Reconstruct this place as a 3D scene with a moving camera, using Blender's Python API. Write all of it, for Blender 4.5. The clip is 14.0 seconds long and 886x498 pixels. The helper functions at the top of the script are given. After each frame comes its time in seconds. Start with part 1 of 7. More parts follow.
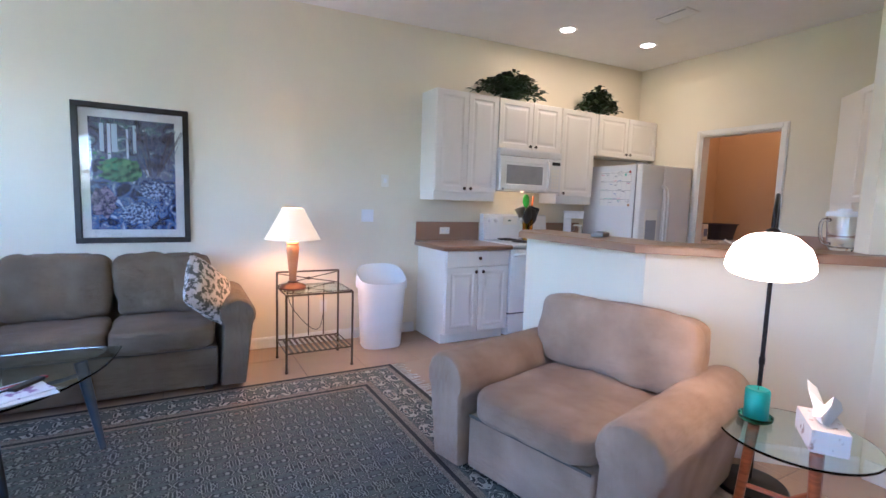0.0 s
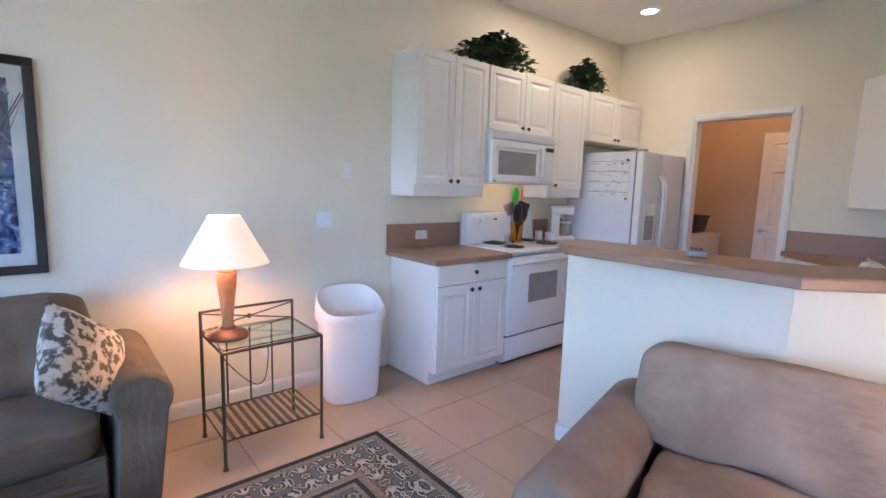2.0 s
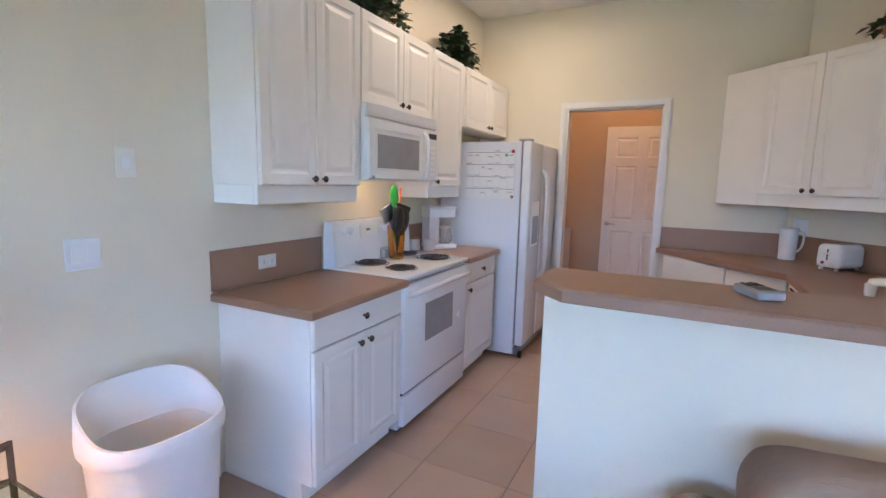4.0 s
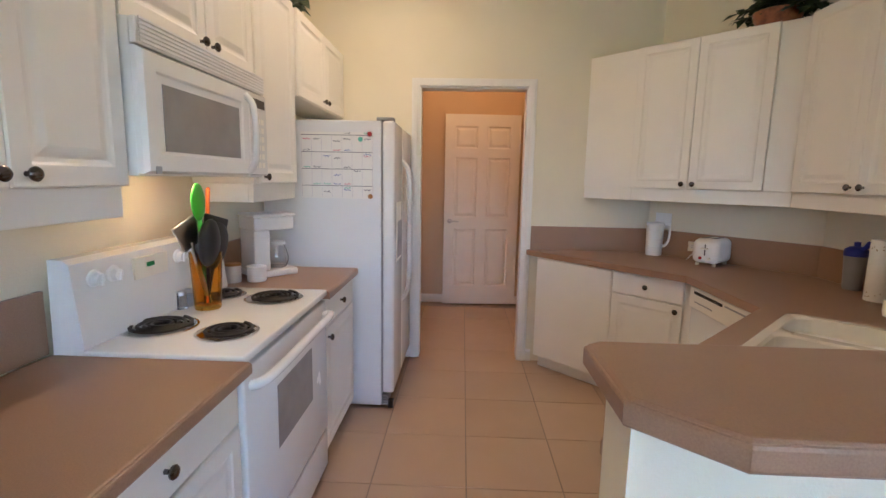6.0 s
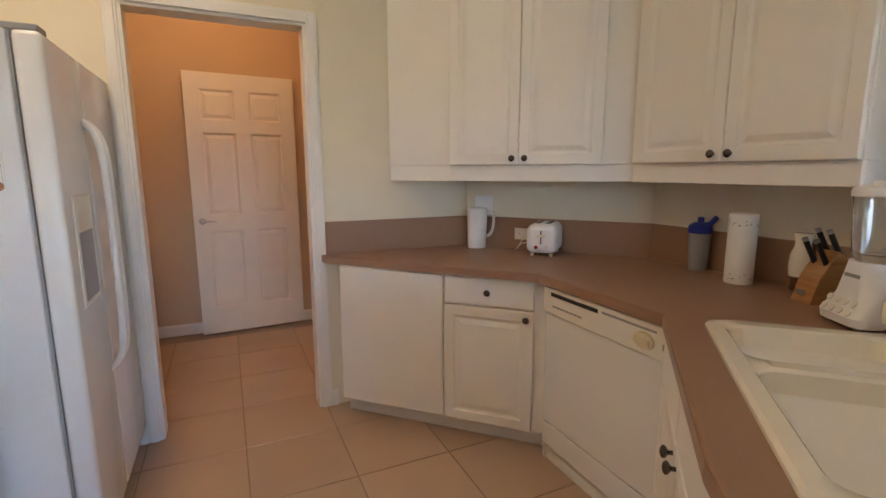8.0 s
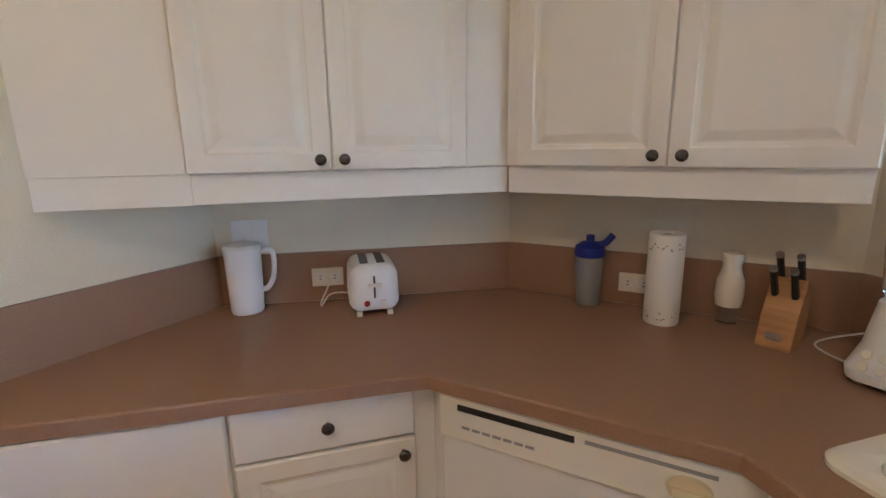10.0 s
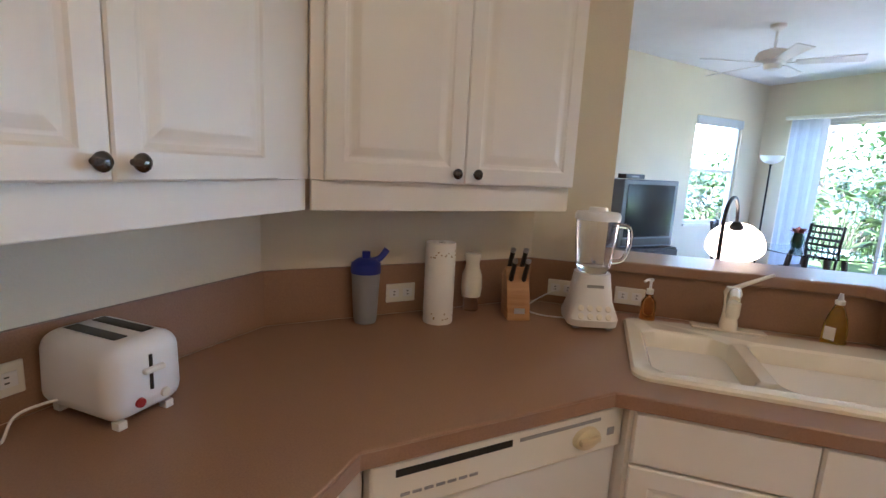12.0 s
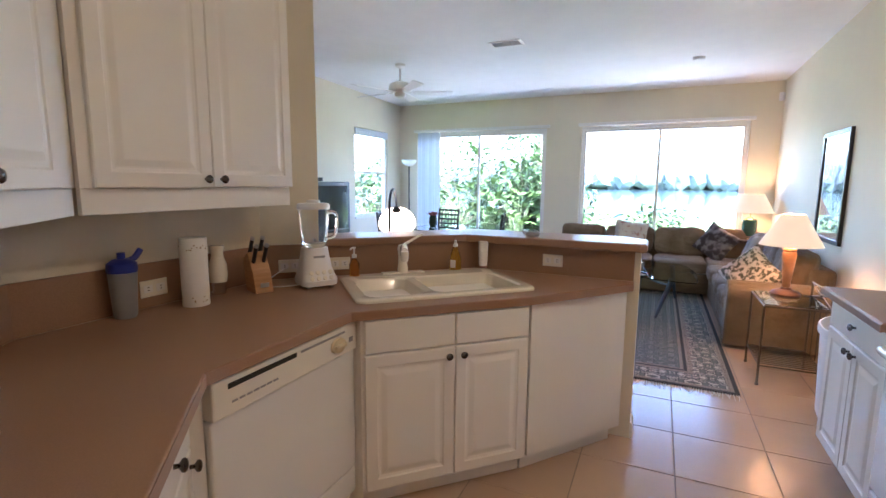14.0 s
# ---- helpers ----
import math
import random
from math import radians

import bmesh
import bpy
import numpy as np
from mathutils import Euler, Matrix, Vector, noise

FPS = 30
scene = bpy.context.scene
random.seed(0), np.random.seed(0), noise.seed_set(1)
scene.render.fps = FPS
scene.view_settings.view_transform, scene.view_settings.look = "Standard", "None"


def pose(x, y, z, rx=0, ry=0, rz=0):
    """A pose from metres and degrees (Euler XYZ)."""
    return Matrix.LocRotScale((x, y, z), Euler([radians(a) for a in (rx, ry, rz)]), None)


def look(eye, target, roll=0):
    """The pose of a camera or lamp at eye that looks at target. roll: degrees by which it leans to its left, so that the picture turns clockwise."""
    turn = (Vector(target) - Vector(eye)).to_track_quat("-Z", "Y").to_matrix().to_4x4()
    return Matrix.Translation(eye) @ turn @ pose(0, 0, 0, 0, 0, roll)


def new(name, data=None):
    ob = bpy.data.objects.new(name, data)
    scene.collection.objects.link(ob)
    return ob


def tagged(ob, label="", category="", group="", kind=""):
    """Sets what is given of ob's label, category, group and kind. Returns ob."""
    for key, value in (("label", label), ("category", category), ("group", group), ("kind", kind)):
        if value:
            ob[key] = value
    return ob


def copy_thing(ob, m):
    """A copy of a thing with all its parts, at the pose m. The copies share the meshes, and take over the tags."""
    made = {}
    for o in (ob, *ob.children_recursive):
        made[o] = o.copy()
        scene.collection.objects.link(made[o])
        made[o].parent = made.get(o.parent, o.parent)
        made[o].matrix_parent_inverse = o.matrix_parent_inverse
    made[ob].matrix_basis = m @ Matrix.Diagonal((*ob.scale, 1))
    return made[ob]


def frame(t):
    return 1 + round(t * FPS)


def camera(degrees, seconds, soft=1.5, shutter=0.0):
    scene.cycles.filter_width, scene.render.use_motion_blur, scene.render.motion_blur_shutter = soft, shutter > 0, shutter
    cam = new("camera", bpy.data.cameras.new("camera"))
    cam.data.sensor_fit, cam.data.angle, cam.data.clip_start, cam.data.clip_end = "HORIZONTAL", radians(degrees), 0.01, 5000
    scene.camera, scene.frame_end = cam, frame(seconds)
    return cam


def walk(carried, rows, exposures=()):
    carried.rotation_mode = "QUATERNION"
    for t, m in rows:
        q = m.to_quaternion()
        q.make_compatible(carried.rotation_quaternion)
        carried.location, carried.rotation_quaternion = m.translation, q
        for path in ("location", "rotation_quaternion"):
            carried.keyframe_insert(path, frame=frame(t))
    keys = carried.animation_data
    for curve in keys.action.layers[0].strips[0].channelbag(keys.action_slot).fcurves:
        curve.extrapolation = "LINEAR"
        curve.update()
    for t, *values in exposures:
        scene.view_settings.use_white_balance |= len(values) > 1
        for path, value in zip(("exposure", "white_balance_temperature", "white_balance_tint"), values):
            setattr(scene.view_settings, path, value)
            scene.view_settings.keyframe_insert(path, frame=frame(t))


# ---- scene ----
cam = camera(86.6, 14.0)
PATH = [
    (0, (-0.376, 0.137, 1.32), (0.598, 1.872, 1.115), 1.9),
    (0.5, (-0.273, 0.366, 1.357), (0.667, 2.116, 1.127), 2.0),
    (1, (-0.281, 0.685, 1.384), (0.724, 2.396, 1.132), 1.9),
    (1.5, (-0.331, 1.029, 1.39), (0.809, 2.653, 1.133), 1.9),
    (2, (-0.303, 1.354, 1.402), (0.981, 2.865, 1.138), 1.7),
    (2.5, (-0.222, 1.65, 1.412), (1.2, 3.031, 1.141), 1.5),
    (3, (-0.116, 1.964, 1.422), (1.456, 3.171, 1.152), 1.9),
    (3.2, (-0.048, 2.071, 1.439), (1.571, 3.213, 1.161), 1.8),
    (5.3, (0.798, 2.912, 1.446), (2.74, 3.314, 1.185), 1.2),
    (5.5, (0.89, 2.983, 1.442), (2.849, 3.292, 1.177), 1.2),
    (6, (1.119, 3.111, 1.448), (3.096, 3.189, 1.153), 1.1),
    (6.5, (1.381, 3.163, 1.425), (3.351, 3.015, 1.114), 0.9),
    (7, (1.623, 3.168, 1.413), (3.56, 2.792, 1.085), 0.7),
    (7.5, (1.879, 3.171, 1.394), (3.75, 2.546, 1.063), 0.4),
    (8, (2.136, 3.067, 1.377), (3.929, 2.243, 1.052), -0.1),
    (8.2, (2.237, 3.046, 1.385), (3.983, 2.127, 1.055), -0.3),
    (10.3, (3.445, 2.679, 1.483), (4.163, 0.861, 1.058), -0.2),
    (10.5, (3.537, 2.65, 1.475), (4.09, 0.772, 1.063), 0.3),
    (11, (3.739, 2.58, 1.458), (3.844, 0.62, 1.072), 1.1),
    (11.5, (3.943, 2.529, 1.46), (3.511, 0.614, 1.078), 2.5),
    (12, (4.107, 2.59, 1.461), (3.204, 0.838, 1.12), 2.9),
    (12.5, (4.243, 2.688, 1.457), (2.988, 1.162, 1.149), 2.1),
    (13, (4.408, 2.767, 1.461), (2.878, 1.515, 1.157), 1.8),
    (13.5, (4.582, 2.834, 1.446), (2.872, 1.836, 1.161), 1.1),
    (14, (4.704, 2.9, 1.437), (2.903, 2.077, 1.159), 0.5),
]
walk(cam, [(t, look(eye, target, roll)) for t, eye, target, roll in PATH], [(0, 4.14, 4900, 20), (3.2, 4.18, 4850, 20), (5.5, 4.20, 5380, 18), (8.0, 4.11, 5700, 16), (10.4, 4.22, 5140, 16), (11.2, 4.22, 5200, 17), (14, 4.16, 5230, 18)])

# ---- world, sun, lights ----
world = bpy.data.worlds.new("world")
scene.world = world
world.use_nodes = True
wn = world.node_tree.nodes
sky = wn.new("ShaderNodeTexSky")
sky.sky_type = "NISHITA"
sky.sun_disc = False
sky.sun_elevation, sky.sun_rotation = radians(58), radians(60)
wn["Background"].inputs["Strength"].default_value = 0.15
world.node_tree.links.new(sky.outputs["Color"], wn["Background"].inputs["Color"])

sun = new("sun", bpy.data.lights.new("sun", "SUN"))
sun.data.energy, sun.data.angle, sun.data.color = 4.0, radians(0.5), (1.0, 0.95, 0.87)
# the sun stands high in the east, behind the house
sun.matrix_world = look((0.87 * 20, 0.5 * 20, 32), (0, 0, 0))


def lamp(name, place, watts, colour, radius=0.04):
    ob = new(name, bpy.data.lights.new(name, "POINT"))
    ob.data.energy, ob.data.color, ob.data.shadow_soft_size = watts, colour, radius
    ob.location = place
    return ob


H = 3.06


def ceiling_z(x):
    """The ceiling falls gently towards the sliding doors."""
    return 2.91 + 0.026 * x


WARM = (1.0, 0.68, 0.36)
for place in ((2.90, 3.68, ceiling_z(2.90) - 0.010), (3.95, 3.60, ceiling_z(3.95) - 0.010)):
    disc = new("downlight_beam", bpy.data.lights.new("downlight_beam", "AREA"))
    disc.data.shape, disc.data.size, disc.data.energy, disc.data.color = "DISK", 0.13, 0.55, WARM
    disc.location = place
lamp("hood_bulb", (2.80, 4.12, 1.415), 0.065, (1.0, 0.60, 0.28), 0.02)
lamp("table_lamp_bulb", (0.375, 3.83, 1.12), 1.2, (1.0, 0.52, 0.22))
lamp("corner_lamp_bulb", (-2.72, 4.02, 1.25), 1.3, (1.0, 0.52, 0.22))
lamp("floor_lamp_bulb", (1.50, 1.035, 1.04), 0.40, (1.0, 0.56, 0.26), 0.05)
lamp("laundry_bulb", (5.6, 3.2, 2.75), 0.95, (1.0, 0.55, 0.22), 0.1)


# ---- materials ----
def mat(name, colour, rough=0.6, metal=0.0, vary=0.08, scale=8.0, bump=0.0, bump_scale=200.0, spec=0.5, random_tone=0.0,
        coat=0.0, emit=None, strength=0.0, sheen=0.0, placed=False):
    m = bpy.data.materials.new(name)
    m.use_nodes = True
    nt = m.node_tree
    p = nt.nodes["Principled BSDF"]
    p.inputs["Roughness"].default_value = rough
    p.inputs["Metallic"].default_value = metal
    p.inputs["Specular IOR Level"].default_value = spec
    p.inputs["Coat Weight"].default_value = coat
    p.inputs["Sheen Weight"].default_value = sheen
    co = nt.nodes.new("ShaderNodeTexCoord")
    n1 = nt.nodes.new("ShaderNodeTexNoise")
    n1.inputs["Scale"].default_value, n1.inputs["Detail"].default_value = scale, 6.0
    src = co.outputs["Object"]
    if placed:
        where = nt.nodes.new("ShaderNodeObjectInfo")
        shift = nt.nodes.new("ShaderNodeVectorMath")
        nt.links.new(src, shift.inputs[0])
        nt.links.new(where.outputs["Location"], shift.inputs[1])
        src = shift.outputs["Vector"]
    nt.links.new(src, n1.inputs["Vector"])
    ramp = nt.nodes.new("ShaderNodeMapRange")
    ramp.inputs["From Min"].default_value, ramp.inputs["From Max"].default_value = 0.3, 0.7
    ramp.inputs["To Min"].default_value, ramp.inputs["To Max"].default_value = 1 - vary, 1 + vary
    nt.links.new(n1.outputs["Fac"], ramp.inputs["Value"])
    mul = nt.nodes.new("ShaderNodeVectorMath")
    mul.operation = "SCALE"
    mul.inputs[0].default_value = colour
    nt.links.new(ramp.outputs["Result"], mul.inputs["Scale"])
    last = mul.outputs["Vector"]
    if random_tone:
        oi = nt.nodes.new("ShaderNodeObjectInfo")
        r2 = nt.nodes.new("ShaderNodeMapRange")
        r2.inputs["To Min"].default_value, r2.inputs["To Max"].default_value = 1 - random_tone, 1 + random_tone
        nt.links.new(oi.outputs["Random"], r2.inputs["Value"])
        m2 = nt.nodes.new("ShaderNodeVectorMath")
        m2.operation = "SCALE"
        nt.links.new(last, m2.inputs[0])
        nt.links.new(r2.outputs["Result"], m2.inputs["Scale"])
        last = m2.outputs["Vector"]
    nt.links.new(last, p.inputs["Base Color"])
    rr = nt.nodes.new("ShaderNodeMapRange")
    rr.inputs["To Min"].default_value, rr.inputs["To Max"].default_value = max(0.02, rough * 0.8), min(1.0, rough * 1.2)
    nt.links.new(n1.outputs["Fac"], rr.inputs["Value"])
    nt.links.new(rr.outputs["Result"], p.inputs["Roughness"])
    if bump:
        n2 = nt.nodes.new("ShaderNodeTexNoise")
        n2.inputs["Scale"].default_value, n2.inputs["Detail"].default_value = bump_scale, 4.0
        nt.links.new(src, n2.inputs["Vector"])
        b = nt.nodes.new("ShaderNodeBump")
        b.inputs["Strength"].default_value, b.inputs["Distance"].default_value = bump, 0.01
        nt.links.new(n2.outputs["Fac"], b.inputs["Height"])
        nt.links.new(b.outputs["Normal"], p.inputs["Normal"])
    if emit:
        p.inputs["Emission Color"].default_value = (*emit, 1)
        p.inputs["Emission Strength"].default_value = strength
    return m


def two_tone(name, a, b, scale, lo, hi, rough=0.8, kind="noise", bump=0.0, stretch=(1, 1, 1), detail=5.0):
    """Two colours mixed by a noise or cell pattern, for mottled, grained and flecked surfaces."""
    m = mat(name, a, rough, bump=bump)
    nt = m.node_tree
    p = nt.nodes["Principled BSDF"]
    co = nt.nodes["Texture Coordinate"]
    mp = nt.nodes.new("ShaderNodeMapping")
    mp.inputs["Scale"].default_value = stretch
    nt.links.new(co.outputs["Object"], mp.inputs["Vector"])
    if kind == "noise":
        t = nt.nodes.new("ShaderNodeTexNoise")
        t.inputs["Detail"].default_value = detail
        out = t.outputs["Fac"]
    else:
        t = nt.nodes.new("ShaderNodeTexVoronoi")
        out = t.outputs["Distance"]
    t.inputs["Scale"].default_value = scale
    nt.links.new(mp.outputs["Vector"], t.inputs["Vector"])
    mr = nt.nodes.new("ShaderNodeMapRange")
    mr.inputs["From Min"].default_value, mr.inputs["From Max"].default_value = lo, hi
    nt.links.new(out, mr.inputs["Value"])
    mx = nt.nodes.new("ShaderNodeMix")
    mx.data_type = "RGBA"
    mx.inputs[6].default_value, mx.inputs[7].default_value = (*a, 1), (*b, 1)
    nt.links.new(mr.outputs["Result"], mx.inputs[0])
    nt.links.new(mx.outputs[2], p.inputs["Base Color"])
    return m


def glass(name, tint=(1, 1, 1), rough=0.0, ior=1.45):
    m = bpy.data.materials.new(name)
    m.use_nodes = True
    p = m.node_tree.nodes["Principled BSDF"]
    p.inputs["Base Color"].default_value = (*tint, 1)
    p.inputs["Transmission Weight"].default_value = 1.0
    p.inputs["Roughness"].default_value = rough
    p.inputs["IOR"].default_value = ior
    return m


PAINT = mat("wall_paint", (0.77, 0.705, 0.55), 0.75, vary=0.02, scale=3, bump=0.12, bump_scale=160)
# laundry walls: warm lamplight on the cream paint, put into the colour
WARMLIT = mat("warmlit_paint", (0.58, 0.43, 0.28), 0.75, vary=0.03, scale=3, bump=0.12, bump_scale=160)
CEIL = mat("ceiling_paint", (0.83, 0.825, 0.81), 0.9, vary=0.02, scale=5, bump=0.25, bump_scale=90)
TRIM = mat("trim_paint", (0.80, 0.78, 0.73), 0.4, vary=0.02)
CAB = mat("white_thermofoil", (0.83, 0.80, 0.735), 0.34, vary=0.015, scale=4)
APPL = mat("white_enamel", (0.80, 0.80, 0.78), 0.25, vary=0.015, scale=5, coat=0.2)
APPT = mat("textured_white_steel", (0.78, 0.79, 0.80), 0.4, vary=0.015, scale=5, bump=0.15, bump_scale=700)
IVORY = mat("ivory_plastic", (0.80, 0.77, 0.68), 0.35, vary=0.02)
PORCEL = mat("biscuit_porcelain", (0.84, 0.79, 0.67), 0.15, vary=0.02, coat=0.4)
WHITEP = mat("white_plastic", (0.82, 0.82, 0.82), 0.35, vary=0.02)
LAMIN = mat("mauve_laminate", (0.315, 0.185, 0.112), 0.36, vary=0.10, scale=260, bump=0.04, bump_scale=500)
TILE = mat("beige_floor_tile", (0.47, 0.338, 0.242), 0.24, vary=0.04, scale=2.5, bump=0.05, bump_scale=60, random_tone=0.05, placed=True)
GROUT = mat("grout", (0.24, 0.185, 0.145), 0.9, vary=0.1, scale=30)
KNOB = mat("pewter_knob", (0.13, 0.12, 0.115), 0.2, metal=1.0)
CHROME = mat("chrome", (0.75, 0.75, 0.75), 0.12, metal=1.0, vary=0.0)
STEEL = mat("brushed_steel", (0.55, 0.55, 0.55), 0.3, metal=1.0)
BLACK = mat("black_plastic", (0.015, 0.015, 0.016), 0.4)
BLACKM = mat("black_metal", (0.02, 0.02, 0.022), 0.35, metal=0.6)
COIL = mat("burner_coil", (0.03, 0.028, 0.03), 0.5, metal=0.5)
GREY = mat("grey_plastic", (0.32, 0.32, 0.33), 0.45)
DGREY = mat("smoked_window", (0.30, 0.30, 0.30), 0.2)
CLEAR = glass("clear_glass")
PANE = glass("window_glass", ior=1.05)


# ---- mesh helpers ----
def link(name, bm, material, parent=None, label="", smooth=False):
    me = bpy.data.meshes.new(name)
    bmesh.ops.recalc_face_normals(bm, faces=bm.faces)
    bm.to_mesh(me)
    bm.free()
    me.materials.append(material)
    if smooth:
        me.shade_smooth()
        me.set_sharp_from_angle(angle=radians(40))
    ob = new(name, me)
    if parent:
        ob.parent = parent
    if label:
        ob["label"] = label
    return ob


def part(name, bm, material, parent, label="", smooth=False, kind=""):
    return tagged(link(name, bm, material, parent, label, smooth), kind=kind)


def thing(name, m, label, category, group=""):
    ob = new(name)
    ob.empty_display_size = 0.1
    ob.matrix_world = m
    return tagged(ob, label, category, group)


def structure(name, bm, material, label, category="", smooth=False):
    return tagged(link(name, bm, material, smooth=smooth), label, category, kind="structure")


def box(bm, x0, x1, y0, y1, z0, z1, bevel=0.0, seg=2):
    r = bmesh.ops.create_cube(bm, size=1.0)
    vs = r["verts"]
    for v in vs:
        v.co = Vector(((x0 + x1) / 2 + v.co.x * (x1 - x0), (y0 + y1) / 2 + v.co.y * (y1 - y0), (z0 + z1) / 2 + v.co.z * (z1 - z0)))
    if bevel:
        es = {e for v in vs for e in v.link_edges}
        bmesh.ops.bevel(bm, geom=list(es), offset=bevel, segments=seg, affect="EDGES", profile=0.5)
    return bm


def boxes(*dims, bevel=0.0, seg=2):
    bm = bmesh.new()
    for d in dims:
        box(bm, *d, bevel=bevel, seg=seg)
    return bm


def tube(bm, pts, r, seg=10, r_end=None, closed_loop=False):
    """A round bar along a line of points."""
    pts = [Vector(p) for p in pts]
    n = len(pts)
    rings = []
    up = None
    for i, p in enumerate(pts):
        if closed_loop:
            d = pts[(i + 1) % n] - pts[i - 1]
        else:
            d = pts[min(i + 1, n - 1)] - pts[max(i - 1, 0)]
        d.normalize()
        if up is None:
            up = d.orthogonal().normalized()
        a = (up - d * up.dot(d))
        a = a.normalized() if a.length > 1e-6 else d.orthogonal().normalized()
        up = a
        b = d.cross(a)
        rr = r if r_end is None else r + (r_end - r) * i / max(1, n - 1)
        rings.append([bm.verts.new(p + (a * math.cos(2 * math.pi * k / seg) + b * math.sin(2 * math.pi * k / seg)) * rr) for k in range(seg)])
    m = n if closed_loop else n - 1
    for i in range(m):
        A, B = rings[i], rings[(i + 1) % n]
        for k in range(seg):
            bm.faces.new((A[k], A[(k + 1) % seg], B[(k + 1) % seg], B[k]))
    if not closed_loop:
        bm.faces.new(rings[0])
        bm.faces.new(rings[-1])
    return bm


def lathe(bm, profile, seg=28, at=(0, 0, 0), sx=1.0, sy=1.0):
    """A turned body: profile is (radius, height) from bottom to top; a zero radius closes it."""
    at = Vector(at)
    rings = []
    for r, z in profile:
        if r < 1e-5:
            rings.append([bm.verts.new(at + Vector((0, 0, z)))])
        else:
            rings.append([bm.verts.new(at + Vector((sx * r * math.cos(2 * math.pi * k / seg), sy * r * math.sin(2 * math.pi * k / seg), z))) for k in range(seg)])
    for A, B in zip(rings, rings[1:]):
        for k in range(seg):
            j = (k + 1) % seg
            if len(A) == 1 and len(B) == 1:
                continue
            if len(A) == 1:
                bm.faces.new((A[0], B[j], B[k]))
            elif len(B) == 1:
                bm.faces.new((A[k], A[j], B[0]))
            else:
                bm.faces.new((A[k], A[j], B[j], B[k]))
    return bm


def prism(bm, poly, z0, z1, bevel=0.0, seg=2):
    vs = [bm.verts.new((x, y, z0)) for x, y in poly]
    f = bm.faces.new(vs)
    r = bmesh.ops.extrude_face_region(bm, geom=[f])
    top = [v for v in r["geom"] if isinstance(v, bmesh.types.BMVert)]
    for v in top:
        v.co.z = z1
    if bevel:
        es = [e for e in bm.edges if all(v in top for v in e.verts) or all(v in vs for v in e.verts)]
        bmesh.ops.bevel(bm, geom=es, offset=bevel, segments=seg, affect="EDGES", profile=0.5)
    return bm


def rings_panel(bm, x0, x1, z0, z1, rings, back):
    """A panel in the plane of x and z facing -y; rings are (inset, y) from the rim inwards; it closes at the y of back."""
    loops = []
    for inset, y in [(0.0, back)] + rings:
        loops.append([bm.verts.new(c) for c in ((x0 + inset, y, z0 + inset), (x1 - inset, y, z0 + inset), (x1 - inset, y, z1 - inset), (x0 + inset, y, z1 - inset))])
    for A, B in zip(loops, loops[1:]):
        for k in range(4):
            bm.faces.new((A[k], A[(k + 1) % 4], B[(k + 1) % 4], B[k]))
    bm.faces.new(loops[-1])
    bm.faces.new(loops[0])
    return bm


def raised_door(x0, x1, z0, z1):
    return rings_panel(bmesh.new(), x0, x1, z0, z1, [(0.0, -0.016), (0.004, -0.020), (0.050, -0.020), (0.056, -0.0155), (0.066, -0.013), (0.072, -0.0135), (0.092, -0.019), (0.096, -0.0195)], -0.001)


def slab_door(x0, x1, z0, z1):
    return rings_panel(bmesh.new(), x0, x1, z0, z1, [(0.0, -0.014), (0.006, -0.020)], -0.001)


def knob_bm(x, z, y=-0.020):
    bm = bmesh.new()
    lathe(bm, [(0.0, -0.001), (0.006, 0), (0.0055, 0.010), (0.009, 0.013), (0.0155, 0.018), (0.0165, 0.023), (0.013, 0.028), (0.006, 0.0305), (0.0, 0.031)], 18)
    bmesh.ops.rotate(bm, verts=bm.verts, cent=(0, 0, 0), matrix=Matrix.Rotation(radians(90), 3, "X"))
    bmesh.ops.translate(bm, verts=bm.verts, vec=(x, y, z))
    return bm


def curved(pts, steps=6):
    """A smooth line through points."""
    P = [Vector(p) for p in pts]
    out = []
    for i in range(len(P) - 1):
        p0, p1, p2, p3 = P[max(i - 1, 0)], P[i], P[i + 1], P[min(i + 2, len(P) - 1)]
        for s in range(steps):
            t = s / steps
            out.append(0.5 * ((2 * p1) + (p2 - p0) * t + (2 * p0 - 5 * p1 + 4 * p2 - p3) * t * t + (3 * p1 - p0 - 3 * p2 + p3) * t ** 3))
    out.append(P[-1])
    return out


# ---- the shell of the place ----
WX, EX, NY, SY = -3.10, 4.80, 4.33, -1.56
T = 0.12


def along_x(y0, y1, x0, x1, gaps):
    """Wall pieces along x between y0 and y1, with openings (from, to, sill, head)."""
    d, at = [], x0
    for a, b, s, h in sorted(gaps):
        d.append((at, a, y0, y1, 0, H))
        if s > 0:
            d.append((a, b, y0, y1, 0, s))
        d.append((a, b, y0, y1, h, H))
        at = b
    d.append((at, x1, y0, y1, 0, H))
    return d


def along_y(x0, x1, y0, y1, gaps):
    return [(a, b, c, d, e, f) for c, d, a, b, e, f in along_x(x0, x1, y0, y1, gaps)]


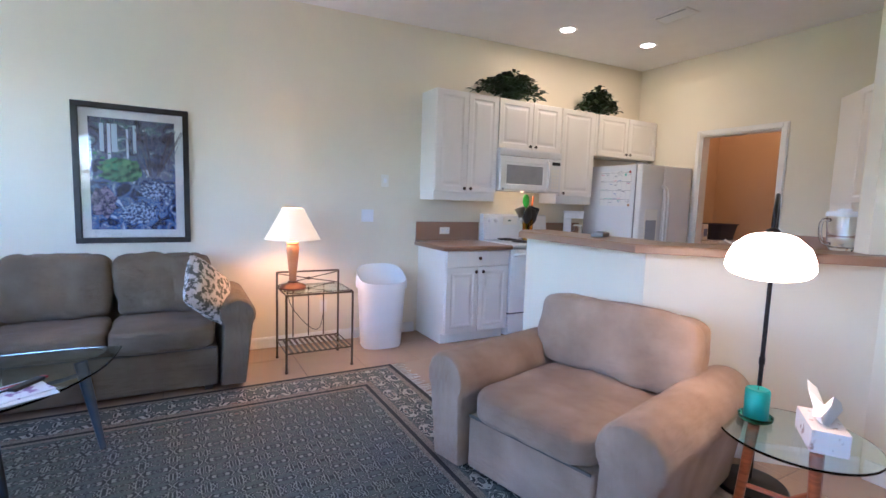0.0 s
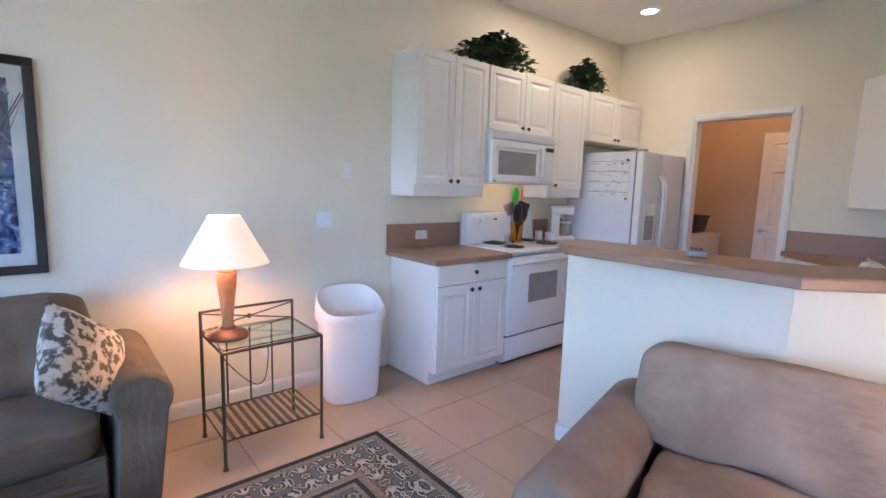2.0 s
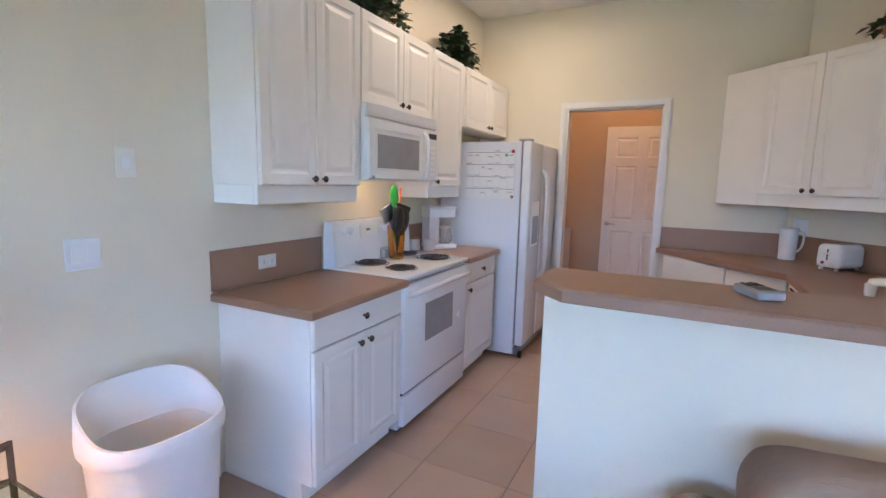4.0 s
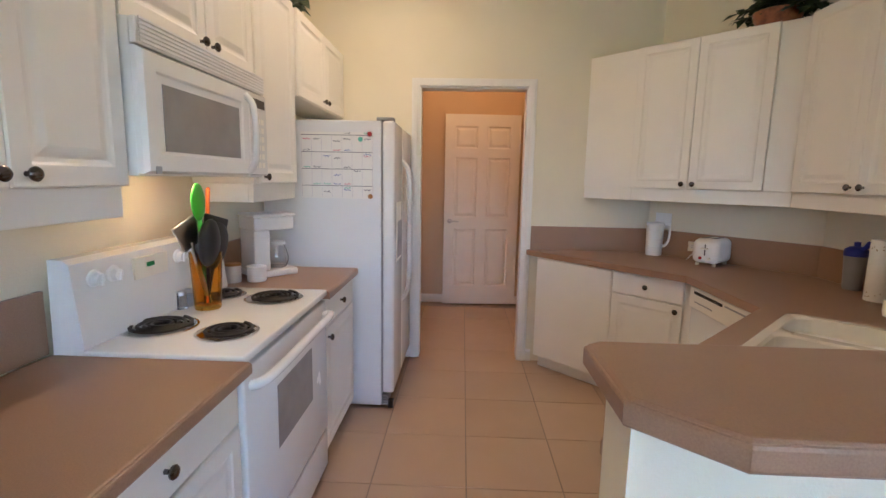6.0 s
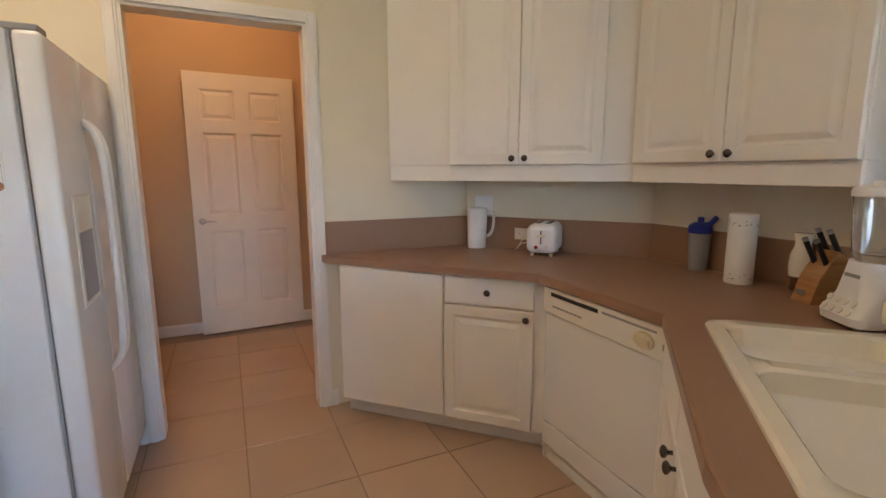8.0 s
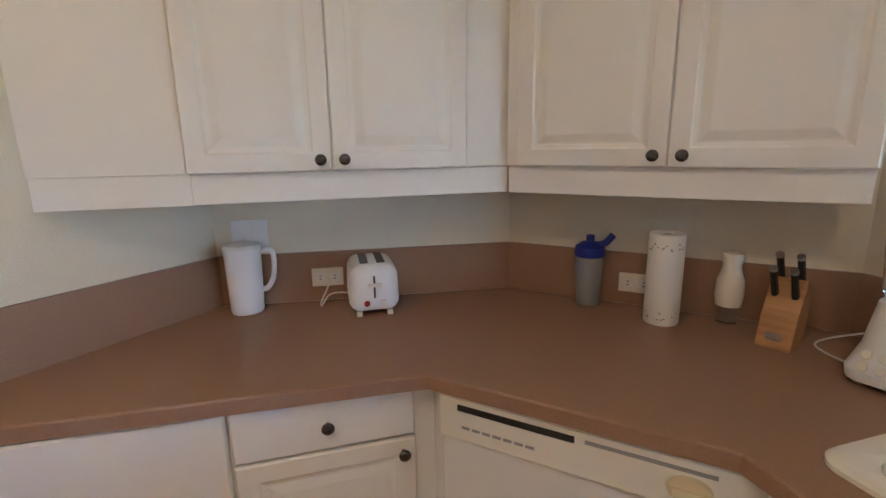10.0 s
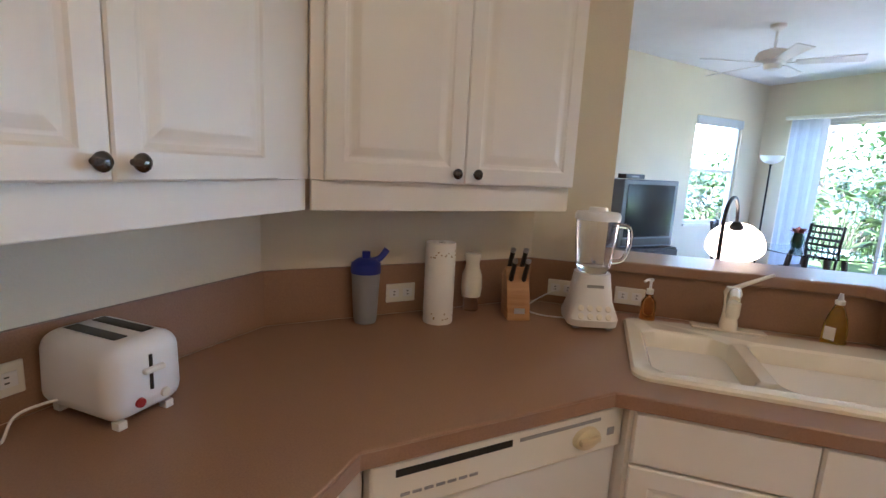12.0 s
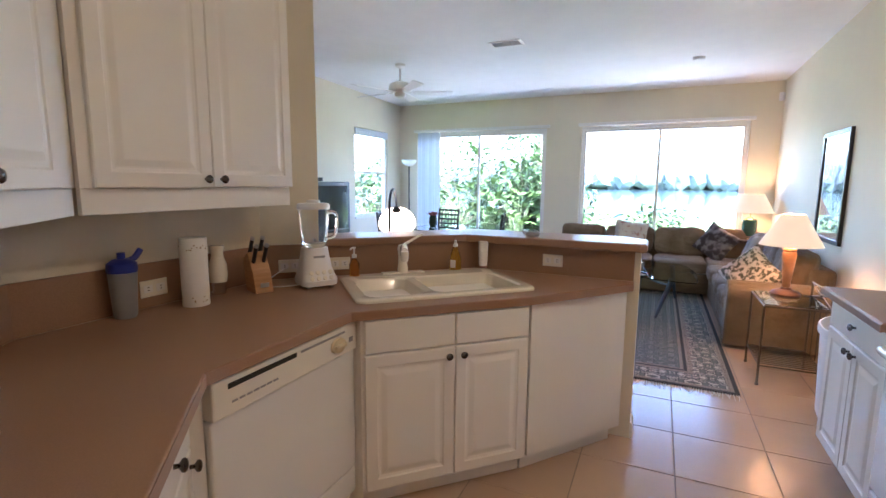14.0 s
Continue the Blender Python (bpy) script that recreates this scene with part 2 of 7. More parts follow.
W1, W2, W0 = (-1.20, 1.17, 0.0, 2.33), (1.72, 3.98, 0.0, 2.33), (-2.63, -1.64, 0.88, 2.31)
DOOR = (2.632, 3.455, 0.0, 2.138)
structure("wall_north", boxes(*along_x(NY, NY + T, WX - T, 7.0, [])), PAINT, "cream painted wall behind sofa and kitchen cabinets", "wall")
structure("wall_west", boxes(*along_y(WX - T, WX, SY - T, NY, [W1, W2])), PAINT, "cream painted wall with two wide sliding glass doors", "wall")
structure("wall_south", boxes(*along_x(SY - T, SY, WX, 2.60, [W0])), PAINT, "cream painted wall with a narrow window", "wall")
structure("wall_east", boxes(*along_y(EX, EX + T, 1.675, NY, [DOOR])), PAINT, "cream painted kitchen wall with a cased doorway", "wall")
structure("wall_hall", boxes((2.60, 2.72, SY - T, 0.74, 0, H)), PAINT, "cream painted wall beside the glass side table", "wall")
bm = prism(bmesh.new(), [(4.92, 1.675), (4.80, 1.675), (3.945, 0.99), (2.855, 0.99), (2.64, 1.205), (2.55, 1.115), (2.60, 1.06), (2.60, 0.74), (4.04, 0.74), (4.92, 1.50)], 0, H)
structure("wall_kitchen", bm, PAINT, "cream painted kitchen wall behind the cabinets with angled ends", "wall")
structure("wall_laundry", boxes((6.56, 6.68, 2.22, NY, 0, H), (4.92, 6.56, 2.26, 2.38, 0, H)), WARMLIT, "painted laundry room wall, warm lamplight in its colour", "wall")
structure("wall_laundry_north", boxes((4.925, 6.56, NY - 0.02, NY - 0.001, 0, H)), WARMLIT, "painted laundry room wall behind the washer, warm lamplight in its colour", "wall")
structure("wall_laundry_west", boxes((4.921, 4.935, 2.38, 2.57, 0, H), (4.921, 4.935, 3.52, NY - 0.02, 0, H), (4.921, 4.935, 2.57, 3.52, 2.20, H)), WARMLIT, "painted laundry wall round the doorway, warm lamplight in its colour", "wall")
# the half wall between kitchen and living room
PONY = [(1.84, 2.83), (1.84, 1.82), (2.548, 1.112), (2.639, 1.203), (1.97, 1.87), (1.97, 2.83)]
structure("wall_half", prism(bmesh.new(), PONY, 0, 1.082), PAINT, "cream painted half wall under the breakfast bar", "wall")
bm = boxes((WX - T, 7.0, SY - T, NY + T, 0, 0.16))
for v in bm.verts:
    v.co.z += ceiling_z(v.co.x)
structure("ceiling", bm, CEIL, "white textured flat ceiling", "ceiling")

# baseboards, butted end to end
def baseboard(run, normal, label="white painted baseboard"):
    """run: two points on the wall's face; normal: into the room."""
    a, b = Vector((*run[0], 0)), Vector((*run[1], 0))
    d, n = (b - a).normalized(), Vector((*normal, 0)).normalized()
    prof = [(0.0005, 0), (0.014, 0), (0.014, 0.075), (0.010, 0.088), (0.006, 0.094), (0.0005, 0.096)]
    bm = bmesh.new()
    A = [bm.verts.new(a + n * u + Vector((0, 0, v))) for u, v in prof]
    B = [bm.verts.new(b + n * u + Vector((0, 0, v))) for u, v in prof]
    for k in range(len(prof)):
        j = (k + 1) % len(prof)
        bm.faces.new((A[k], A[j], B[j], B[k]))
    bm.faces.new(A), bm.faces.new(B)
    structure("baseboard", bm, TRIM, label, "baseboard")


baseboard([(-3.1, 4.33), (1.66, 4.33)], (0, -1))
baseboard([(1.84, 1.83), (1.84, 2.83)], (-1, 0))
baseboard([(1.84, 2.83), (1.97, 2.83)], (0, 1))
baseboard([(1.85, 1.81), (2.595, 1.065)], (-1, -1))
baseboard([(2.60, 1.04), (2.60, -1.56)], (-1, 0))
baseboard([(-3.1, -1.56), (2.59, -1.56)], (0, 1))
baseboard([(-3.1, 1.17), (-3.1, 1.72)], (1, 0))
baseboard([(-3.1, 3.98), (-3.1, 4.31)], (1, 0))
baseboard([(6.56, 2.39), (6.56, 4.30)], (-1, 0))
baseboard([(4.80, 2.535), (4.80, 2.572)], (-1, 0))
baseboard([(4.80, 3.515), (4.80, 3.60)], (-1, 0))

# cased doorway
def casing(name, y0, y1, top, x, d):
    """Door casing on a wall facing along x; d: -1 or 1, the side it stands on."""
    w = 0.058
    bm = bmesh.new()
    for a, b, lo, hi in ((y0 - w, y0, 0, top + w), (y1, y1 + w, 0, top + w), (y0, y1, top, top + w)):
        for k, (ins, th) in enumerate(((0.0, 0.012), (0.012, 0.018))):
            xs = sorted((x + d * 0.001, x + d * th))
            if a == y0:
                box(bm, xs[0], xs[1], a, b, lo, hi - ins, 0.003)
            else:
                box(bm, xs[0], xs[1], a + ins, b - ins, lo, hi - ins, 0.003)
    return structure(name, bm, TRIM, "white painted door casing", "trim")


casing("trim", DOOR[0], DOOR[1], DOOR[3], EX, -1)
structure("trim", boxes((EX - 0.002, EX + T + 0.002, DOOR[0] - 0.001, DOOR[0] + 0.015, 0, DOOR[3]), (EX - 0.002, EX + T + 0.002, DOOR[1] - 0.015, DOOR[1] + 0.001, 0, DOOR[3]),
                        (EX - 0.002, EX + T + 0.002, DOOR[0] + 0.015, DOOR[1] - 0.015, DOOR[3] - 0.015, DOOR[3] + 0.001)), TRIM, "white painted door jamb lining", "trim")


# ---- kitchen cabinets ----
def cabinet(name, m, w, d, z0, z1, fronts, label, group, toe=True, rail=False, body_x=None):
    """A unit whose front faces local -y, from x 0 to w. fronts: (kind, x0, x1, z0, z1, knobs)."""
    t = thing(name, m, label, "cabinet", group)
    lo = z0 + (0.10 if toe else 0)
    bm = boxes((0.0005, w - 0.0005, 0.0, d, lo, z1), bevel=0.001, seg=1)
    if toe:
        box(bm, 0.0005, w - 0.0005, 0.06, d, z0 + 0.001, lo)
    part("body", bm, CAB, t)
    for kind, a, b, lo2, hi2, knobs in fronts:
        bm = raised_door(a + 0.0015, b - 0.0015, lo2, hi2) if kind == "door" else slab_door(a + 0.0015, b - 0.0015, lo2, hi2)
        f = part({"door": "door", "drawer": "drawer_front", "panel": "panel"}[kind], bm, CAB, t)
        for kx, kz in knobs:
            part("knob", knob_bm(kx, kz), KNOB, f, "dark pewter mushroom knob", True)
    if rail:
        part("light_rail", boxes((0.004, w - 0.004, 0.006, 0.03, z0 - RAIL, z0 - 0.0005), bevel=0.003), CAB, t)
        a, b = (body_x or (0, 0))
        if a:
            part("light_rail", boxes((0.004, 0.028, 0.03, d, z0 - RAIL, z0 - 0.0005), bevel=0.003), CAB, t)
        if b:
            part("light_rail", boxes((w - 0.028, w - 0.004, 0.03, d, z0 - RAIL, z0 - 0.0005), bevel=0.003), CAB, t)
    return t


UB, UT, RAIL = 1.412, 2.345, 0.086
# north run, facing the south
NF = 4.045
cabinet("wall_cabinet", pose(1.692, NF, 0), 0.70, NY - NF - 0.002, UB, UT,
        [("door", 0.004, 0.35, UB, UT, [(0.316, UB + 0.030)]), ("door", 0.35, 0.696, UB, UT, [(0.386, UB + 0.030)])],
        "white two-door wall cabinet with raised panels above the counter", "wall cabinets", False, True, (1, 1))
cabinet("wall_cabinet", pose(2.394, NF, 0), 0.81, NY - NF - 0.002, 1.862, UT,
        [("door", 0.004, 0.43, 1.864, UT, [(0.393, 1.900)]), ("door", 0.43, 0.806, 1.864, UT, [(0.467, 1.900)])],
        "short white two-door wall cabinet above the microwave", "wall cabinets", False)
cabinet("wall_cabinet", pose(3.206, NF, 0), 0.535, NY - NF - 0.002, UB, UT,
        [("door", 0.02, 0.50, UB, UT, [(0.070, UB + 0.030)])],
        "white single-door wall cabinet between microwave and refrigerator", "wall cabinets", False, True, (1, 1))
cabinet("wall_cabinet", pose(3.743, NF, 0), 1.05, NY - NF - 0.002, 1.885, UT,
        [("door", 0.03, 0.52, 1.887, UT, [(0.486, 1.925)]), ("door", 0.52, 1.01, 1.887, UT, [(0.554, 1.925)])],
        "short white two-door wall cabinet above the refrigerator", "wall cabinets", False)
BF = 3.77
cabinet("base_cabinet", pose(1.692, BF, 0), 0.70, NY - BF - 0.003, 0, 0.875,
        [("drawer", 0.004, 0.696, 0.725, 0.870, [(0.35, 0.80)]), ("door", 0.004, 0.35, 0.105, 0.718, [(0.312, 0.675)]), ("door", 0.35, 0.696, 0.105, 0.718, [(0.388, 0.675)])],
        "white base cabinet with one drawer and two doors", "base cabinets")
cabinet("base_cabinet", pose(3.250, BF, 0), 0.585, NY - BF - 0.003, 0, 0.875,
        [("drawer", 0.004, 0.575, 0.725, 0.870, [(0.29, 0.80)]), ("door", 0.004, 0.575, 0.105, 0.718, [(0.05, 0.675)])],
        "narrow white base cabinet beside the stove", "base cabinets")
# angled run beside the doorway, facing north-west
cabinet("base_cabinet", pose(4.674, 2.526, 0, 0, 0, 225), 1.13, 0.45, 0, 0.875,
        [("panel", 0.004, 0.612, 0.105, 0.870, []), ("drawer", 0.617, 1.072, 0.725, 0.870, [(0.845, 0.797)]), ("door", 0.617, 1.072, 0.105, 0.718, [(1.036, 0.680)])],
        "white angled base cabinet with a drawer and blank panel", "base cabinets")
cabinet("wall_cabinet", pose(4.520, 1.930, 0, 0, 0, 225), 0.952, 0.20, UB, UT,
        [("door", 0.0, 0.386, UB, UT, [(0.353, UB + 0.032)]), ("door", 0.386, 0.80, UB, UT, [(0.420, UB + 0.032)])],
        "white two-door wall cabinet set at an angle in the corner", "wall cabinets", False, True)
t = thing("cabinet_filler", pose(0, 0, 0), "white filler panel closing the gap beside the angled cabinet", "cabinet filler", "wall cabinets")
part("panel", prism(bmesh.new(), [(4.522, 1.932), (4.795, 2.185), (4.795, 1.70), (4.66, 1.79)], UB, UT), CAB, t)
part("light_rail", prism(bmesh.new(), [(4.518, 1.924), (4.795, 2.180), (4.795, 2.13), (4.54, 1.90)], UB - RAIL, UB - 0.001), CAB, t)
# south run, facing north
cabinet("wall_cabinet", pose(3.847, 1.280, 0, 0, 0, 180), 0.918, 0.287, UB, UT,
        [("door", 0.035, 0.468, UB, UT, [(0.432, UB + 0.032)]), ("door", 0.468, 0.912, UB, UT, [(0.504, UB + 0.032)])],
        "white two-door wall cabinet with raised panels above the dishwasher counter", "wall cabinets", False, True, (0, 1))
t = thing("cabinet_filler", pose(0, 0, 0), "white filler strips beside the dishwasher", "cabinet filler", "base cabinets")
part("filler", prism(bmesh.new(), [(3.834, 1.55), (3.834, 1.748), (3.873, 1.728), (3.95, 1.652), (3.95, 1.55)], 0.002, 0.872), CAB, t)
part("filler", prism(bmesh.new(), [(3.120, 1.56), (3.120, 1.775), (3.132, 1.808), (3.05, 1.722), (3.05, 1.56)], 0.002, 0.872), CAB, t)
# sink base, facing north-east
cabinet("sink_cabinet", pose(3.134, 1.808, 0, 0, 0, 135), 0.80, 0.50, 0, 0.875,
        [("panel", 0.012, 0.42, 0.725, 0.870, []), ("panel", 0.42, 0.795, 0.725, 0.870, []), ("door", 0.012, 0.42, 0.105, 0.718, [(0.385, 0.680)]), ("door", 0.42, 0.795, 0.105, 0.718, [(0.455, 0.680)])],
        "white sink base cabinet with two false drawers and two doors", "base cabinets")
t = thing("end_panel", pose(0, 0, 0), "plain white panel closing the end of the sink counter", "panel", "base cabinets")
part("panel", prism(bmesh.new(), [(2.560, 2.386), (2.045, 2.775), (2.03, 2.755), (2.545, 2.366)], 0.10, 0.874), CAB, t)
part("toe_kick", prism(bmesh.new(), [(2.52, 2.34), (2.02, 2.72), (2.00, 2.70), (2.50, 2.32)], 0.0, 0.10), CAB, t)


# ---- worktops ----
def slab_with_hole(outer, hole, z0, z1, bevel):
    bm = bmesh.new()
    edges = []
    rims = []
    for loop in (outer, hole):
        if not loop:
            continue
        vs = [bm.verts.new((x, y, z1)) for x, y in loop]
        rims.append(vs)
        edges += [bm.edges.new((vs[k], vs[(k + 1) % len(vs)])) for k in range(len(vs))]
    bmesh.ops.triangle_fill(bm, edges=edges, use_beauty=True, use_dissolve=False)
    top = list(bm.faces)
    r = bmesh.ops.extrude_face_region(bm, geom=top)
    for v in [v for v in r["geom"] if isinstance(v, bmesh.types.BMVert)]:
        v.co.z = z0
    # soften the upper outer rim
    keep = set(rims[0])
    es = [e for e in bm.edges if e.verts[0] in keep and e.verts[1] in keep and len(e.link_faces) == 2 and abs(e.link_faces[0].normal.dot(e.link_faces[1].normal)) < 0.5]
    bmesh.ops.recalc_face_normals(bm, faces=bm.faces)
    if bevel:
        bmesh.ops.bevel(bm, geom=es, offset=bevel, segments=3, affect="EDGES", profile=0.5)
    return bm


CT0, CT1 = 0.877, 0.915
SINK = Matrix.Translation((2.555, 1.868, 0)) @ Matrix.Rotation(radians(135), 4, "Z") @ Matrix.Diagonal((1.005, 1.05, 1, 1))


def sink_xy(u, v):
    p = SINK @ Vector((u, v, 0))
    return (p.x, p.y)


hole = [sink_xy(u, v) for u, v in ((-0.41, -0.235), (0.41, -0.235), (0.41, 0.235), (-0.41, 0.235))]
COUNTER = [(4.795, 2.605), (4.735, 2.588), (3.855, 1.797), (3.178, 1.797), (2.590, 2.390), (2.055, 2.805), (1.985, 2.805), (1.985, 1.878), (2.861, 1.003), (3.941, 1.003), (4.789, 1.684)]


def edge_strips(run, z0, z1, parent):
    """Rounded laminate edge along the open side of a top; the outside lies right of the walk."""
    for a, b in zip(run, run[1:]):
        a, b = Vector(a), Vector(b)
        d = (b - a).normalized()
        n = Vector((d.y, -d.x))
        prof = [(-0.002, z0), (0.003, z0), (0.005, z0 + 0.004), (0.005, z1 - 0.008), (0.003, z1 - 0.003), (-0.002, z1 - 0.001)]
        bm = bmesh.new()
        A = [bm.verts.new((*(a + n * u - d * u * 0.4), z)) for u, z in prof]
        B = [bm.verts.new((*(b + n * u + d * u * 0.4), z)) for u, z in prof]
        for k in range(len(prof)):
            j = (k + 1) % len(prof)
            bm.faces.new((A[k], A[j], B[j], B[k]))
        bm.faces.new(A), bm.faces.new(B)
        part("front_edge", bm, LAMIN, parent)


t = thing("countertop", pose(0, 0, 0), "mauve-brown laminate countertop with a sink cut-out", "countertop")
part("deck", slab_with_hole(COUNTER, hole, CT0, CT1, 0.006), LAMIN, t)
edge_strips(COUNTER[5:0:-1], CT0 - 0.001, CT1 - 0.003, t)
for x0, x1, y0, lab, run in ((1.648, 2.394, 3.715, "mauve-brown laminate countertop beside the stove", [(1.648, 4.31), (1.648, 3.715), (2.394, 3.715)]),
                             (3.250, 3.846, 3.728, "short mauve-brown laminate countertop beside the refrigerator", [(3.250, 3.728), (3.846, 3.728)])):
    t = thing("countertop", pose(0, 0, 0), lab, "countertop")
    part("deck", prism(bmesh.new(), [(x0, 4.31), (x0, y0), (x1, y0), (x1, 4.31)], CT0, CT1, 0.006), LAMIN, t)
    edge_strips(run, CT0 - 0.001, CT1 - 0.003, t)
BAR = [(2.055, 2.825), (2.035, 2.855), (1.80, 2.855), (1.69, 2.735), (1.69, 1.772), (2.488, 0.974), (2.597, 0.974), (2.597, 1.066), (2.549, 1.114), (2.641, 1.207), (2.668, 1.232), (2.055, 1.845)]
t = thing("bar_top", pose(0, 0, 0), "mauve-brown laminate breakfast bar top with clipped corner", "bar top")
part("deck", prism(bmesh.new(), BAR, 1.083, 1.128, 0.008, 3), LAMIN, t)
edge_strips(BAR[0:6], 1.082, 1.124, t)


def splash(run, z1, label="mauve-brown laminate backsplash"):
    """run: points on the wall, counter on the left side of the walk."""
    t = thing("backsplash", pose(0, 0, 0), label, "backsplash")
    for a, b in zip(run, run[1:]):
        a, b = Vector(a), Vector(b)
        d = (b - a).normalized()
        n = Vector((-d.y, d.x))
        part("panel", prism(bmesh.new(), [tuple(a), tuple(b), tuple(b + n * 0.014), tuple(a + n * 0.014)], CT1 + 0.0005, z1), LAMIN, t)
    return t


splash([(1.972, 2.80), (1.972, 1.872)], 1.082, "mauve-brown laminate backsplash under the bar")
splash([(1.972, 1.872), (2.639, 1.205)], 1.082, "mauve-brown laminate backsplash behind the sink")
splash([(2.642, 1.206), (2.856, 0.992), (3.944, 0.992), (4.798, 1.676), (4.798, 2.572)], 1.10, "mauve-brown laminate backsplash along the kitchen wall")
splash([(2.393, 4.329), (1.66, 4.329)], 1.105, "mauve-brown laminate backsplash beside the stove")
splash([(3.846, 4.329), (3.25, 4.329)], 1.105, "mauve-brown laminate backsplash behind the coffee maker")

# ---- windows and the garden outside ----
def slider(name, y0, y1, head, label):
    """A sliding glass door of two panels in the west wall."""
    w = thing(name, pose(0, 0, 0), label, "sliding door")
    w["kind"] = "structure"
    xo, xi = WX - 0.10, WX - 0.03
    part("window_frame", boxes((xo, xi, y0 + 0.001, y0 + 0.035, 0.001, head), (xo, xi, y1 - 0.035, y1 - 0.001, 0.001, head), (xo, xi, y0 + 0.035, y1 - 0.035, head - 0.04, head - 0.001),
                               (xo, xi, y0 + 0.035, y1 - 0.035, 0.001, 0.03), bevel=0.003), TRIM, w)
    mid = (y0 + y1) / 2
    for a, b, xc in ((y0 + 0.036, mid + 0.02, WX - 0.075), (mid - 0.02, y1 - 0.036, WX - 0.050)):
        s = part("sash", boxes((xc - 0.010, xc + 0.010, a, a + 0.035, 0.031, head - 0.041), (xc - 0.010, xc + 0.010, b - 0.035, b, 0.031, head - 0.041),
                               (xc - 0.010, xc + 0.010, a + 0.035, b - 0.035, 0.031, 0.09), (xc - 0.010, xc + 0.010, a + 0.035, b - 0.035, head - 0.085, head - 0.041), bevel=0.002), TRIM, w)
        g = part("pane", boxes((xc - 0.003, xc + 0.003, a + 0.034, b - 0.034, 0.089, head - 0.084)), PANE, s)
        g.visible_shadow = False
    part("head_rail", boxes((WX + 0.001, WX + 0.055, y0 - 0.05, y1 + 0.05, head + 0.005, head + 0.05), bevel=0.004), TRIM, w, "white blind head rail")
    return w


w = slider("window_1", *W1[:2], W1[3], "white-framed sliding glass door behind the dining table")
VINYL = mat("vinyl_blind", (0.70, 0.74, 0.80), 0.5, vary=0.03)
for k in range(9):
    bm = boxes((-0.002, 0.002, -0.044, 0.044, 0.03, 2.325), bevel=0.0008, seg=1)
    bmesh.ops.rotate(bm, verts=bm.verts, cent=(0, 0, 0), matrix=Matrix.Rotation(radians(62 + 6 * math.sin(k * 2.1)), 3, "Z"))
    bmesh.ops.translate(bm, verts=bm.verts, vec=(WX + 0.05, -1.12 + 0.045 * k, 0))
    part("slat", bm, VINYL, w, "pale blue-grey vertical blind slat")
slider("window_2", *W2[:2], W2[3], "white-framed sliding glass door behind the sofa")
w = thing("window_3", pose(0, 0, 0), "narrow white single-hung window with raised blind", "window")
w["kind"] = "structure"
x0, x1, s, h = W0
part("window_frame", boxes((x0 + 0.001, x0 + 0.035, SY - 0.10, SY - 0.03, s, h), (x1 - 0.035, x1 - 0.001, SY - 0.10, SY - 0.03, s, h), (x0 + 0.035, x1 - 0.035, SY - 0.10, SY - 0.03, h - 0.04, h - 0.001),
                           (x0 + 0.035, x1 - 0.035, SY - 0.10, SY - 0.03, s + 0.001, s + 0.04), (x0 + 0.035, x1 - 0.035, SY - 0.09, SY - 0.05, 1.58, 1.62), bevel=0.003), TRIM, w)
part("window_sill", boxes((x0 - 0.03, x1 + 0.03, SY + 0.0005, SY + 0.03, s - 0.03, s - 0.001), bevel=0.004), TRIM, w)
part("blind", boxes(*[(x0 + 0.01, x1 - 0.01, SY - 0.028, SY + 0.02, h - 0.12 + 0.016 * k, h - 0.108 + 0.016 * k) for k in range(7)]), VINYL, w, "raised white mini blind stacked at the head")
g = part("pane", boxes((x0 + 0.034, x1 - 0.034, SY - 0.072, SY - 0.066, s + 0.04, h - 0.04)), PANE, w)
g.visible_shadow = False

GRASS = two_tone("lawn", (0.07, 0.12, 0.03), (0.13, 0.19, 0.05), 14, 0.35, 0.65, 0.95, bump=0.4)
CONC = mat("patio_concrete", (0.66, 0.63, 0.58), 0.85, vary=0.1, scale=4, bump=0.2, bump_scale=80)
WATER = mat("lake_water", (0.05, 0.09, 0.11), 0.06, vary=0.1, scale=0.3, bump=0.25, bump_scale=1.2)
bm = bmesh.new()
N = 40
g0 = [[bm.verts.new((-1500 + 3000 * (i / N), -1500 + 3000 * (j / N), -0.12)) for j in range(N + 1)] for i in range(N + 1)]
for i in range(N):
    for j in range(N):
        bm.faces.new((g0[i][j], g0[i + 1][j], g0[i + 1][j + 1], g0[i][j + 1]))
structure("ground", bm, GRASS, "green lawn reaching away from the house", "ground")
structure("pavement", boxes((-6.0, WX - T - 0.005, -4.5, 6.5, -0.115, -0.03)), CONC, "pale concrete patio outside the sliding doors", "pavement")
structure("water", boxes((-150, -22, -60, 190, -0.119, -0.10)), WATER, "pale lake beyond the lawn", "water")

LEAF = mat("garden_leaf", (0.075, 0.125, 0.035), 0.42, vary=0.25, scale=3, random_tone=0.35)
LEAF2 = mat("palm_leaf", (0.085, 0.125, 0.045), 0.5, vary=0.25, scale=3, random_tone=0.3)
BARK = two_tone("bark", (0.16, 0.12, 0.09), (0.30, 0.25, 0.20), 9, 0.35, 0.65, 0.9, bump=0.5, stretch=(1, 1, 4))
rng = random.Random(5)


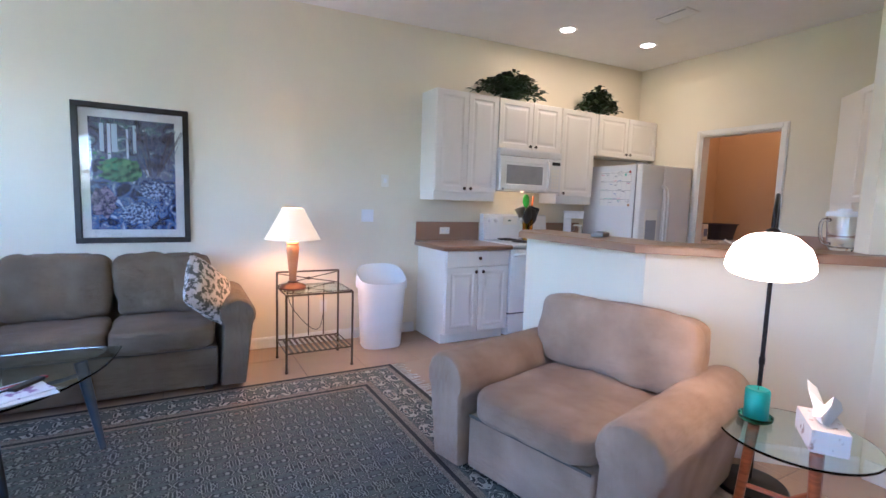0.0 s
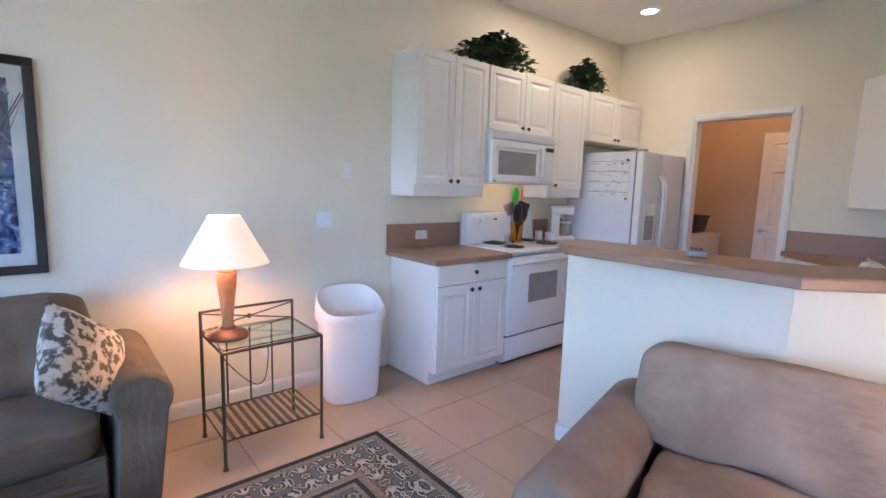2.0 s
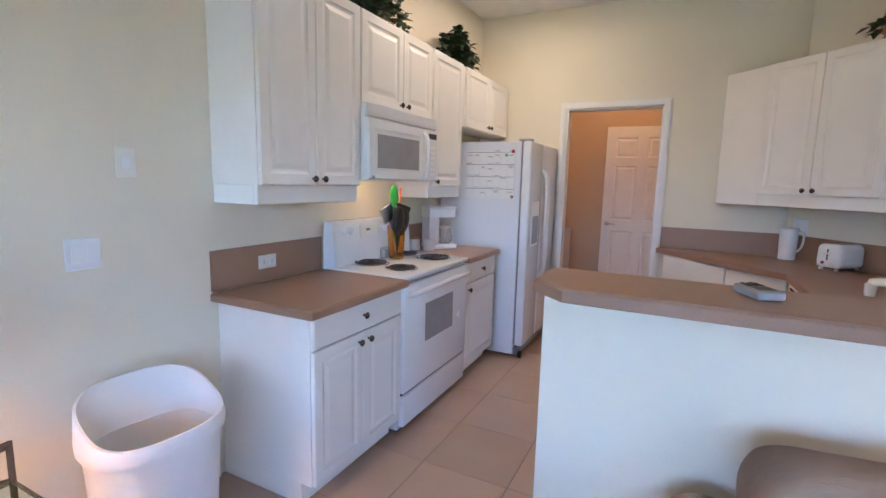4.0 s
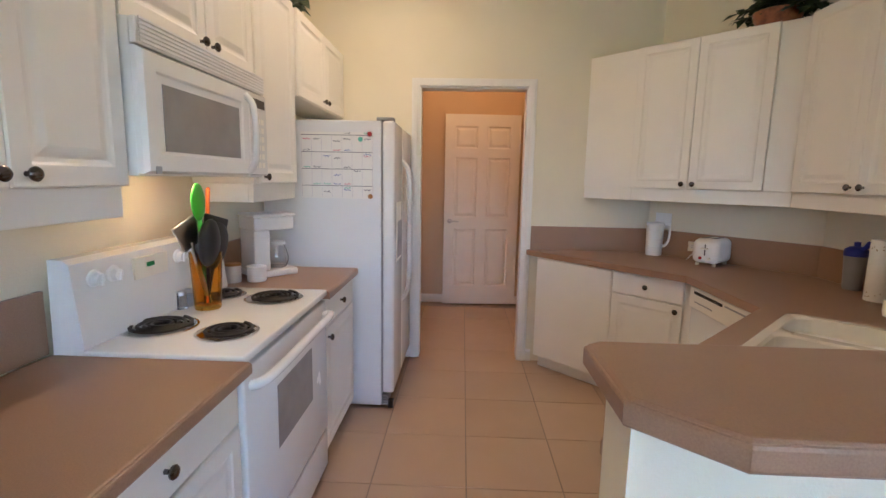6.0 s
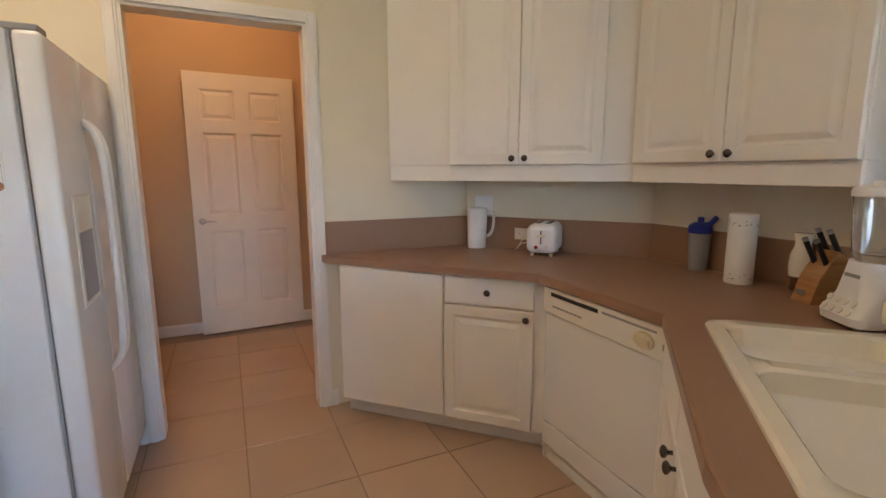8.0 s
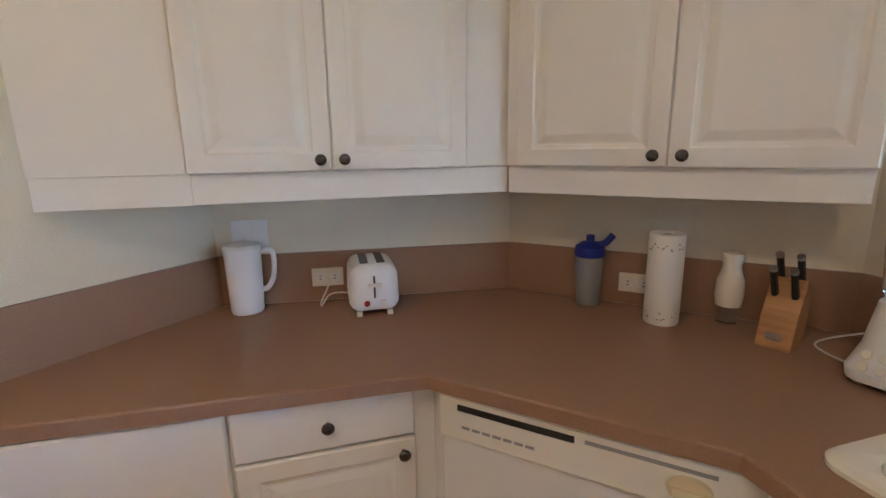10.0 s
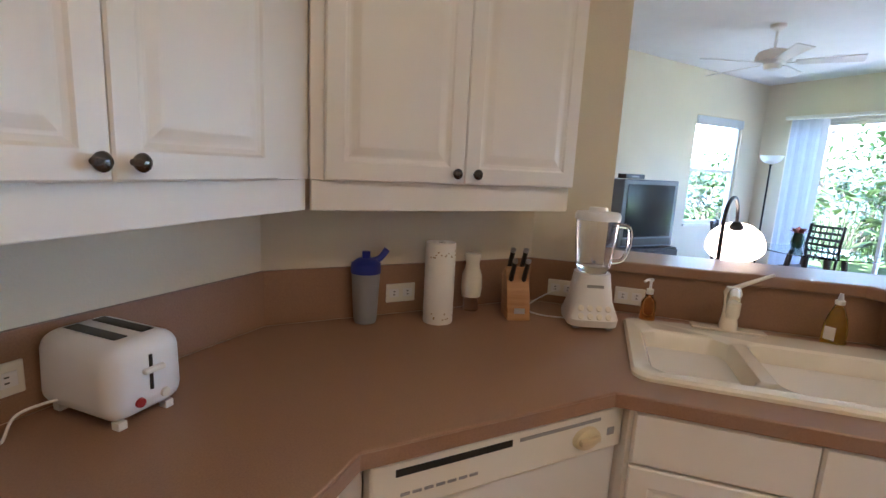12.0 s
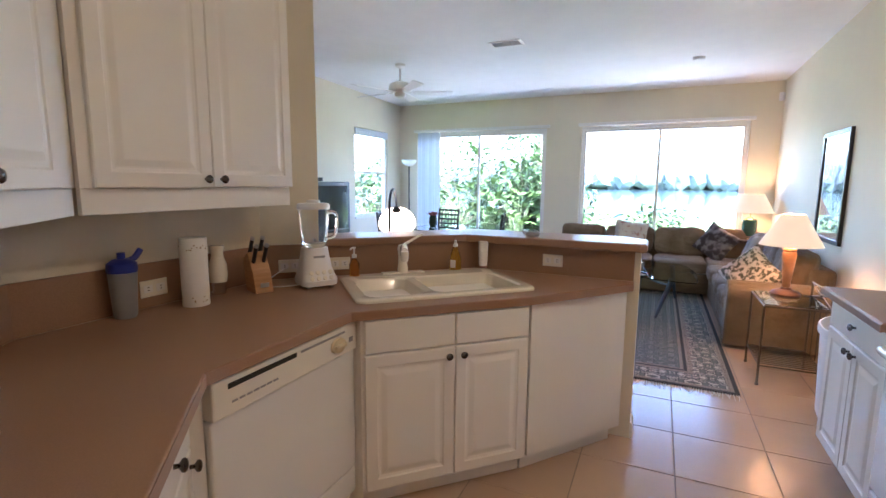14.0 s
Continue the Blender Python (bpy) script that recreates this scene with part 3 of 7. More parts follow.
def leaf(bm, base, d, length, width, droop=0.3, rows=4):
    """One long blade with a keel, arching along d."""
    d = Vector(d).normalized()
    side = d.cross(Vector((0, 0, 1)))
    side = side.normalized() if side.length > 0.05 else Vector((1, 0, 0))
    prev = None
    for k in range(rows + 1):
        s = k / rows
        c = Vector(base) + d * length * s + Vector((0, 0, -droop * length * s * s))
        w = width * math.sin(math.pi * min(0.97, 0.08 + 0.9 * s)) * 0.5
        row = [bm.verts.new(c - side * w + Vector((0, 0, 0.15 * w))), bm.verts.new(c), bm.verts.new(c + side * w + Vector((0, 0, 0.15 * w)))]
        if prev:
            bm.faces.new((prev[0], prev[1], row[1], row[0]))
            bm.faces.new((prev[1], prev[2], row[2], row[1]))
        prev = row


def broadleaf(x, y, h, n, label, material=LEAF, size=0.55):
    t = thing("tropical_plant", pose(x, y, -0.12), label, "plant", "garden plants")
    stems, leaves = bmesh.new(), bmesh.new()
    for k in range(n):
        a, e = rng.uniform(0, 6.283), rng.uniform(0.5, 1.35)
        r = rng.uniform(0.15, 0.6)
        top = Vector((math.cos(a) * r, math.sin(a) * r, h * rng.uniform(0.25, 1.0)))
        tube(stems, [(0.1 * math.cos(a), 0.1 * math.sin(a), 0), top * 0.6 + Vector((0, 0, 0.05)), top], 0.012, 5, 0.006)
        leaf(leaves, top, (math.cos(a), math.sin(a), math.cos(e) * 0.9), size * rng.uniform(0.7, 1.3), size * 0.42 * rng.uniform(0.7, 1.2), rng.uniform(0.2, 0.6))
    part("stem", stems, LEAF2, t)
    part("foliage", leaves, material, t)


def shrub(x, y, r, h, n, label, size=0.19):
    t = thing("shrub", pose(x, y, -0.12), label, "shrub", "garden shrubs")
    st, lv = bmesh.new(), bmesh.new()
    for k in range(14):
        a = rng.uniform(0, 6.283)
        tip = Vector((math.cos(a) * r * rng.uniform(0.2, 0.9), math.sin(a) * r * rng.uniform(0.2, 0.9), h * rng.uniform(0.4, 0.95)))
        tube(st, [(0, 0, 0), tip * 0.5 + Vector((0, 0, 0.1)), tip], 0.018, 5, 0.005)
    for k in range(n):
        a, u = rng.uniform(0, 6.283), rng.uniform(0, 1) ** 0.4
        z = rng.uniform(0.06, 1.0)
        rr = r * u * (0.55 + 0.45 * math.sin(math.pi * min(1, z * 0.85 + 0.15))) * (0.85 + 0.3 * math.sin(3 * a + 4 * z))
        leaf(lv, (math.cos(a) * rr, math.sin(a) * rr, h * z), (math.cos(a + rng.uniform(-1, 1)), math.sin(a + rng.uniform(-1, 1)), rng.uniform(-0.3, 0.8)), size * rng.uniform(0.7, 1.5), size * 0.5, 0.3, 2)
    part("branch", st, BARK, t)
    part("foliage", lv, LEAF, t)


def palm(x, y, h, label):
    t = thing("palm_tree", pose(x, y, -0.12), label, "palm tree", "palm trees")
    bm = bmesh.new()
    pts = [(0.10 * math.sin(k * 0.5), 0.06 * k * 0.3, h * k / 10) for k in range(11)]
    tube(bm, pts, 0.17, 12, 0.11)
    part("trunk", bm, BARK, t)
    lv = bmesh.new()
    top = Vector(pts[-1])
    for k in range(22):
        a, e = rng.uniform(0, 6.283), rng.uniform(-0.4, 0.9)
        d = Vector((math.cos(a), math.sin(a), e)).normalized()
        side = d.cross(Vector((0, 0, 1))).normalized()
        for s in range(14):
            q = top + d * (0.3 + 0.14 * s) + Vector((0, 0, -0.012 * s * s))
            for sg in (-1, 1):
                leaf(lv, q, d * 0.5 + side * sg + Vector((0, 0, -0.35)), 0.55 - 0.02 * s, 0.05, 0.5, 2)
    part("crown", lv, LEAF2, t)


for x, y, hh, n in ((-6.6, -1.9, 1.5, 34), (-7.0, -1.1, 1.9, 40), (-6.7, -0.3, 1.3, 30), (-7.6, 0.3, 2.2, 44), (-6.6, 0.8, 1.5, 36), (-8.4, -0.6, 2.6, 44), (-8.3, 0.2, 2.4, 40), (-6.3, 1.5, 1.0, 22), (-9.4, -2.4, 2.8, 40), (-7.4, -3.2, 2.0, 34)):
    broadleaf(x, y, hh, n, "lush broad-leaved tropical plant beside the patio")
for x, y, r, hh, n in ((-9.5, -0.3, 1.1, 2.6, 700), (-9.9, -1.4, 1.2, 2.3, 700), (-10.2, -0.9, 1.0, 3.2, 700), (-9.0, -2.6, 1.3, 2.6, 800), (-11.0, -1.4, 1.5, 3.6, 900), (-11.4, -1.2, 1.4, 4.4, 900), (-11.2, -3.4, 1.6, 3.2, 900), (-8.6, 0.1, 0.9, 1.9, 600), (-7.6, -0.8, 0.8, 1.3, 500), (-7.5, 0.9, 0.8, 1.5, 500), (-12.4, -1.8, 1.8, 3.9, 900), (-7.8, 2.6, 0.7, 1.1, 420), (-8.2, 3.2, 0.8, 1.0, 420)):
    shrub(x, y, r, hh, n, "leafy green garden shrub")
for x, y, r, hh, n in ((-2.0, -3.6, 0.8, 2.0, 600), (-3.3, -4.0, 0.9, 2.4, 600), (-4.6, -4.4, 1.0, 2.2, 600), (-5.1, -3.45, 0.8, 1.75, 600), (-6.4, -4.35, 1.0, 2.15, 700)):
    shrub(x, y, r, hh, n, "leafy green shrub outside the narrow window")
palm(-10.2, -0.6, 6.5, "tall palm tree beside the patio garden")
palm(-11.8, -4.8, 5.5, "tall palm tree at the garden's edge")
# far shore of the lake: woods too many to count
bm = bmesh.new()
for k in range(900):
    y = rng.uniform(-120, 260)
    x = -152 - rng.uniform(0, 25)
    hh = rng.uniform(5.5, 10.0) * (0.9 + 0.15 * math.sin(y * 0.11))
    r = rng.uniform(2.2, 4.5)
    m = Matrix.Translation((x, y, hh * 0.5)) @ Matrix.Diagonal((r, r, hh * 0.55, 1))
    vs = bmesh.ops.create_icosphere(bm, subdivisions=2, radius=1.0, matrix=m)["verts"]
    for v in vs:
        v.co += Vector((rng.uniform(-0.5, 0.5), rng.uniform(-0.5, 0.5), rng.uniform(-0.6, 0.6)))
# distance haze is put into the trees' blue-grey colour
tagged(link("far_woods", bm, mat("far_woods", (0.12, 0.15, 0.16), 0.9, vary=0.3, scale=0.3)), "line of trees on the far shore, haze in their blue-grey colour", "woods", kind="stuff")

# ---- floor: base and single tiles ----
floor = structure("floor", boxes((WX - T, 6.6, SY - T, NY + T, -0.11, -0.004)), GROUT, "beige square ceramic floor tiles with darker grout", "floor")
TP, TG = 0.4572, 0.005
bm = box(bmesh.new(), -TP / 2 + TG / 2, TP / 2 - TG / 2, -TP / 2 + TG / 2, TP / 2 - TG / 2, -0.0035, 0.0)
top = [e for e in bm.edges if all(v.co.z > -0.001 for v in e.verts)]
bmesh.ops.bevel(bm, geom=top, offset=0.002, segments=2, affect="EDGES", profile=0.5)
tile_me = bpy.data.meshes.new("tile")
bm.to_mesh(tile_me)
bm.free()
tile_me.materials.append(TILE)
for i in range(-10, 12):
    for j in range(-11, 3):
        x, y = 1.334 + TP * (i + 0.5), 3.06 + TP * (j + 0.5)
        if not (WX - 0.1 < x < 6.5 and SY - 0.1 < y < NY + 0.15):
            continue
        if x > 2.8 and y < 0.7:
            continue
        if x > 5.0 and y < 2.3:
            continue
        ob = new("tile", tile_me)
        ob.location = (x, y, rng.uniform(-0.0004, 0.0))
        ob.rotation_euler = (0, 0, rng.choice((0, 1, 2, 3)) * math.pi / 2)
        ob.parent = floor

# ---- appliances ----
AMBER = glass("amber_glass", (0.95, 0.55, 0.08))
GREENP = mat("green_silicone", (0.06, 0.42, 0.03), 0.4)
ORANGEP = mat("orange_silicone", (0.85, 0.20, 0.03), 0.4)
BLUEP = mat("blue_plastic", (0.015, 0.03, 0.30), 0.4)
REDP = mat("red_plastic", (0.35, 0.02, 0.02), 0.4)
PAPER = mat("white_paper", (0.84, 0.83, 0.80), 0.85, vary=0.02)
INK = mat("dark_ink", (0.16, 0.16, 0.20), 0.7)
INKG = mat("green_ink", (0.15, 0.50, 0.40), 0.7)
INKB = mat("blue_ink", (0.18, 0.24, 0.50), 0.7)
INKR = mat("red_ink", (0.65, 0.25, 0.32), 0.7)
WOOD = two_tone("maple_wood", (0.50, 0.27, 0.10), (0.38, 0.18, 0.06), 6, 0.35, 0.65, 0.45, stretch=(1, 1, 9))
# near-black colour standing in for the shade in gaps and slots
SHADOWGAP = mat("gap_shade", (0.02, 0.02, 0.02), 0.8)

# refrigerator
t = thing("refrigerator", pose(3.905, 4.31, 0), "white side-by-side refrigerator with a calendar on its side", "refrigerator")
FW, FB, FD = 0.872, -0.715, -0.795
part("body", boxes((0, FW, FB, -0.005, 0.02, 1.775), bevel=0.006), APPT, t)
for a, b, nm in ((0.003, 0.372, "freezer"), (0.380, FW - 0.003, "fridge")):
    d = part("door", boxes((a, b, FD, FB - 0.008, 0.10, 1.777), bevel=0.016, seg=3), APPL, t, smooth=True)
    hx = 0.347 if nm == "freezer" else 0.405
    pts = curved([(hx, FD + 0.004, 0.62), (hx, FD - 0.045, 0.72), (hx, FD - 0.052, 1.10), (hx, FD - 0.045, 1.46), (hx, FD + 0.004, 1.56)])
    part("handle", tube(bmesh.new(), pts, 0.014, 10), APPL, d, smooth=True)
    if nm == "freezer":
        part("dispenser", boxes((0.09, 0.30, FD - 0.004, FD + 0.01, 0.93, 1.30), bevel=0.003), IVORY, d)
        part("dispenser_recess", boxes((0.11, 0.28, FD - 0.006, FD - 0.0045, 0.95, 1.18)), GREY, d)
part("door_gasket", boxes((0.004, FW - 0.004, FB - 0.0075, FB - 0.0005, 0.11, 1.770)), GREY, t)
part("hinge_cover", boxes((0.02, 0.10, FD + 0.01, FB + 0.03, 1.7775, 1.797), bevel=0.004), GREY, t)
part("kick_grille", boxes(*[(0.01, FW - 0.01, FB - 0.04, FB - 0.002, 0.02 + 0.018 * k, 0.032 + 0.018 * k) for k in range(4)]), GREY, t)
part("foot", boxes((0.004, 0.05, FB - 0.075, FB - 0.042, 0.0, 0.05), bevel=0.004), BLACK, t)

c = thing("wall_calendar", pose(3.905, -0.085, 0.022), "white dry-erase calendar sheet with handwriting on the refrigerator", "calendar")
part("sheet", boxes((-0.003, -0.0005, 3.725, 4.155, 1.30, 1.685)), PAPER, c)
lines = bmesh.new()
for z in (1.668, 1.570, 1.472, 1.374):
    box(lines, -0.0045, -0.0035, 3.73, 4.15, z - 0.0016, z + 0.0016)
part("week_line", lines, INK, c, kind="stuff")
lines = bmesh.new()
for k in range(8):
    y = 3.73 + 0.42 * k / 7
    box(lines, -0.0042, -0.0035, y - 0.0005, y + 0.0005, 1.31, 1.665)
part("ruling", lines, mat("lilac_ink", (0.52, 0.48, 0.60), 0.7), c, kind="stuff")
for ink, n in ((INK, 12), (INKB, 6), (INKR, 5), (INKG, 5)):
    bm = bmesh.new()
    for k in range(n):
        row, col = rng.randrange(4), rng.randrange(7)
        y, z = 3.74 + 0.06 * col, 1.668 - 0.098 * row + rng.choice((0.010, -0.012, -0.024, -0.036))
        for q in range(6):
            w_ = rng.uniform(0.003, 0.007)
            y_, z_ = y + 0.0068 * q, z + 0.003 * math.sin(q * 2.3 + k)
            box(bm, -0.0046, -0.0036, y_, y_ + w_, z_ - 0.002, z_ + rng.uniform(0.002, 0.005))
    part("handwriting", bm, ink, c, kind="stuff")
for y, z, m_ in ((3.745, 1.675, REDP), (3.742, 1.315, WOOD), (3.80, 1.645, INKG)):
    lm = bmesh.new()
    lathe(lm, [(0, 0), (0.014, 0), (0.014, 0.004), (0, 0.006)], 14)
    bmesh.ops.rotate(lm, verts=lm.verts, cent=(0, 0, 0), matrix=Matrix.Rotation(radians(-90), 3, "Y"))
    bmesh.ops.translate(lm, verts=lm.verts, vec=(-0.0048, y, z))
    part("magnet", lm, m_, c, "small round magnet")

# range
t = thing("stove", pose(2.397, 4.31, 0), "white electric coil range with oven and drawer", "stove")
SW, SF = 0.850, -0.560
part("body", boxes((0.002, SW - 0.002, SF + 0.03, -0.002, 0.02, 0.895), bevel=0.002), APPL, t)
part("cooktop", boxes((0, SW, SF - 0.015, -0.08, 0.895, 0.925), bevel=0.008, seg=3), APPL, t, smooth=True)
d = part("oven_door", boxes((0.006, SW - 0.006, SF - 0.01, SF + 0.028, 0.245, 0.875), bevel=0.008, seg=3), APPL, t, smooth=True)
part("window", boxes((0.245, 0.620, SF - 0.0125, SF - 0.0105, 0.49, 0.725), bevel=0.0008), DGREY, d, "grey patterned oven window")
hp = curved([(0.05, SF - 0.008, 0.815), (0.09, SF - 0.055, 0.83), (0.425, SF - 0.066, 0.838), (0.76, SF - 0.055, 0.83), (0.80, SF - 0.008, 0.815)])
part("handle", tube(bmesh.new(), hp, 0.017, 10), APPL, d, smooth=True)
# solid dark strip in place of the shade between oven door and drawer
part("gap", boxes((0.004, SW - 0.004, SF + 0.005, SF + 0.029, 0.232, 0.2445)), SHADOWGAP, t)
part("drawer", boxes((0.006, SW - 0.006, SF - 0.008, SF + 0.028, 0.045, 0.232), bevel=0.008, seg=3), APPL, t, smooth=True)
part("kick", boxes((0.02, SW - 0.02, SF + 0.04, SF + 0.06, 0.001, 0.02)), BLACK, t)
bm = bmesh.new()
prof = [(-0.08, 0.895), (-0.10, 0.93), (-0.075, 1.182), (-0.055, 1.196), (-0.012, 1.196), (-0.004, 0.895)]
A = [bm.verts.new((0.0, y, z)) for y, z in prof]
B = [bm.verts.new((SW, y, z)) for y, z in prof]
for k in range(len(prof)):
    j = (k + 1) % len(prof)
    bm.faces.new((A[k], A[j], B[j], B[k]))
bm.faces.new(A), bm.faces.new(B)
bg = part("backguard", bm, APPL, t)
tilt = Matrix.Rotation(math.atan2(0.025, 0.235) + math.pi / 2, 3, "X")
for kx in (0.080, 0.158, 0.505, 0.580):
    bm = bmesh.new()
    lathe(bm, [(0, 0), (0.028, 0), (0.027, 0.006), (0.021, 0.010), (0.018, 0.026), (0, 0.028)], 18)
    box(bm, -0.004, 0.004, -0.018, 0.018, 0.02, 0.034, 0.001)
    bmesh.ops.rotate(bm, verts=bm.verts, cent=(0, 0, 0), matrix=tilt)
    bmesh.ops.translate(bm, verts=bm.verts, vec=(kx, -0.080, 1.128))
    part("knob", bm, WHITEP, bg, "white control knob", True)
bm = boxes((0.25, 0.43, -0.0905, -0.080, 1.085, 1.160), bevel=0.001)
part("clock_panel", bm, IVORY, bg)
part("display", boxes((0.31, 0.35, -0.0925, -0.0908, 1.122, 1.137)), mat("green_display", (0.01, 0.06, 0.02), 0.3, emit=(0.05, 0.9, 0.2), strength=0.004), bg, "small green clock display")
for bx_, by_, r in ((0.235, -0.175, 0.105), (0.205, -0.425, 0.085), (0.660, -0.400, 0.105), (0.680, -0.160, 0.085)):
    bm = bmesh.new()
    lathe(bm, [(r + 0.014, 0.9255), (r + 0.016, 0.930), (r + 0.008, 0.9315), (r + 0.001, 0.927), (0.02, 0.920 + 0.0065), (0, 0.9265)], 36, (bx_, by_, 0))
    pan = part("drip_pan", bm, CHROME, t, "chrome drip pan", True)
    spiral = []
    turns = 4 if r > 0.09 else 3
    for k in range(turns * 22):
        a = 2 * math.pi * k / 22
        rr = 0.020 + (r - 0.024) * k / (turns * 22)
        spiral.append((bx_ + rr * math.cos(a), by_ + rr * math.sin(a), 0.9375))
    part("coil", tube(bmesh.new(), spiral, 0.0062, 6), COIL, pan, "black electric coil element", True)

# microwave
t = thing("microwave", pose(2.395, 4.31, 0), "white over-the-range microwave with grille on top", "microwave")
MW, MF, M0, M1 = 0.808, -0.325, 1.440, 1.860
part("body", boxes((0.001, MW - 0.001, MF + 0.02, -0.002, M0, M1), bevel=0.003), APPL, t)
gr = part("grille", boxes((0, MW, MF, MF + 0.019, 1.79, M1), bevel=0.004), APPL, t)
for k in range(6):
    part("slat", boxes((0.01, MW - 0.01, MF - 0.005, MF - 0.0005, 1.797 + 0.0115 * k, 1.804 + 0.0115 * k)), WHITEP, gr)
d = part("door", rings_panel(bmesh.new(), 0.0, 0.635, 1.447, 1.785, [(0.0, MF + 0.004), (0.008, MF - 0.010), (0.055, MF - 0.012), (0.062, MF - 0.007)], MF + 0.019), APPL, t)
part("window", boxes((0.085, 0.550, MF - 0.0095, MF - 0.0075, 1.512, 1.700)), DGREY, d, "grey screened microwave window")
hp = curved([(0.606, MF - 0.010, 1.46), (0.606, MF - 0.040, 1.50), (0.606, MF - 0.048, 1.61), (0.606, MF - 0.040, 1.72), (0.606, MF - 0.010, 1.76)])
part("handle", tube(bmesh.new(), hp, 0.013, 10), APPL, d, smooth=True)
cp = part("control_panel", rings_panel(bmesh.new(), 0.639, MW, 1.447, 1.785, [(0.0, MF + 0.004), (0.006, MF - 0.008)], MF + 0.019), APPL, t)
part("display", boxes((0.675, 0.785, MF - 0.0105, MF - 0.0085, 1.725, 1.76)), BLACK, cp)
bm = bmesh.new()
for r_ in range(6):
    for c_ in range(3):
        box(bm, 0.675 + 0.036 * c_, 0.700 + 0.036 * c_, MF - 0.0095, MF - 0.0085, 1.48 + 0.036 * r_, 1.502 + 0.036 * r_)
part("keypad", bm, IVORY, cp, kind="stuff")
part("badge", boxes((0.03, 0.055, MF - 0.0125, MF - 0.0105, 1.447, 1.468)), GREY, d)

# dishwasher
t = thing("dishwasher", pose(3.832, 1.765, 0, 0, 0, 180) @ Matrix.Diagonal((1.153, 1, 1, 1)), "white built-in dishwasher under the counter", "dishwasher")
part("body", boxes((0.003, 0.612, 0.03, 0.55, 0.09, 0.868)), GREY, t)
d = part("door", boxes((0.002, 0.613, -0.005, 0.028, 0.215, 0.745), bevel=0.006), APPL, t)
cp = part("control_panel", boxes((0.002, 0.613, -0.020, 0.028, 0.748, 0.868), bevel=0.006), IVORY, t)
# dark strip laid on the panel as the slot's shade
part("latch_slot", boxes((0.05, 0.30, -0.0225, -0.019, 0.832, 0.848)), SHADOWGAP, cp)
part("vent_slot", boxes((0.32, 0.54, -0.0225, -0.019, 0.838, 0.846)), GREY, cp)
for k in range(7):
    part("button", boxes((0.06 + 0.024 * k, 0.078 + 0.024 * k, -0.0225, -0.0195, 0.785, 0.791)), GREY, cp)
bm = bmesh.new()
lathe(bm, [(0, 0), (0.030, 0), (0.028, 0.012), (0, 0.016)], 24, sx=1.25)
box(bm, -0.028, 0.028, -0.008, 0.008, 0.008, 0.024, 0.003)
bmesh.ops.rotate(bm, verts=bm.verts, cent=(0, 0, 0), matrix=Matrix.Rotation(radians(90), 3, "X"))
bmesh.ops.translate(bm, verts=bm.verts, vec=(0.50, -0.020, 0.80))
part("dial", bm, mat("cream_dial", (0.72, 0.62, 0.40), 0.4), cp, "cream timer dial", True)
part("badge", boxes((0.565, 0.585, -0.0225, -0.0195, 0.79, 0.81)), GREY, cp)
part("lower_panel", boxes((0.002, 0.613, -0.002, 0.028, 0.095, 0.208), bevel=0.005), APPL, t)
part("toe_panel", boxes((0.002, 0.613, 0.03, 0.05, 0.001, 0.092)), IVORY, t)

# sink, two bowls
t = thing("kitchen_sink", SINK, "biscuit porcelain double-bowl sink set into the counter", "sink")
bm = bmesh.new()


def ring(x0, x1, y0, y1, z, r, seg=6):
    out = []
    for cx, cy, a0 in ((x1 - r, y1 - r, 0), (x0 + r, y1 - r, 90), (x0 + r, y0 + r, 180), (x1 - r, y0 + r, 270)):
        for k in range(seg + 1):
            a = radians(a0 + 90 * k / seg)
            out.append((cx + r * math.cos(a), cy + r * math.sin(a), z))
    return out


def loft(bm, loops, cap=True):
    R = [[bm.verts.new(p) for p in lp] for lp in loops]
    for A, B in zip(R, R[1:]):
        n = len(A)
        for k in range(n):
            bm.faces.new((A[k], A[(k + 1) % n], B[(k + 1) % n], B[k]))
    if cap:
        bm.faces.new(R[-1])
    return R


X, Y = 0.445, 0.272
outer = [ring(-X, X, -Y, Y, 0.9155, 0.05), ring(-X, X, -Y, Y, 0.925, 0.05), ring(-X + 0.008, X - 0.008, -Y + 0.008, Y - 0.008, 0.933, 0.045), ring(-X + 0.022, X - 0.022, -Y + 0.022, Y - 0.022, 0.934, 0.04)]
R = loft(bm, outer, cap=False)
loops = []
for a, b, depth in ((-0.395, -0.115, 0.15), (-0.075, 0.395, 0.20)):
    y0, y1 = -0.232, 0.150
    bowl = [ring(a, b, y0, y1, 0.934, 0.05), ring(a + 0.008, b - 0.008, y0 + 0.008, y1 - 0.008, 0.926, 0.05), ring(a + 0.02, b - 0.02, y0 + 0.02, y1 - 0.02, 0.915 - depth + 0.04, 0.06), ring(a + 0.05, b - 0.05, y0 + 0.05, y1 - 0.05, 0.915 - depth, 0.05)]
    loops.append(loft(bm, bowl)[0])
edges = []
for L in (R[-1], *loops):
    for k in range(len(L)):
        e = bm.edges.get((L[k], L[(k + 1) % len(L)]))
        edges.append(e)
bmesh.ops.triangle_fill(bm, edges=edges, use_beauty=True, use_dissolve=False)
part("basin", bm, PORCEL, t, smooth=True)
for cx, depth in ((-0.255, 0.15), (0.16, 0.20)):
    bm = bmesh.new()
    lathe(bm, [(0.043, 0.9155 - depth), (0.043, 0.919 - depth), (0.034, 0.920 - depth), (0.030, 0.9165 - depth), (0, 0.9162 - depth)], 24, (cx, -0.04, 0))
    part("drain", bm, CHROME, t, "chrome sink drain", True)
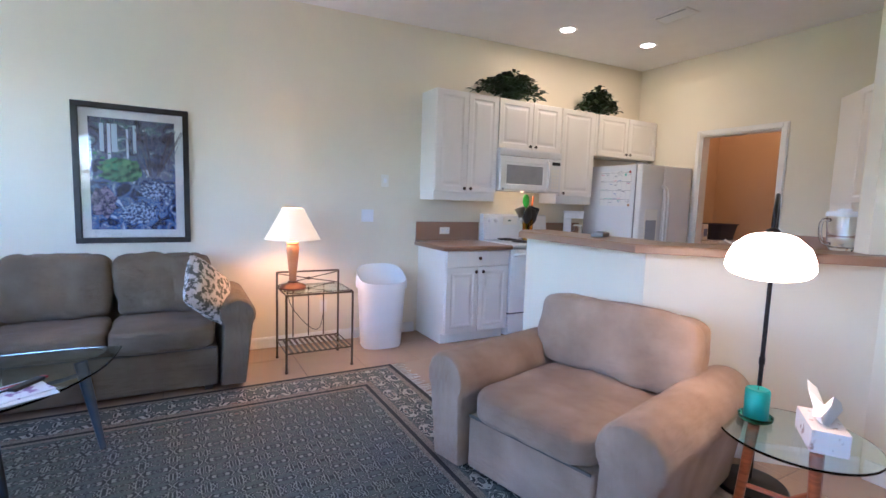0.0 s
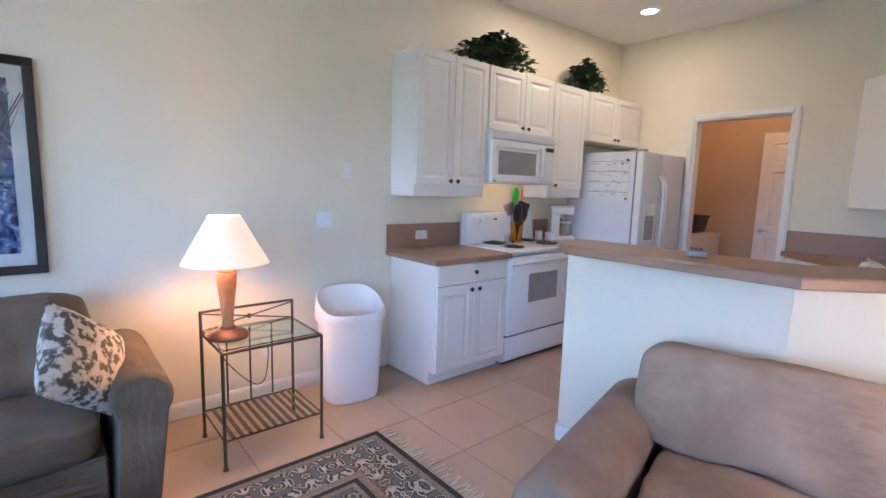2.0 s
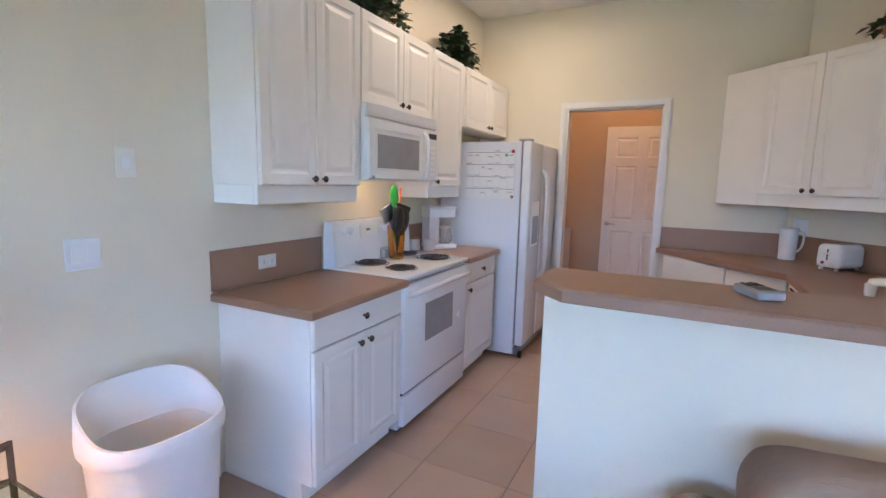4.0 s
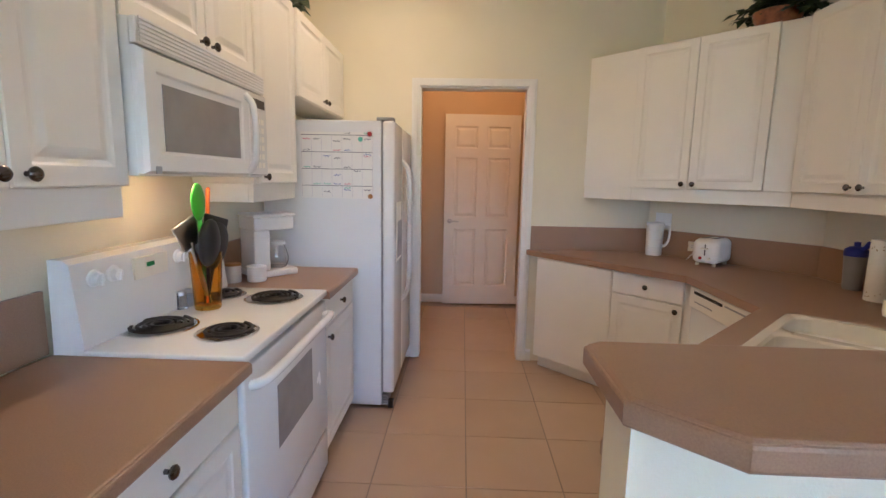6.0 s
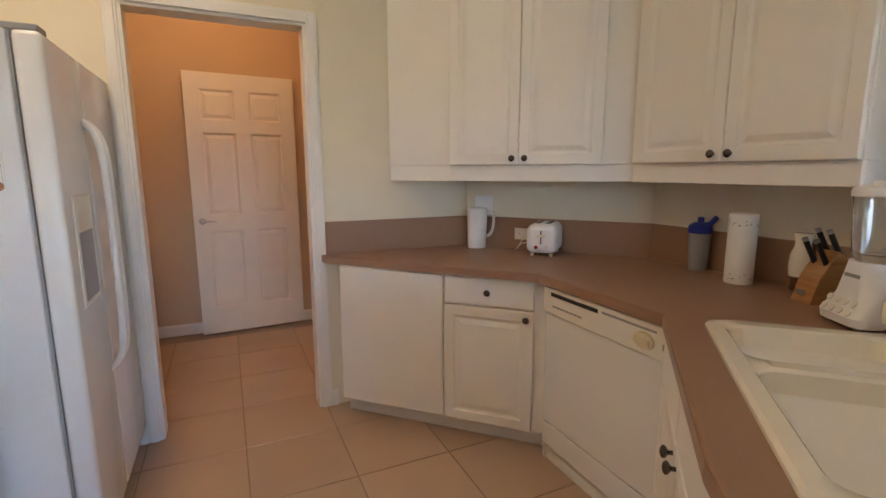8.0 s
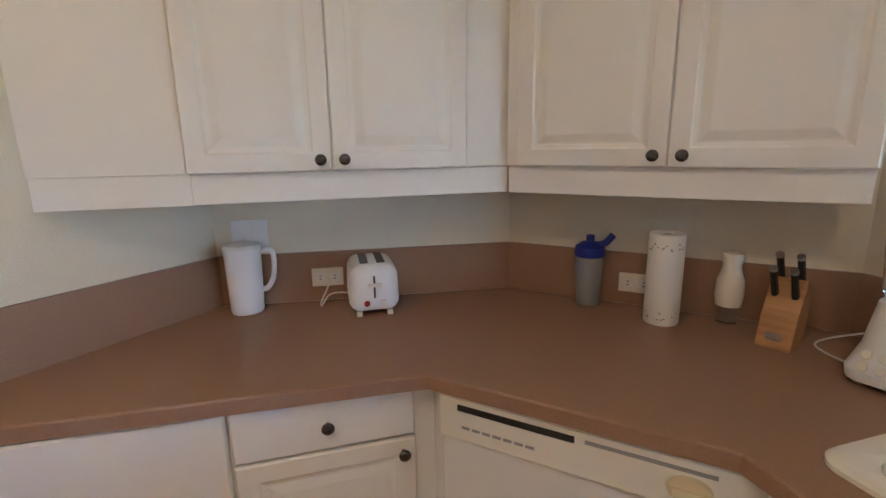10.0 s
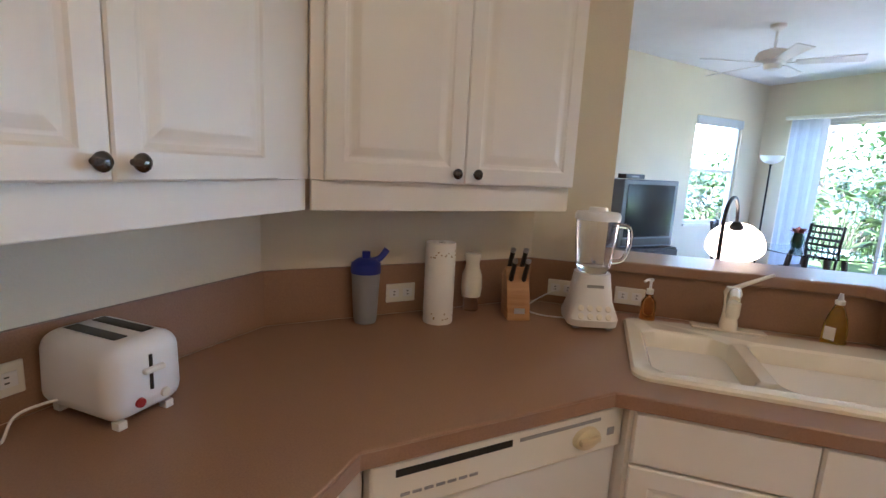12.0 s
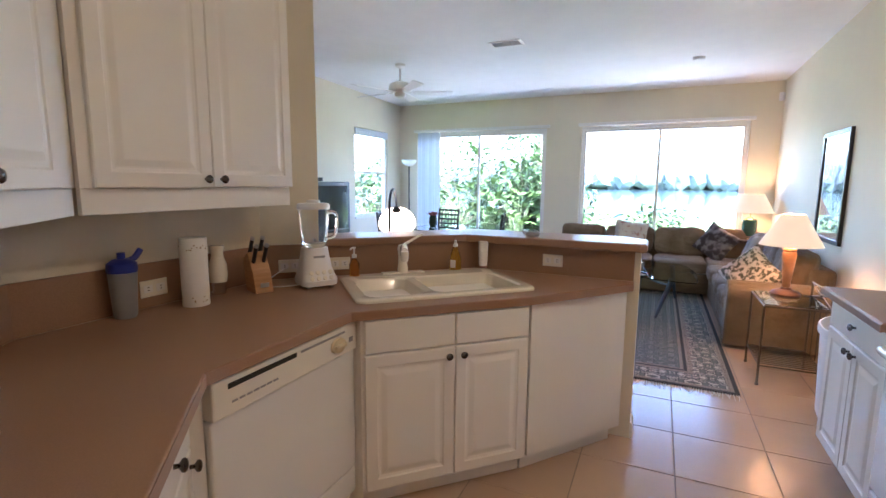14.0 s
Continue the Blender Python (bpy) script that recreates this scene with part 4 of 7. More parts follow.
# low wire rack lying in the large bowl
t = thing("sink_rack", SINK, "white wire rack lying in the sink bowl", "dish rack")
bm = bmesh.new()
for k in range(17):
    x = -0.02 + 0.022 * k
    tube(bm, [(x, -0.17, 0.735), (x, 0.09, 0.735)], 0.0025, 6)
part("wires", bm, WHITEP, t)
bm = bmesh.new()
tube(bm, [(-0.03, -0.175, 0.7295), (0.345, -0.175, 0.7295), (0.345, 0.095, 0.7295), (-0.03, 0.095, 0.7295)], 0.0035, 6, closed_loop=True)
part("rim", bm, WHITEP, t)

t = thing("faucet", SINK @ pose(-0.095, 0.035, 0), "biscuit single-lever kitchen faucet behind the sink", "faucet")
part("base_plate", boxes((-0.12, 0.12, 0.185, 0.235, 0.9345, 0.944), bevel=0.004), PORCEL, t)
bm = bmesh.new()
lathe(bm, [(0.030, 0.943), (0.030, 0.96), (0.025, 0.99), (0.024, 1.03), (0.027, 1.06), (0.030, 1.075), (0.022, 1.095), (0, 1.10)], 22, (0, 0.21, 0))
part("body", bm, PORCEL, t, smooth=True)
bm = bmesh.new()
tube(bm, curved([(0, 0.20, 1.04), (-0.02, 0.13, 1.085), (-0.035, 0.06, 1.105), (-0.05, 0.0, 1.095)]), 0.019, 12, 0.016)
lathe(bm, [(0.0, 1.04), (0.017, 1.04), (0.020, 1.055), (0.020, 1.09), (0, 1.10)], 16, (-0.05, 0.0, 0))
part("spout", bm, PORCEL, t, smooth=True)
part("lever", tube(bmesh.new(), curved([(0.0, 0.21, 1.09), (0.05, 0.22, 1.115), (0.12, 0.225, 1.15)]), 0.010, 10, 0.006), PORCEL, t, smooth=True)


# ---- things on the counters ----
def bottle(name, m, label, cat, body, bmat, cap=None, cmat=None, capname="cap", fill=None, fmat=None, extra=None):
    t = thing(name, m, label, cat)
    bm = bmesh.new()
    lathe(bm, body, 24)
    b = part("body", bm, bmat, t, smooth=True)
    if fill:
        bm = bmesh.new()
        lathe(bm, fill, 24)
        part("liquid", bm, fmat, t, smooth=True)
    if cap:
        bm = bmesh.new()
        lathe(bm, cap, 18)
        if extra:
            tube(bm, extra, 0.005, 8)
        part(capname, bm, cmat, t, smooth=True)
    return t


C = CT1 + 0.0008
TEA = glass("orange_soap", (1.0, 0.52, 0.15))
YEL = glass("yellow_soap", (0.97, 0.82, 0.16))
SMOKE = mat("frosted_grey_plastic", (0.30, 0.31, 0.33), 0.35)
p = (2.620, 1.420)
bottle("soap_dispenser", pose(*p, C), "orange hand soap bottle with white pump", "soap bottle", [(0, 0), (0.026, 0), (0.028, 0.01), (0.027, 0.085), (0.014, 0.105), (0.011, 0.115), (0, 0.116)], TEA,
       [(0.013, 0.1165), (0.013, 0.135), (0.005, 0.138), (0.005, 0.165), (0.010, 0.167), (0.010, 0.175), (0, 0.176)], WHITEP, "pump", extra=[(0, 0, 0.17), (0.02, 0, 0.172), (0.035, 0, 0.166)])
p = (2.175, 1.825)
t = bottle("dish_soap", pose(*p, C), "yellow dish soap bottle with white cap", "soap bottle", [(0, 0), (0.034, 0), (0.036, 0.012), (0.035, 0.07), (0.028, 0.11), (0.016, 0.14), (0.013, 0.15), (0, 0.151)], YEL,
           [(0.014, 0.1515), (0.015, 0.165), (0.009, 0.17), (0.006, 0.19), (0, 0.191)], WHITEP)
part("label", boxes((0.034, 0.0365, -0.016, 0.016, 0.03, 0.075)), PAPER, t)
p = (2.050, 1.955)
bottle("lotion_tube", pose(*p, C), "white lotion tube standing on a dark cap", "tube", [(0, 0.028), (0.024, 0.029), (0.026, 0.05), (0.030, 0.17), (0.030, 0.178), (0, 0.18)], WHITEP,
       [(0, 0.0), (0.022, 0.0), (0.022, 0.028), (0, 0.0285)], mat("mauve_cap", (0.25, 0.12, 0.10), 0.4))
bottle("detergent_bottle", SINK @ pose(0.33, -0.10, 0.7165), "small white bottle standing in the sink bowl", "bottle", [(0, 0), (0.022, 0), (0.022, 0.11), (0.012, 0.13), (0, 0.131)], WHITEP,
       [(0.012, 0.1315), (0.012, 0.155), (0, 0.156)], GREENP)

# pitcher
t = thing("water_pitcher", pose(4.662, 1.675, C, 0, 0, 55) @ Matrix.Diagonal((0.88, 0.88, 1.04, 1)), "tall white plastic pitcher with a handle", "pitcher")
bm = bmesh.new()
lathe(bm, [(0, 0), (0.060, 0), (0.063, 0.008), (0.066, 0.10), (0.070, 0.21), (0.073, 0.222), (0.068, 0.232), (0.02, 0.238), (0, 0.238)], 32)
part("body", bm, WHITEP, t, smooth=True)
part("handle", tube(bmesh.new(), curved([(-0.066, 0, 0.205), (-0.105, 0, 0.205), (-0.115, 0, 0.17), (-0.108, 0, 0.11), (-0.085, 0, 0.075), (-0.062, 0, 0.07)]), 0.010, 8), WHITEP, t, smooth=True)

# toaster, its narrow end toward the kitchen
t = thing("toaster", pose(4.292, 1.440, C, 0, 0, 222) @ Matrix.Diagonal((0.94, 0.9, 0.93, 1)), "white two-slice toaster with red button", "toaster")
bm = boxes((-0.085, 0.085, -0.13, 0.13, 0.018, 0.192), bevel=0.040, seg=5)
for v in bm.verts:
    f = 1.0 + 0.06 * math.cos((v.co.z - 0.06) * 12)
    v.co.x *= f
part("shell", bm, WHITEP, t, smooth=True)
for x in (-0.030, 0.030):
    part("slot", boxes((x - 0.015, x + 0.015, -0.085, 0.085, 0.1925, 0.1945), bevel=0.001), BLACK, t, "dark toasting slot")
part("lever_slot", boxes((-0.003, 0.003, -0.134, -0.130, 0.075, 0.155)), BLACK, t)
part("lever", boxes((-0.024, 0.024, -0.150, -0.1345, 0.118, 0.130), bevel=0.004), IVORY, t)
for x, m_, nm in ((-0.028, REDP, "button"), (0.030, IVORY, "browning_dial")):
    bm = bmesh.new()
    lathe(bm, [(0, 0), (0.011, 0), (0.010, 0.006), (0, 0.007)], 16)
    bmesh.ops.rotate(bm, verts=bm.verts, cent=(0, 0, 0), matrix=Matrix.Rotation(radians(90), 3, "X"))
    bmesh.ops.translate(bm, verts=bm.verts, vec=(x, -0.1305, 0.055))
    part(nm, bm, m_, t, smooth=True)
for x in (-0.055, 0.055):
    for y in (-0.10, 0.10):
        part("foot", boxes((x - 0.010, x + 0.010, y - 0.012, y + 0.012, 0.0, 0.0185), bevel=0.002), IVORY, t)
t = thing("power_cord", pose(0, 0, 0), "thin white toaster cord looping to the outlet", "cord")
part("cord", tube(bmesh.new(), curved([(4.475, 1.455, 1.005), (4.47, 1.475, 0.97), (4.48, 1.50, 0.925), (4.455, 1.525, 0.92), (4.44, 1.50, 0.955), (4.40, 1.48, 0.965), (4.35, 1.43, 0.95)], 8), 0.003, 6), WHITEP, t, smooth=True)

# shaker bottle
t = thing("shaker_bottle", pose(3.615, 1.065, C), "frosted grey shaker bottle with a blue lid", "bottle")
bm = bmesh.new()
lathe(bm, [(0, 0), (0.036, 0), (0.040, 0.01), (0.049, 0.175), (0, 0.176)], 28)
part("cup", bm, SMOKE, t, smooth=True)
bm = bmesh.new()
lathe(bm, [(0.051, 0.1765), (0.052, 0.19), (0.050, 0.21), (0.030, 0.225), (0.014, 0.228), (0.014, 0.25), (0, 0.252)], 28)
tube(bm, curved([(-0.02, 0.0, 0.215), (-0.05, 0, 0.225), (-0.075, 0, 0.255)]), 0.012, 8)
lid = part("lid", bm, BLUEP, t, "dark blue flip lid", True)

# paper towels
t = thing("paper_towel_roll", pose(3.368, 1.140, C) @ Matrix.Diagonal((0.89, 0.89, 1.03, 1)), "standing paper towel roll with small printed pattern", "paper towel")
bm = bmesh.new()
lathe(bm, [(0.018, 0), (0.058, 0), (0.060, 0.004), (0.060, 0.276), (0.058, 0.28), (0.020, 0.28), (0.020, 0.05)], 32)
part("roll", bm, PAPER, t, smooth=True)
bm = bmesh.new()
for k in range(70):
    a = rng.uniform(0, 6.283)
    z = rng.choice((rng.uniform(0.02, 0.05), rng.uniform(0.23, 0.26)))
    d = Vector((math.cos(a), math.sin(a), 0)) * 0.0606
    s_ = Vector((-math.sin(a), math.cos(a), 0)) * 0.003
    u = Vector((0, 0, rng.uniform(0.0015, 0.003)))
    c0 = d + Vector((0, 0, z))
    bm.faces.new([bm.verts.new(c0 - s_ - u), bm.verts.new(c0 + s_ - u), bm.verts.new(c0 + s_ + u), bm.verts.new(c0 - s_ + u)])
part("printed_pattern", bm, mat("tan_print", (0.40, 0.30, 0.18), 0.8), t, kind="stuff")
bm = bmesh.new()
lathe(bm, [(0.0, 0.276), (0.0195, 0.276), (0.0195, 0.27)], 20)
part("core", bm, mat("brown_card", (0.10, 0.07, 0.05), 0.9), t)

# white pump vase
t = thing("salt_mill", pose(3.183, 1.055, C) @ Matrix.Diagonal((1.1, 1.1, 1.22, 1)), "white ceramic mill on a clear base", "mill")
bm = bmesh.new()
lathe(bm, [(0, 0), (0.026, 0), (0.028, 0.004), (0.028, 0.045), (0, 0.046)], 24)
part("base", bm, CLEAR, t, smooth=True)
bm = bmesh.new()
lathe(bm, [(0, 0.0465), (0.034, 0.047), (0.038, 0.075), (0.036, 0.115), (0.026, 0.14), (0.024, 0.155), (0.030, 0.175), (0.028, 0.185), (0, 0.187)], 26)
part("body", bm, PORCEL, t, smooth=True)

# knife block
t = thing("knife_block", pose(3.055, 1.175, C, 0, 0, 158) @ Matrix.Diagonal((0.9, 0.88, 0.92, 1)), "small wooden knife block with dark-handled knives", "knife block")
bm = bmesh.new()
prof = [(-0.075, 0), (0.055, 0), (0.085, 0.165), (0.02, 0.205), (-0.045, 0.10)]
A = [bm.verts.new((-0.048, y, z)) for y, z in prof]
B = [bm.verts.new((0.048, y, z)) for y, z in prof]
for k in range(5):
    j = (k + 1) % 5
    bm.faces.new((A[k], A[j], B[j], B[k]))
bm.faces.new(A), bm.faces.new(B)
bmesh.ops.bevel(bm, geom=list(bm.edges), offset=0.003, segments=2, affect="EDGES", profile=0.5)
part("block", bm, WOOD, t)
part("badge", boxes((-0.022, 0.022, -0.078, -0.0757, 0.030, 0.052)), STEEL, t)
dn = Vector((0, -0.5, 0.86)).normalized()
for k, (x, y, z) in enumerate(((-0.028, 0.045, 0.185), (0.026, 0.045, 0.185), (-0.028, -0.005, 0.150), (0.026, -0.005, 0.150))):
    o = Vector((x, y, z))
    kn = part("knife_handle", tube(bmesh.new(), [o, o + dn * 0.05, o + dn * 0.10], 0.011, 8, 0.010), BLACK, t, smooth=True)
    part("bolster", tube(bmesh.new(), [o + dn * 0.1005, o + dn * 0.112], 0.0115, 8), STEEL, kn)

# blender
t = thing("blender", pose(2.838, 1.335, C, 0, 0, 150) @ Matrix.Diagonal((0.97, 0.97, 1.10, 1)), "white blender with a clear jar and lid", "blender")
bm = bmesh.new()
loft(bm, [ring(-0.090, 0.090, -0.100, 0.085, 0.012, 0.04), ring(-0.094, 0.094, -0.105, 0.088, 0.035, 0.045), ring(-0.078, 0.078, -0.075, 0.075, 0.085, 0.05), ring(-0.068, 0.068, -0.064, 0.066, 0.15, 0.05), ring(-0.064, 0.064, -0.060, 0.062, 0.178, 0.05)])
part("motor_base", bm, WHITEP, t, smooth=True)
for k in range(8):
    bm = bmesh.new()
    lathe(bm, [(0, 0), (0.011, 0), (0.010, 0.003), (0, 0.0035)], 14)
    bmesh.ops.rotate(bm, verts=bm.verts, cent=(0, 0, 0), matrix=Matrix.Rotation(radians(58), 3, "X"))
    r_, c_ = divmod(k, 4)
    bmesh.ops.translate(bm, verts=bm.verts, vec=(-0.050 + 0.033 * c_, -0.0985 + 0.014 * r_, 0.047 + 0.024 * r_))
    part("button", bm, IVORY, t, smooth=True)
part("badge", boxes((-0.03, 0.03, -0.0665, -0.0645, 0.135, 0.145)), GREY, t)
for x in (-0.06, 0.06):
    for y in (-0.07, 0.06):
        part("foot", boxes((x - 0.01, x + 0.01, y - 0.01, y + 0.01, 0, 0.0125)), GREY, t)
bm = bmesh.new()
lathe(bm, [(0.052, 0.179), (0.064, 0.20), (0.070, 0.25), (0.078, 0.352), (0.075, 0.352), (0.067, 0.25), (0.060, 0.203), (0, 0.197)], 30)
jar = part("jar", bm, CLEAR, t, "clear jar", True)
part("handle", tube(bmesh.new(), curved([(0.074, 0, 0.335), (0.118, 0, 0.33), (0.127, 0, 0.28), (0.108, 0, 0.225), (0.064, 0, 0.215)]), 0.009, 8), CLEAR, jar, smooth=True)
bm = bmesh.new()
lathe(bm, [(0.0, 0.3525), (0.082, 0.353), (0.083, 0.368), (0.076, 0.378), (0.035, 0.381), (0.033, 0.393), (0, 0.394)], 30)
part("lid", bm, WHITEP, jar, "white lid", True)
bm = bmesh.new()
for k in range(4):
    a = k * math.pi / 2
    leaf(bm, (0, 0, 0.207), (math.cos(a), math.sin(a), 0.5 if k % 2 else -0.05), 0.033, 0.012, 0.0, 2)
part("blade", bm, STEEL, jar)
t = thing("power_cord", pose(0, 0, 0), "thin white blender cord looping on the counter", "cord")
part("cord", tube(bmesh.new(), curved([(2.91, 1.30, 0.93), (2.95, 1.22, 0.919), (2.97, 1.15, 0.919), (2.92, 1.09, 0.925), (2.83, 1.07, 0.95), (2.772, 1.105, 0.985)], 8), 0.003, 6), WHITEP, t, smooth=True)

# coffee maker
t = thing("coffee_maker", pose(3.60, 4.170, C, 0, 0, 48) @ Matrix.Diagonal((1.04, 1.04, 1.06, 1)), "white drip coffee maker with a glass carafe", "coffee maker")
part("base", boxes((-0.095, 0.095, -0.13, 0.10, 0, 0.035), bevel=0.010, seg=3), WHITEP, t)
part("column", boxes((-0.085, 0.085, 0.015, 0.098, 0.0355, 0.235), bevel=0.008), WHITEP, t)
part("brew_head", boxes((-0.095, 0.095, -0.11, 0.10, 0.2355, 0.30), bevel=0.008, seg=3), WHITEP, t)
part("lid", boxes((-0.100, 0.100, -0.118, 0.104, 0.3005, 0.315), bevel=0.006), WHITEP, t)
bm = bmesh.new()
lathe(bm, [(0, 0.036), (0.050, 0.036), (0.062, 0.06), (0.063, 0.09), (0.048, 0.135), (0.046, 0.15), (0.043, 0.15), (0.045, 0.135), (0.059, 0.09), (0.058, 0.06), (0.048, 0.040), (0, 0.0395)], 28, (0, -0.055, 0))
cf = part("carafe", bm, CLEAR, t, "clear glass coffee carafe", True)
bm = bmesh.new()
lathe(bm, [(0, 0.151), (0.047, 0.151), (0.047, 0.165), (0.02, 0.172), (0, 0.172)], 24, (0, -0.055, 0))
part("lid", bm, WHITEP, cf, smooth=True)
part("handle", tube(bmesh.new(), curved([(0.045, -0.075, 0.155), (0.085, -0.10, 0.15), (0.095, -0.105, 0.11), (0.075, -0.09, 0.07)]), 0.009, 8), WHITEP, cf, smooth=True)
for x, y, r, hh, lab in ((3.385, 4.25, 0.038, 0.085, "small white canister with a wooden lid"), (3.43, 4.15, 0.047, 0.065, "low white plastic container with lid")):
    t = thing("canister", pose(x, y, C), lab, "canister")
    bm = bmesh.new()
    lathe(bm, [(0, 0), (r * 0.93, 0), (r, 0.006), (r, hh), (0, hh)], 24)
    part("body", bm, WHITEP, t, smooth=True)
    bm = bmesh.new()
    lathe(bm, [(0, hh + 0.0005), (r * 1.03, hh + 0.0005), (r * 1.03, hh + 0.012), (0, hh + 0.014)], 24)
    part("lid", bm, WOOD if hh > 0.08 else WHITEP, t, smooth=True)

# utensils in a glass on the stove
t = thing("utensil_holder", pose(2.885, 4.105, 0.926) @ Matrix.Diagonal((1.3, 1.3, 1.45, 1)), "amber glass full of black, green and orange kitchen utensils", "utensil holder")
bm = bmesh.new()
lathe(bm, [(0, 0), (0.036, 0), (0.038, 0.01), (0.046, 0.155), (0.043, 0.155), (0.035, 0.014), (0, 0.012)], 26)
part("tumbler", bm, AMBER, t, smooth=True)
for ax, ay, L, w, hgt, m_, nm, deep, turn_ in ((-0.13, -0.02, 0.235, 0.066, 0.092, GREENP, "green_spoon", 0.016, 5), (0.20, 0.05, 0.225, 0.034, 0.095, ORANGEP, "orange_spatula", 0.006, 35), (0.24, -0.06, 0.120, 0.100, 0.125, BLACK, "black_turner", 0.008, -12),
                                               (-0.12, -0.16, 0.115, 0.100, 0.120, BLACK, "black_ladle", 0.050, 15), (0.05, -0.22, 0.105, 0.095, 0.120, BLACK, "black_spoon", 0.022, -8), (0.10, 0.16, 0.120, 0.095, 0.115, BLACK, "black_masher", 0.030, 40), (-0.40, 0.05, 0.175, 0.095, 0.075, STEEL, "steel_turner", 0.003, -10)):
    d = Vector((ax, ay, 1)).normalized()
    o = Vector((0, 0, 0.015)) - Vector((ax, ay, 0)) * 0.02
    bm = bmesh.new()
    if nm.endswith(("turner", "spatula")):
        box(bm, -w / 2, w / 2, -deep / 2 - 0.002, deep / 2 + 0.002, -hgt / 2, hgt / 2, min(0.45 * (deep + 0.004), 0.014), 3)
        for v in bm.verts:
            v.co.x *= 0.62 + 0.38 * min(1.0, (v.co.z / hgt + 0.5) * 1.6)
    else:
        for v in bmesh.ops.create_uvsphere(bm, u_segments=18, v_segments=12, radius=0.5)["verts"]:
            v.co = Vector((v.co.x * w * 1.12, v.co.y * (deep + 0.008), v.co.z * hgt * 1.08))
    bmesh.ops.rotate(bm, verts=bm.verts, cent=(0, 0, 0), matrix=Matrix.Rotation(radians(turn_), 3, "Z"))
    bmesh.ops.rotate(bm, verts=bm.verts, cent=(0, 0, 0), matrix=Vector((0, 0, 1)).rotation_difference(d).to_matrix())
    bmesh.ops.translate(bm, verts=bm.verts, vec=o + d * (L + hgt * 0.45))
    tube(bm, [o, o + d * (L + 0.01)], 0.0075, 8, 0.006)
    part(nm, bm, m_, t, smooth=True)
for dx, lab in ((0.0, "small glass salt shaker with steel top"), (0.045, "small glass pepper shaker with steel top")):
    t = thing("shaker", pose(2.86 + dx, 4.195, 0.926), lab, "shaker", "shakers")
    bm = bmesh.new()
    lathe(bm, [(0, 0), (0.019, 0), (0.017, 0.055), (0, 0.0555)], 16)
    part("glass", bm, SMOKE if dx else CLEAR, t, smooth=True)
    bm = bmesh.new()
    lathe(bm, [(0.018, 0.056), (0.017, 0.068), (0, 0.074)], 16)
    part("cap", bm, STEEL, t, smooth=True)

# phone on the bar
t = thing("remote_control", pose(1.90, 2.205, 1.1288, 0, 0, 25), "small grey handset lying on the bar top", "handset")
part("body", boxes((-0.065, 0.065, -0.04, 0.04, 0, 0.028), bevel=0.008, seg=3), GREY, t)
part("screen", boxes((-0.045, 0.0, -0.025, 0.025, 0.0283, 0.0295)), BLACK, t)
bm = bmesh.new()
for k in range(9):
    box(bm, 0.012 + 0.016 * (k // 3), 0.022 + 0.016 * (k // 3), -0.024 + 0.018 * (k % 3), -0.012 + 0.018 * (k % 3), 0.0283, 0.031)
part("keypad", bm, BLACK, t, kind="stuff")


# ---- outlets and switches ----
def plate(m, label, w, h, slots, material=IVORY, name="outlet"):
    """A cover plate facing local -y, its centre at the origin."""
    t = thing(name, m, label, name, "outlets and switches")
    p_ = part("cover", boxes((-w / 2, w / 2, -0.007, -0.0008, -h / 2, h / 2), bevel=0.003), material, t)
    for a, b, c_, d in slots:
        part("rocker" if name == "light_switch" else "socket", boxes((a, b, -0.0095, -0.0072, c_, d), bevel=0.001), WHITEP, p_)
        if name == "outlet":
            for s in (-0.006, 0.006):
                x_, z_ = (a + b) / 2, (c_ + d) / 2
                part("slot", boxes((x_ - 0.004, x_ + 0.004, -0.0105, -0.0097, z_ + s - 0.0015, z_ + s + 0.0015)), BLACK, p_)


duo = [(-0.045, -0.008, -0.016, 0.016), (0.008, 0.045, -0.016, 0.016)]
plate(pose(3.462, 1.0065, 0.995, 0, 0, 180), "ivory double outlet on the backsplash", 0.115, 0.07, duo)
plate(pose(4.4905, 1.447, 1.005, 0, 0, 218.7), "ivory double outlet with a plugged cord", 0.115, 0.07, duo)
plate(pose(2.766, 1.102, 0.985, 0, 0, 135), "ivory double outlet behind the blender", 0.115, 0.07, duo)
plate(pose(2.574, 1.290, 0.985, 0, 0, 135), "ivory double outlet beside the sink", 0.115, 0.07, duo)
plate(pose(1.9865, 2.36, 0.998, 0, 0, 90), "ivory double outlet under the bar top", 0.115, 0.07, duo)
plate(pose(1.978, 4.3145, 1.016, 0, 0, 0), "white double outlet on the stove-side backsplash", 0.115, 0.07, duo)
plate(pose(4.705, 1.600, 1.17, 0, 0, 218.7), "white double light switch above the pitcher", 0.125, 0.115, [(-0.045, -0.012, -0.033, 0.033), (0.012, 0.045, -0.033, 0.033)], WHITEP, "light_switch")
plate(pose(1.155, 4.33, 1.157), "white double light switch on the living room wall", 0.118, 0.115, [(-0.040, -0.010, -0.033, 0.033), (0.010, 0.040, -0.033, 0.033)], WHITEP, "light_switch")
plate(pose(1.322, 4.33, 1.488), "small ivory thermostat plate on the wall", 0.075, 0.115, [(-0.015, 0.015, -0.02, 0.02)], IVORY, "light_switch")
plate(pose(0.745, 4.33, 0.33), "white wall outlet low behind the side table", 0.07, 0.115, [(-0.016, 0.016, 0.006, 0.04), (-0.016, 0.016, -0.04, -0.006)])

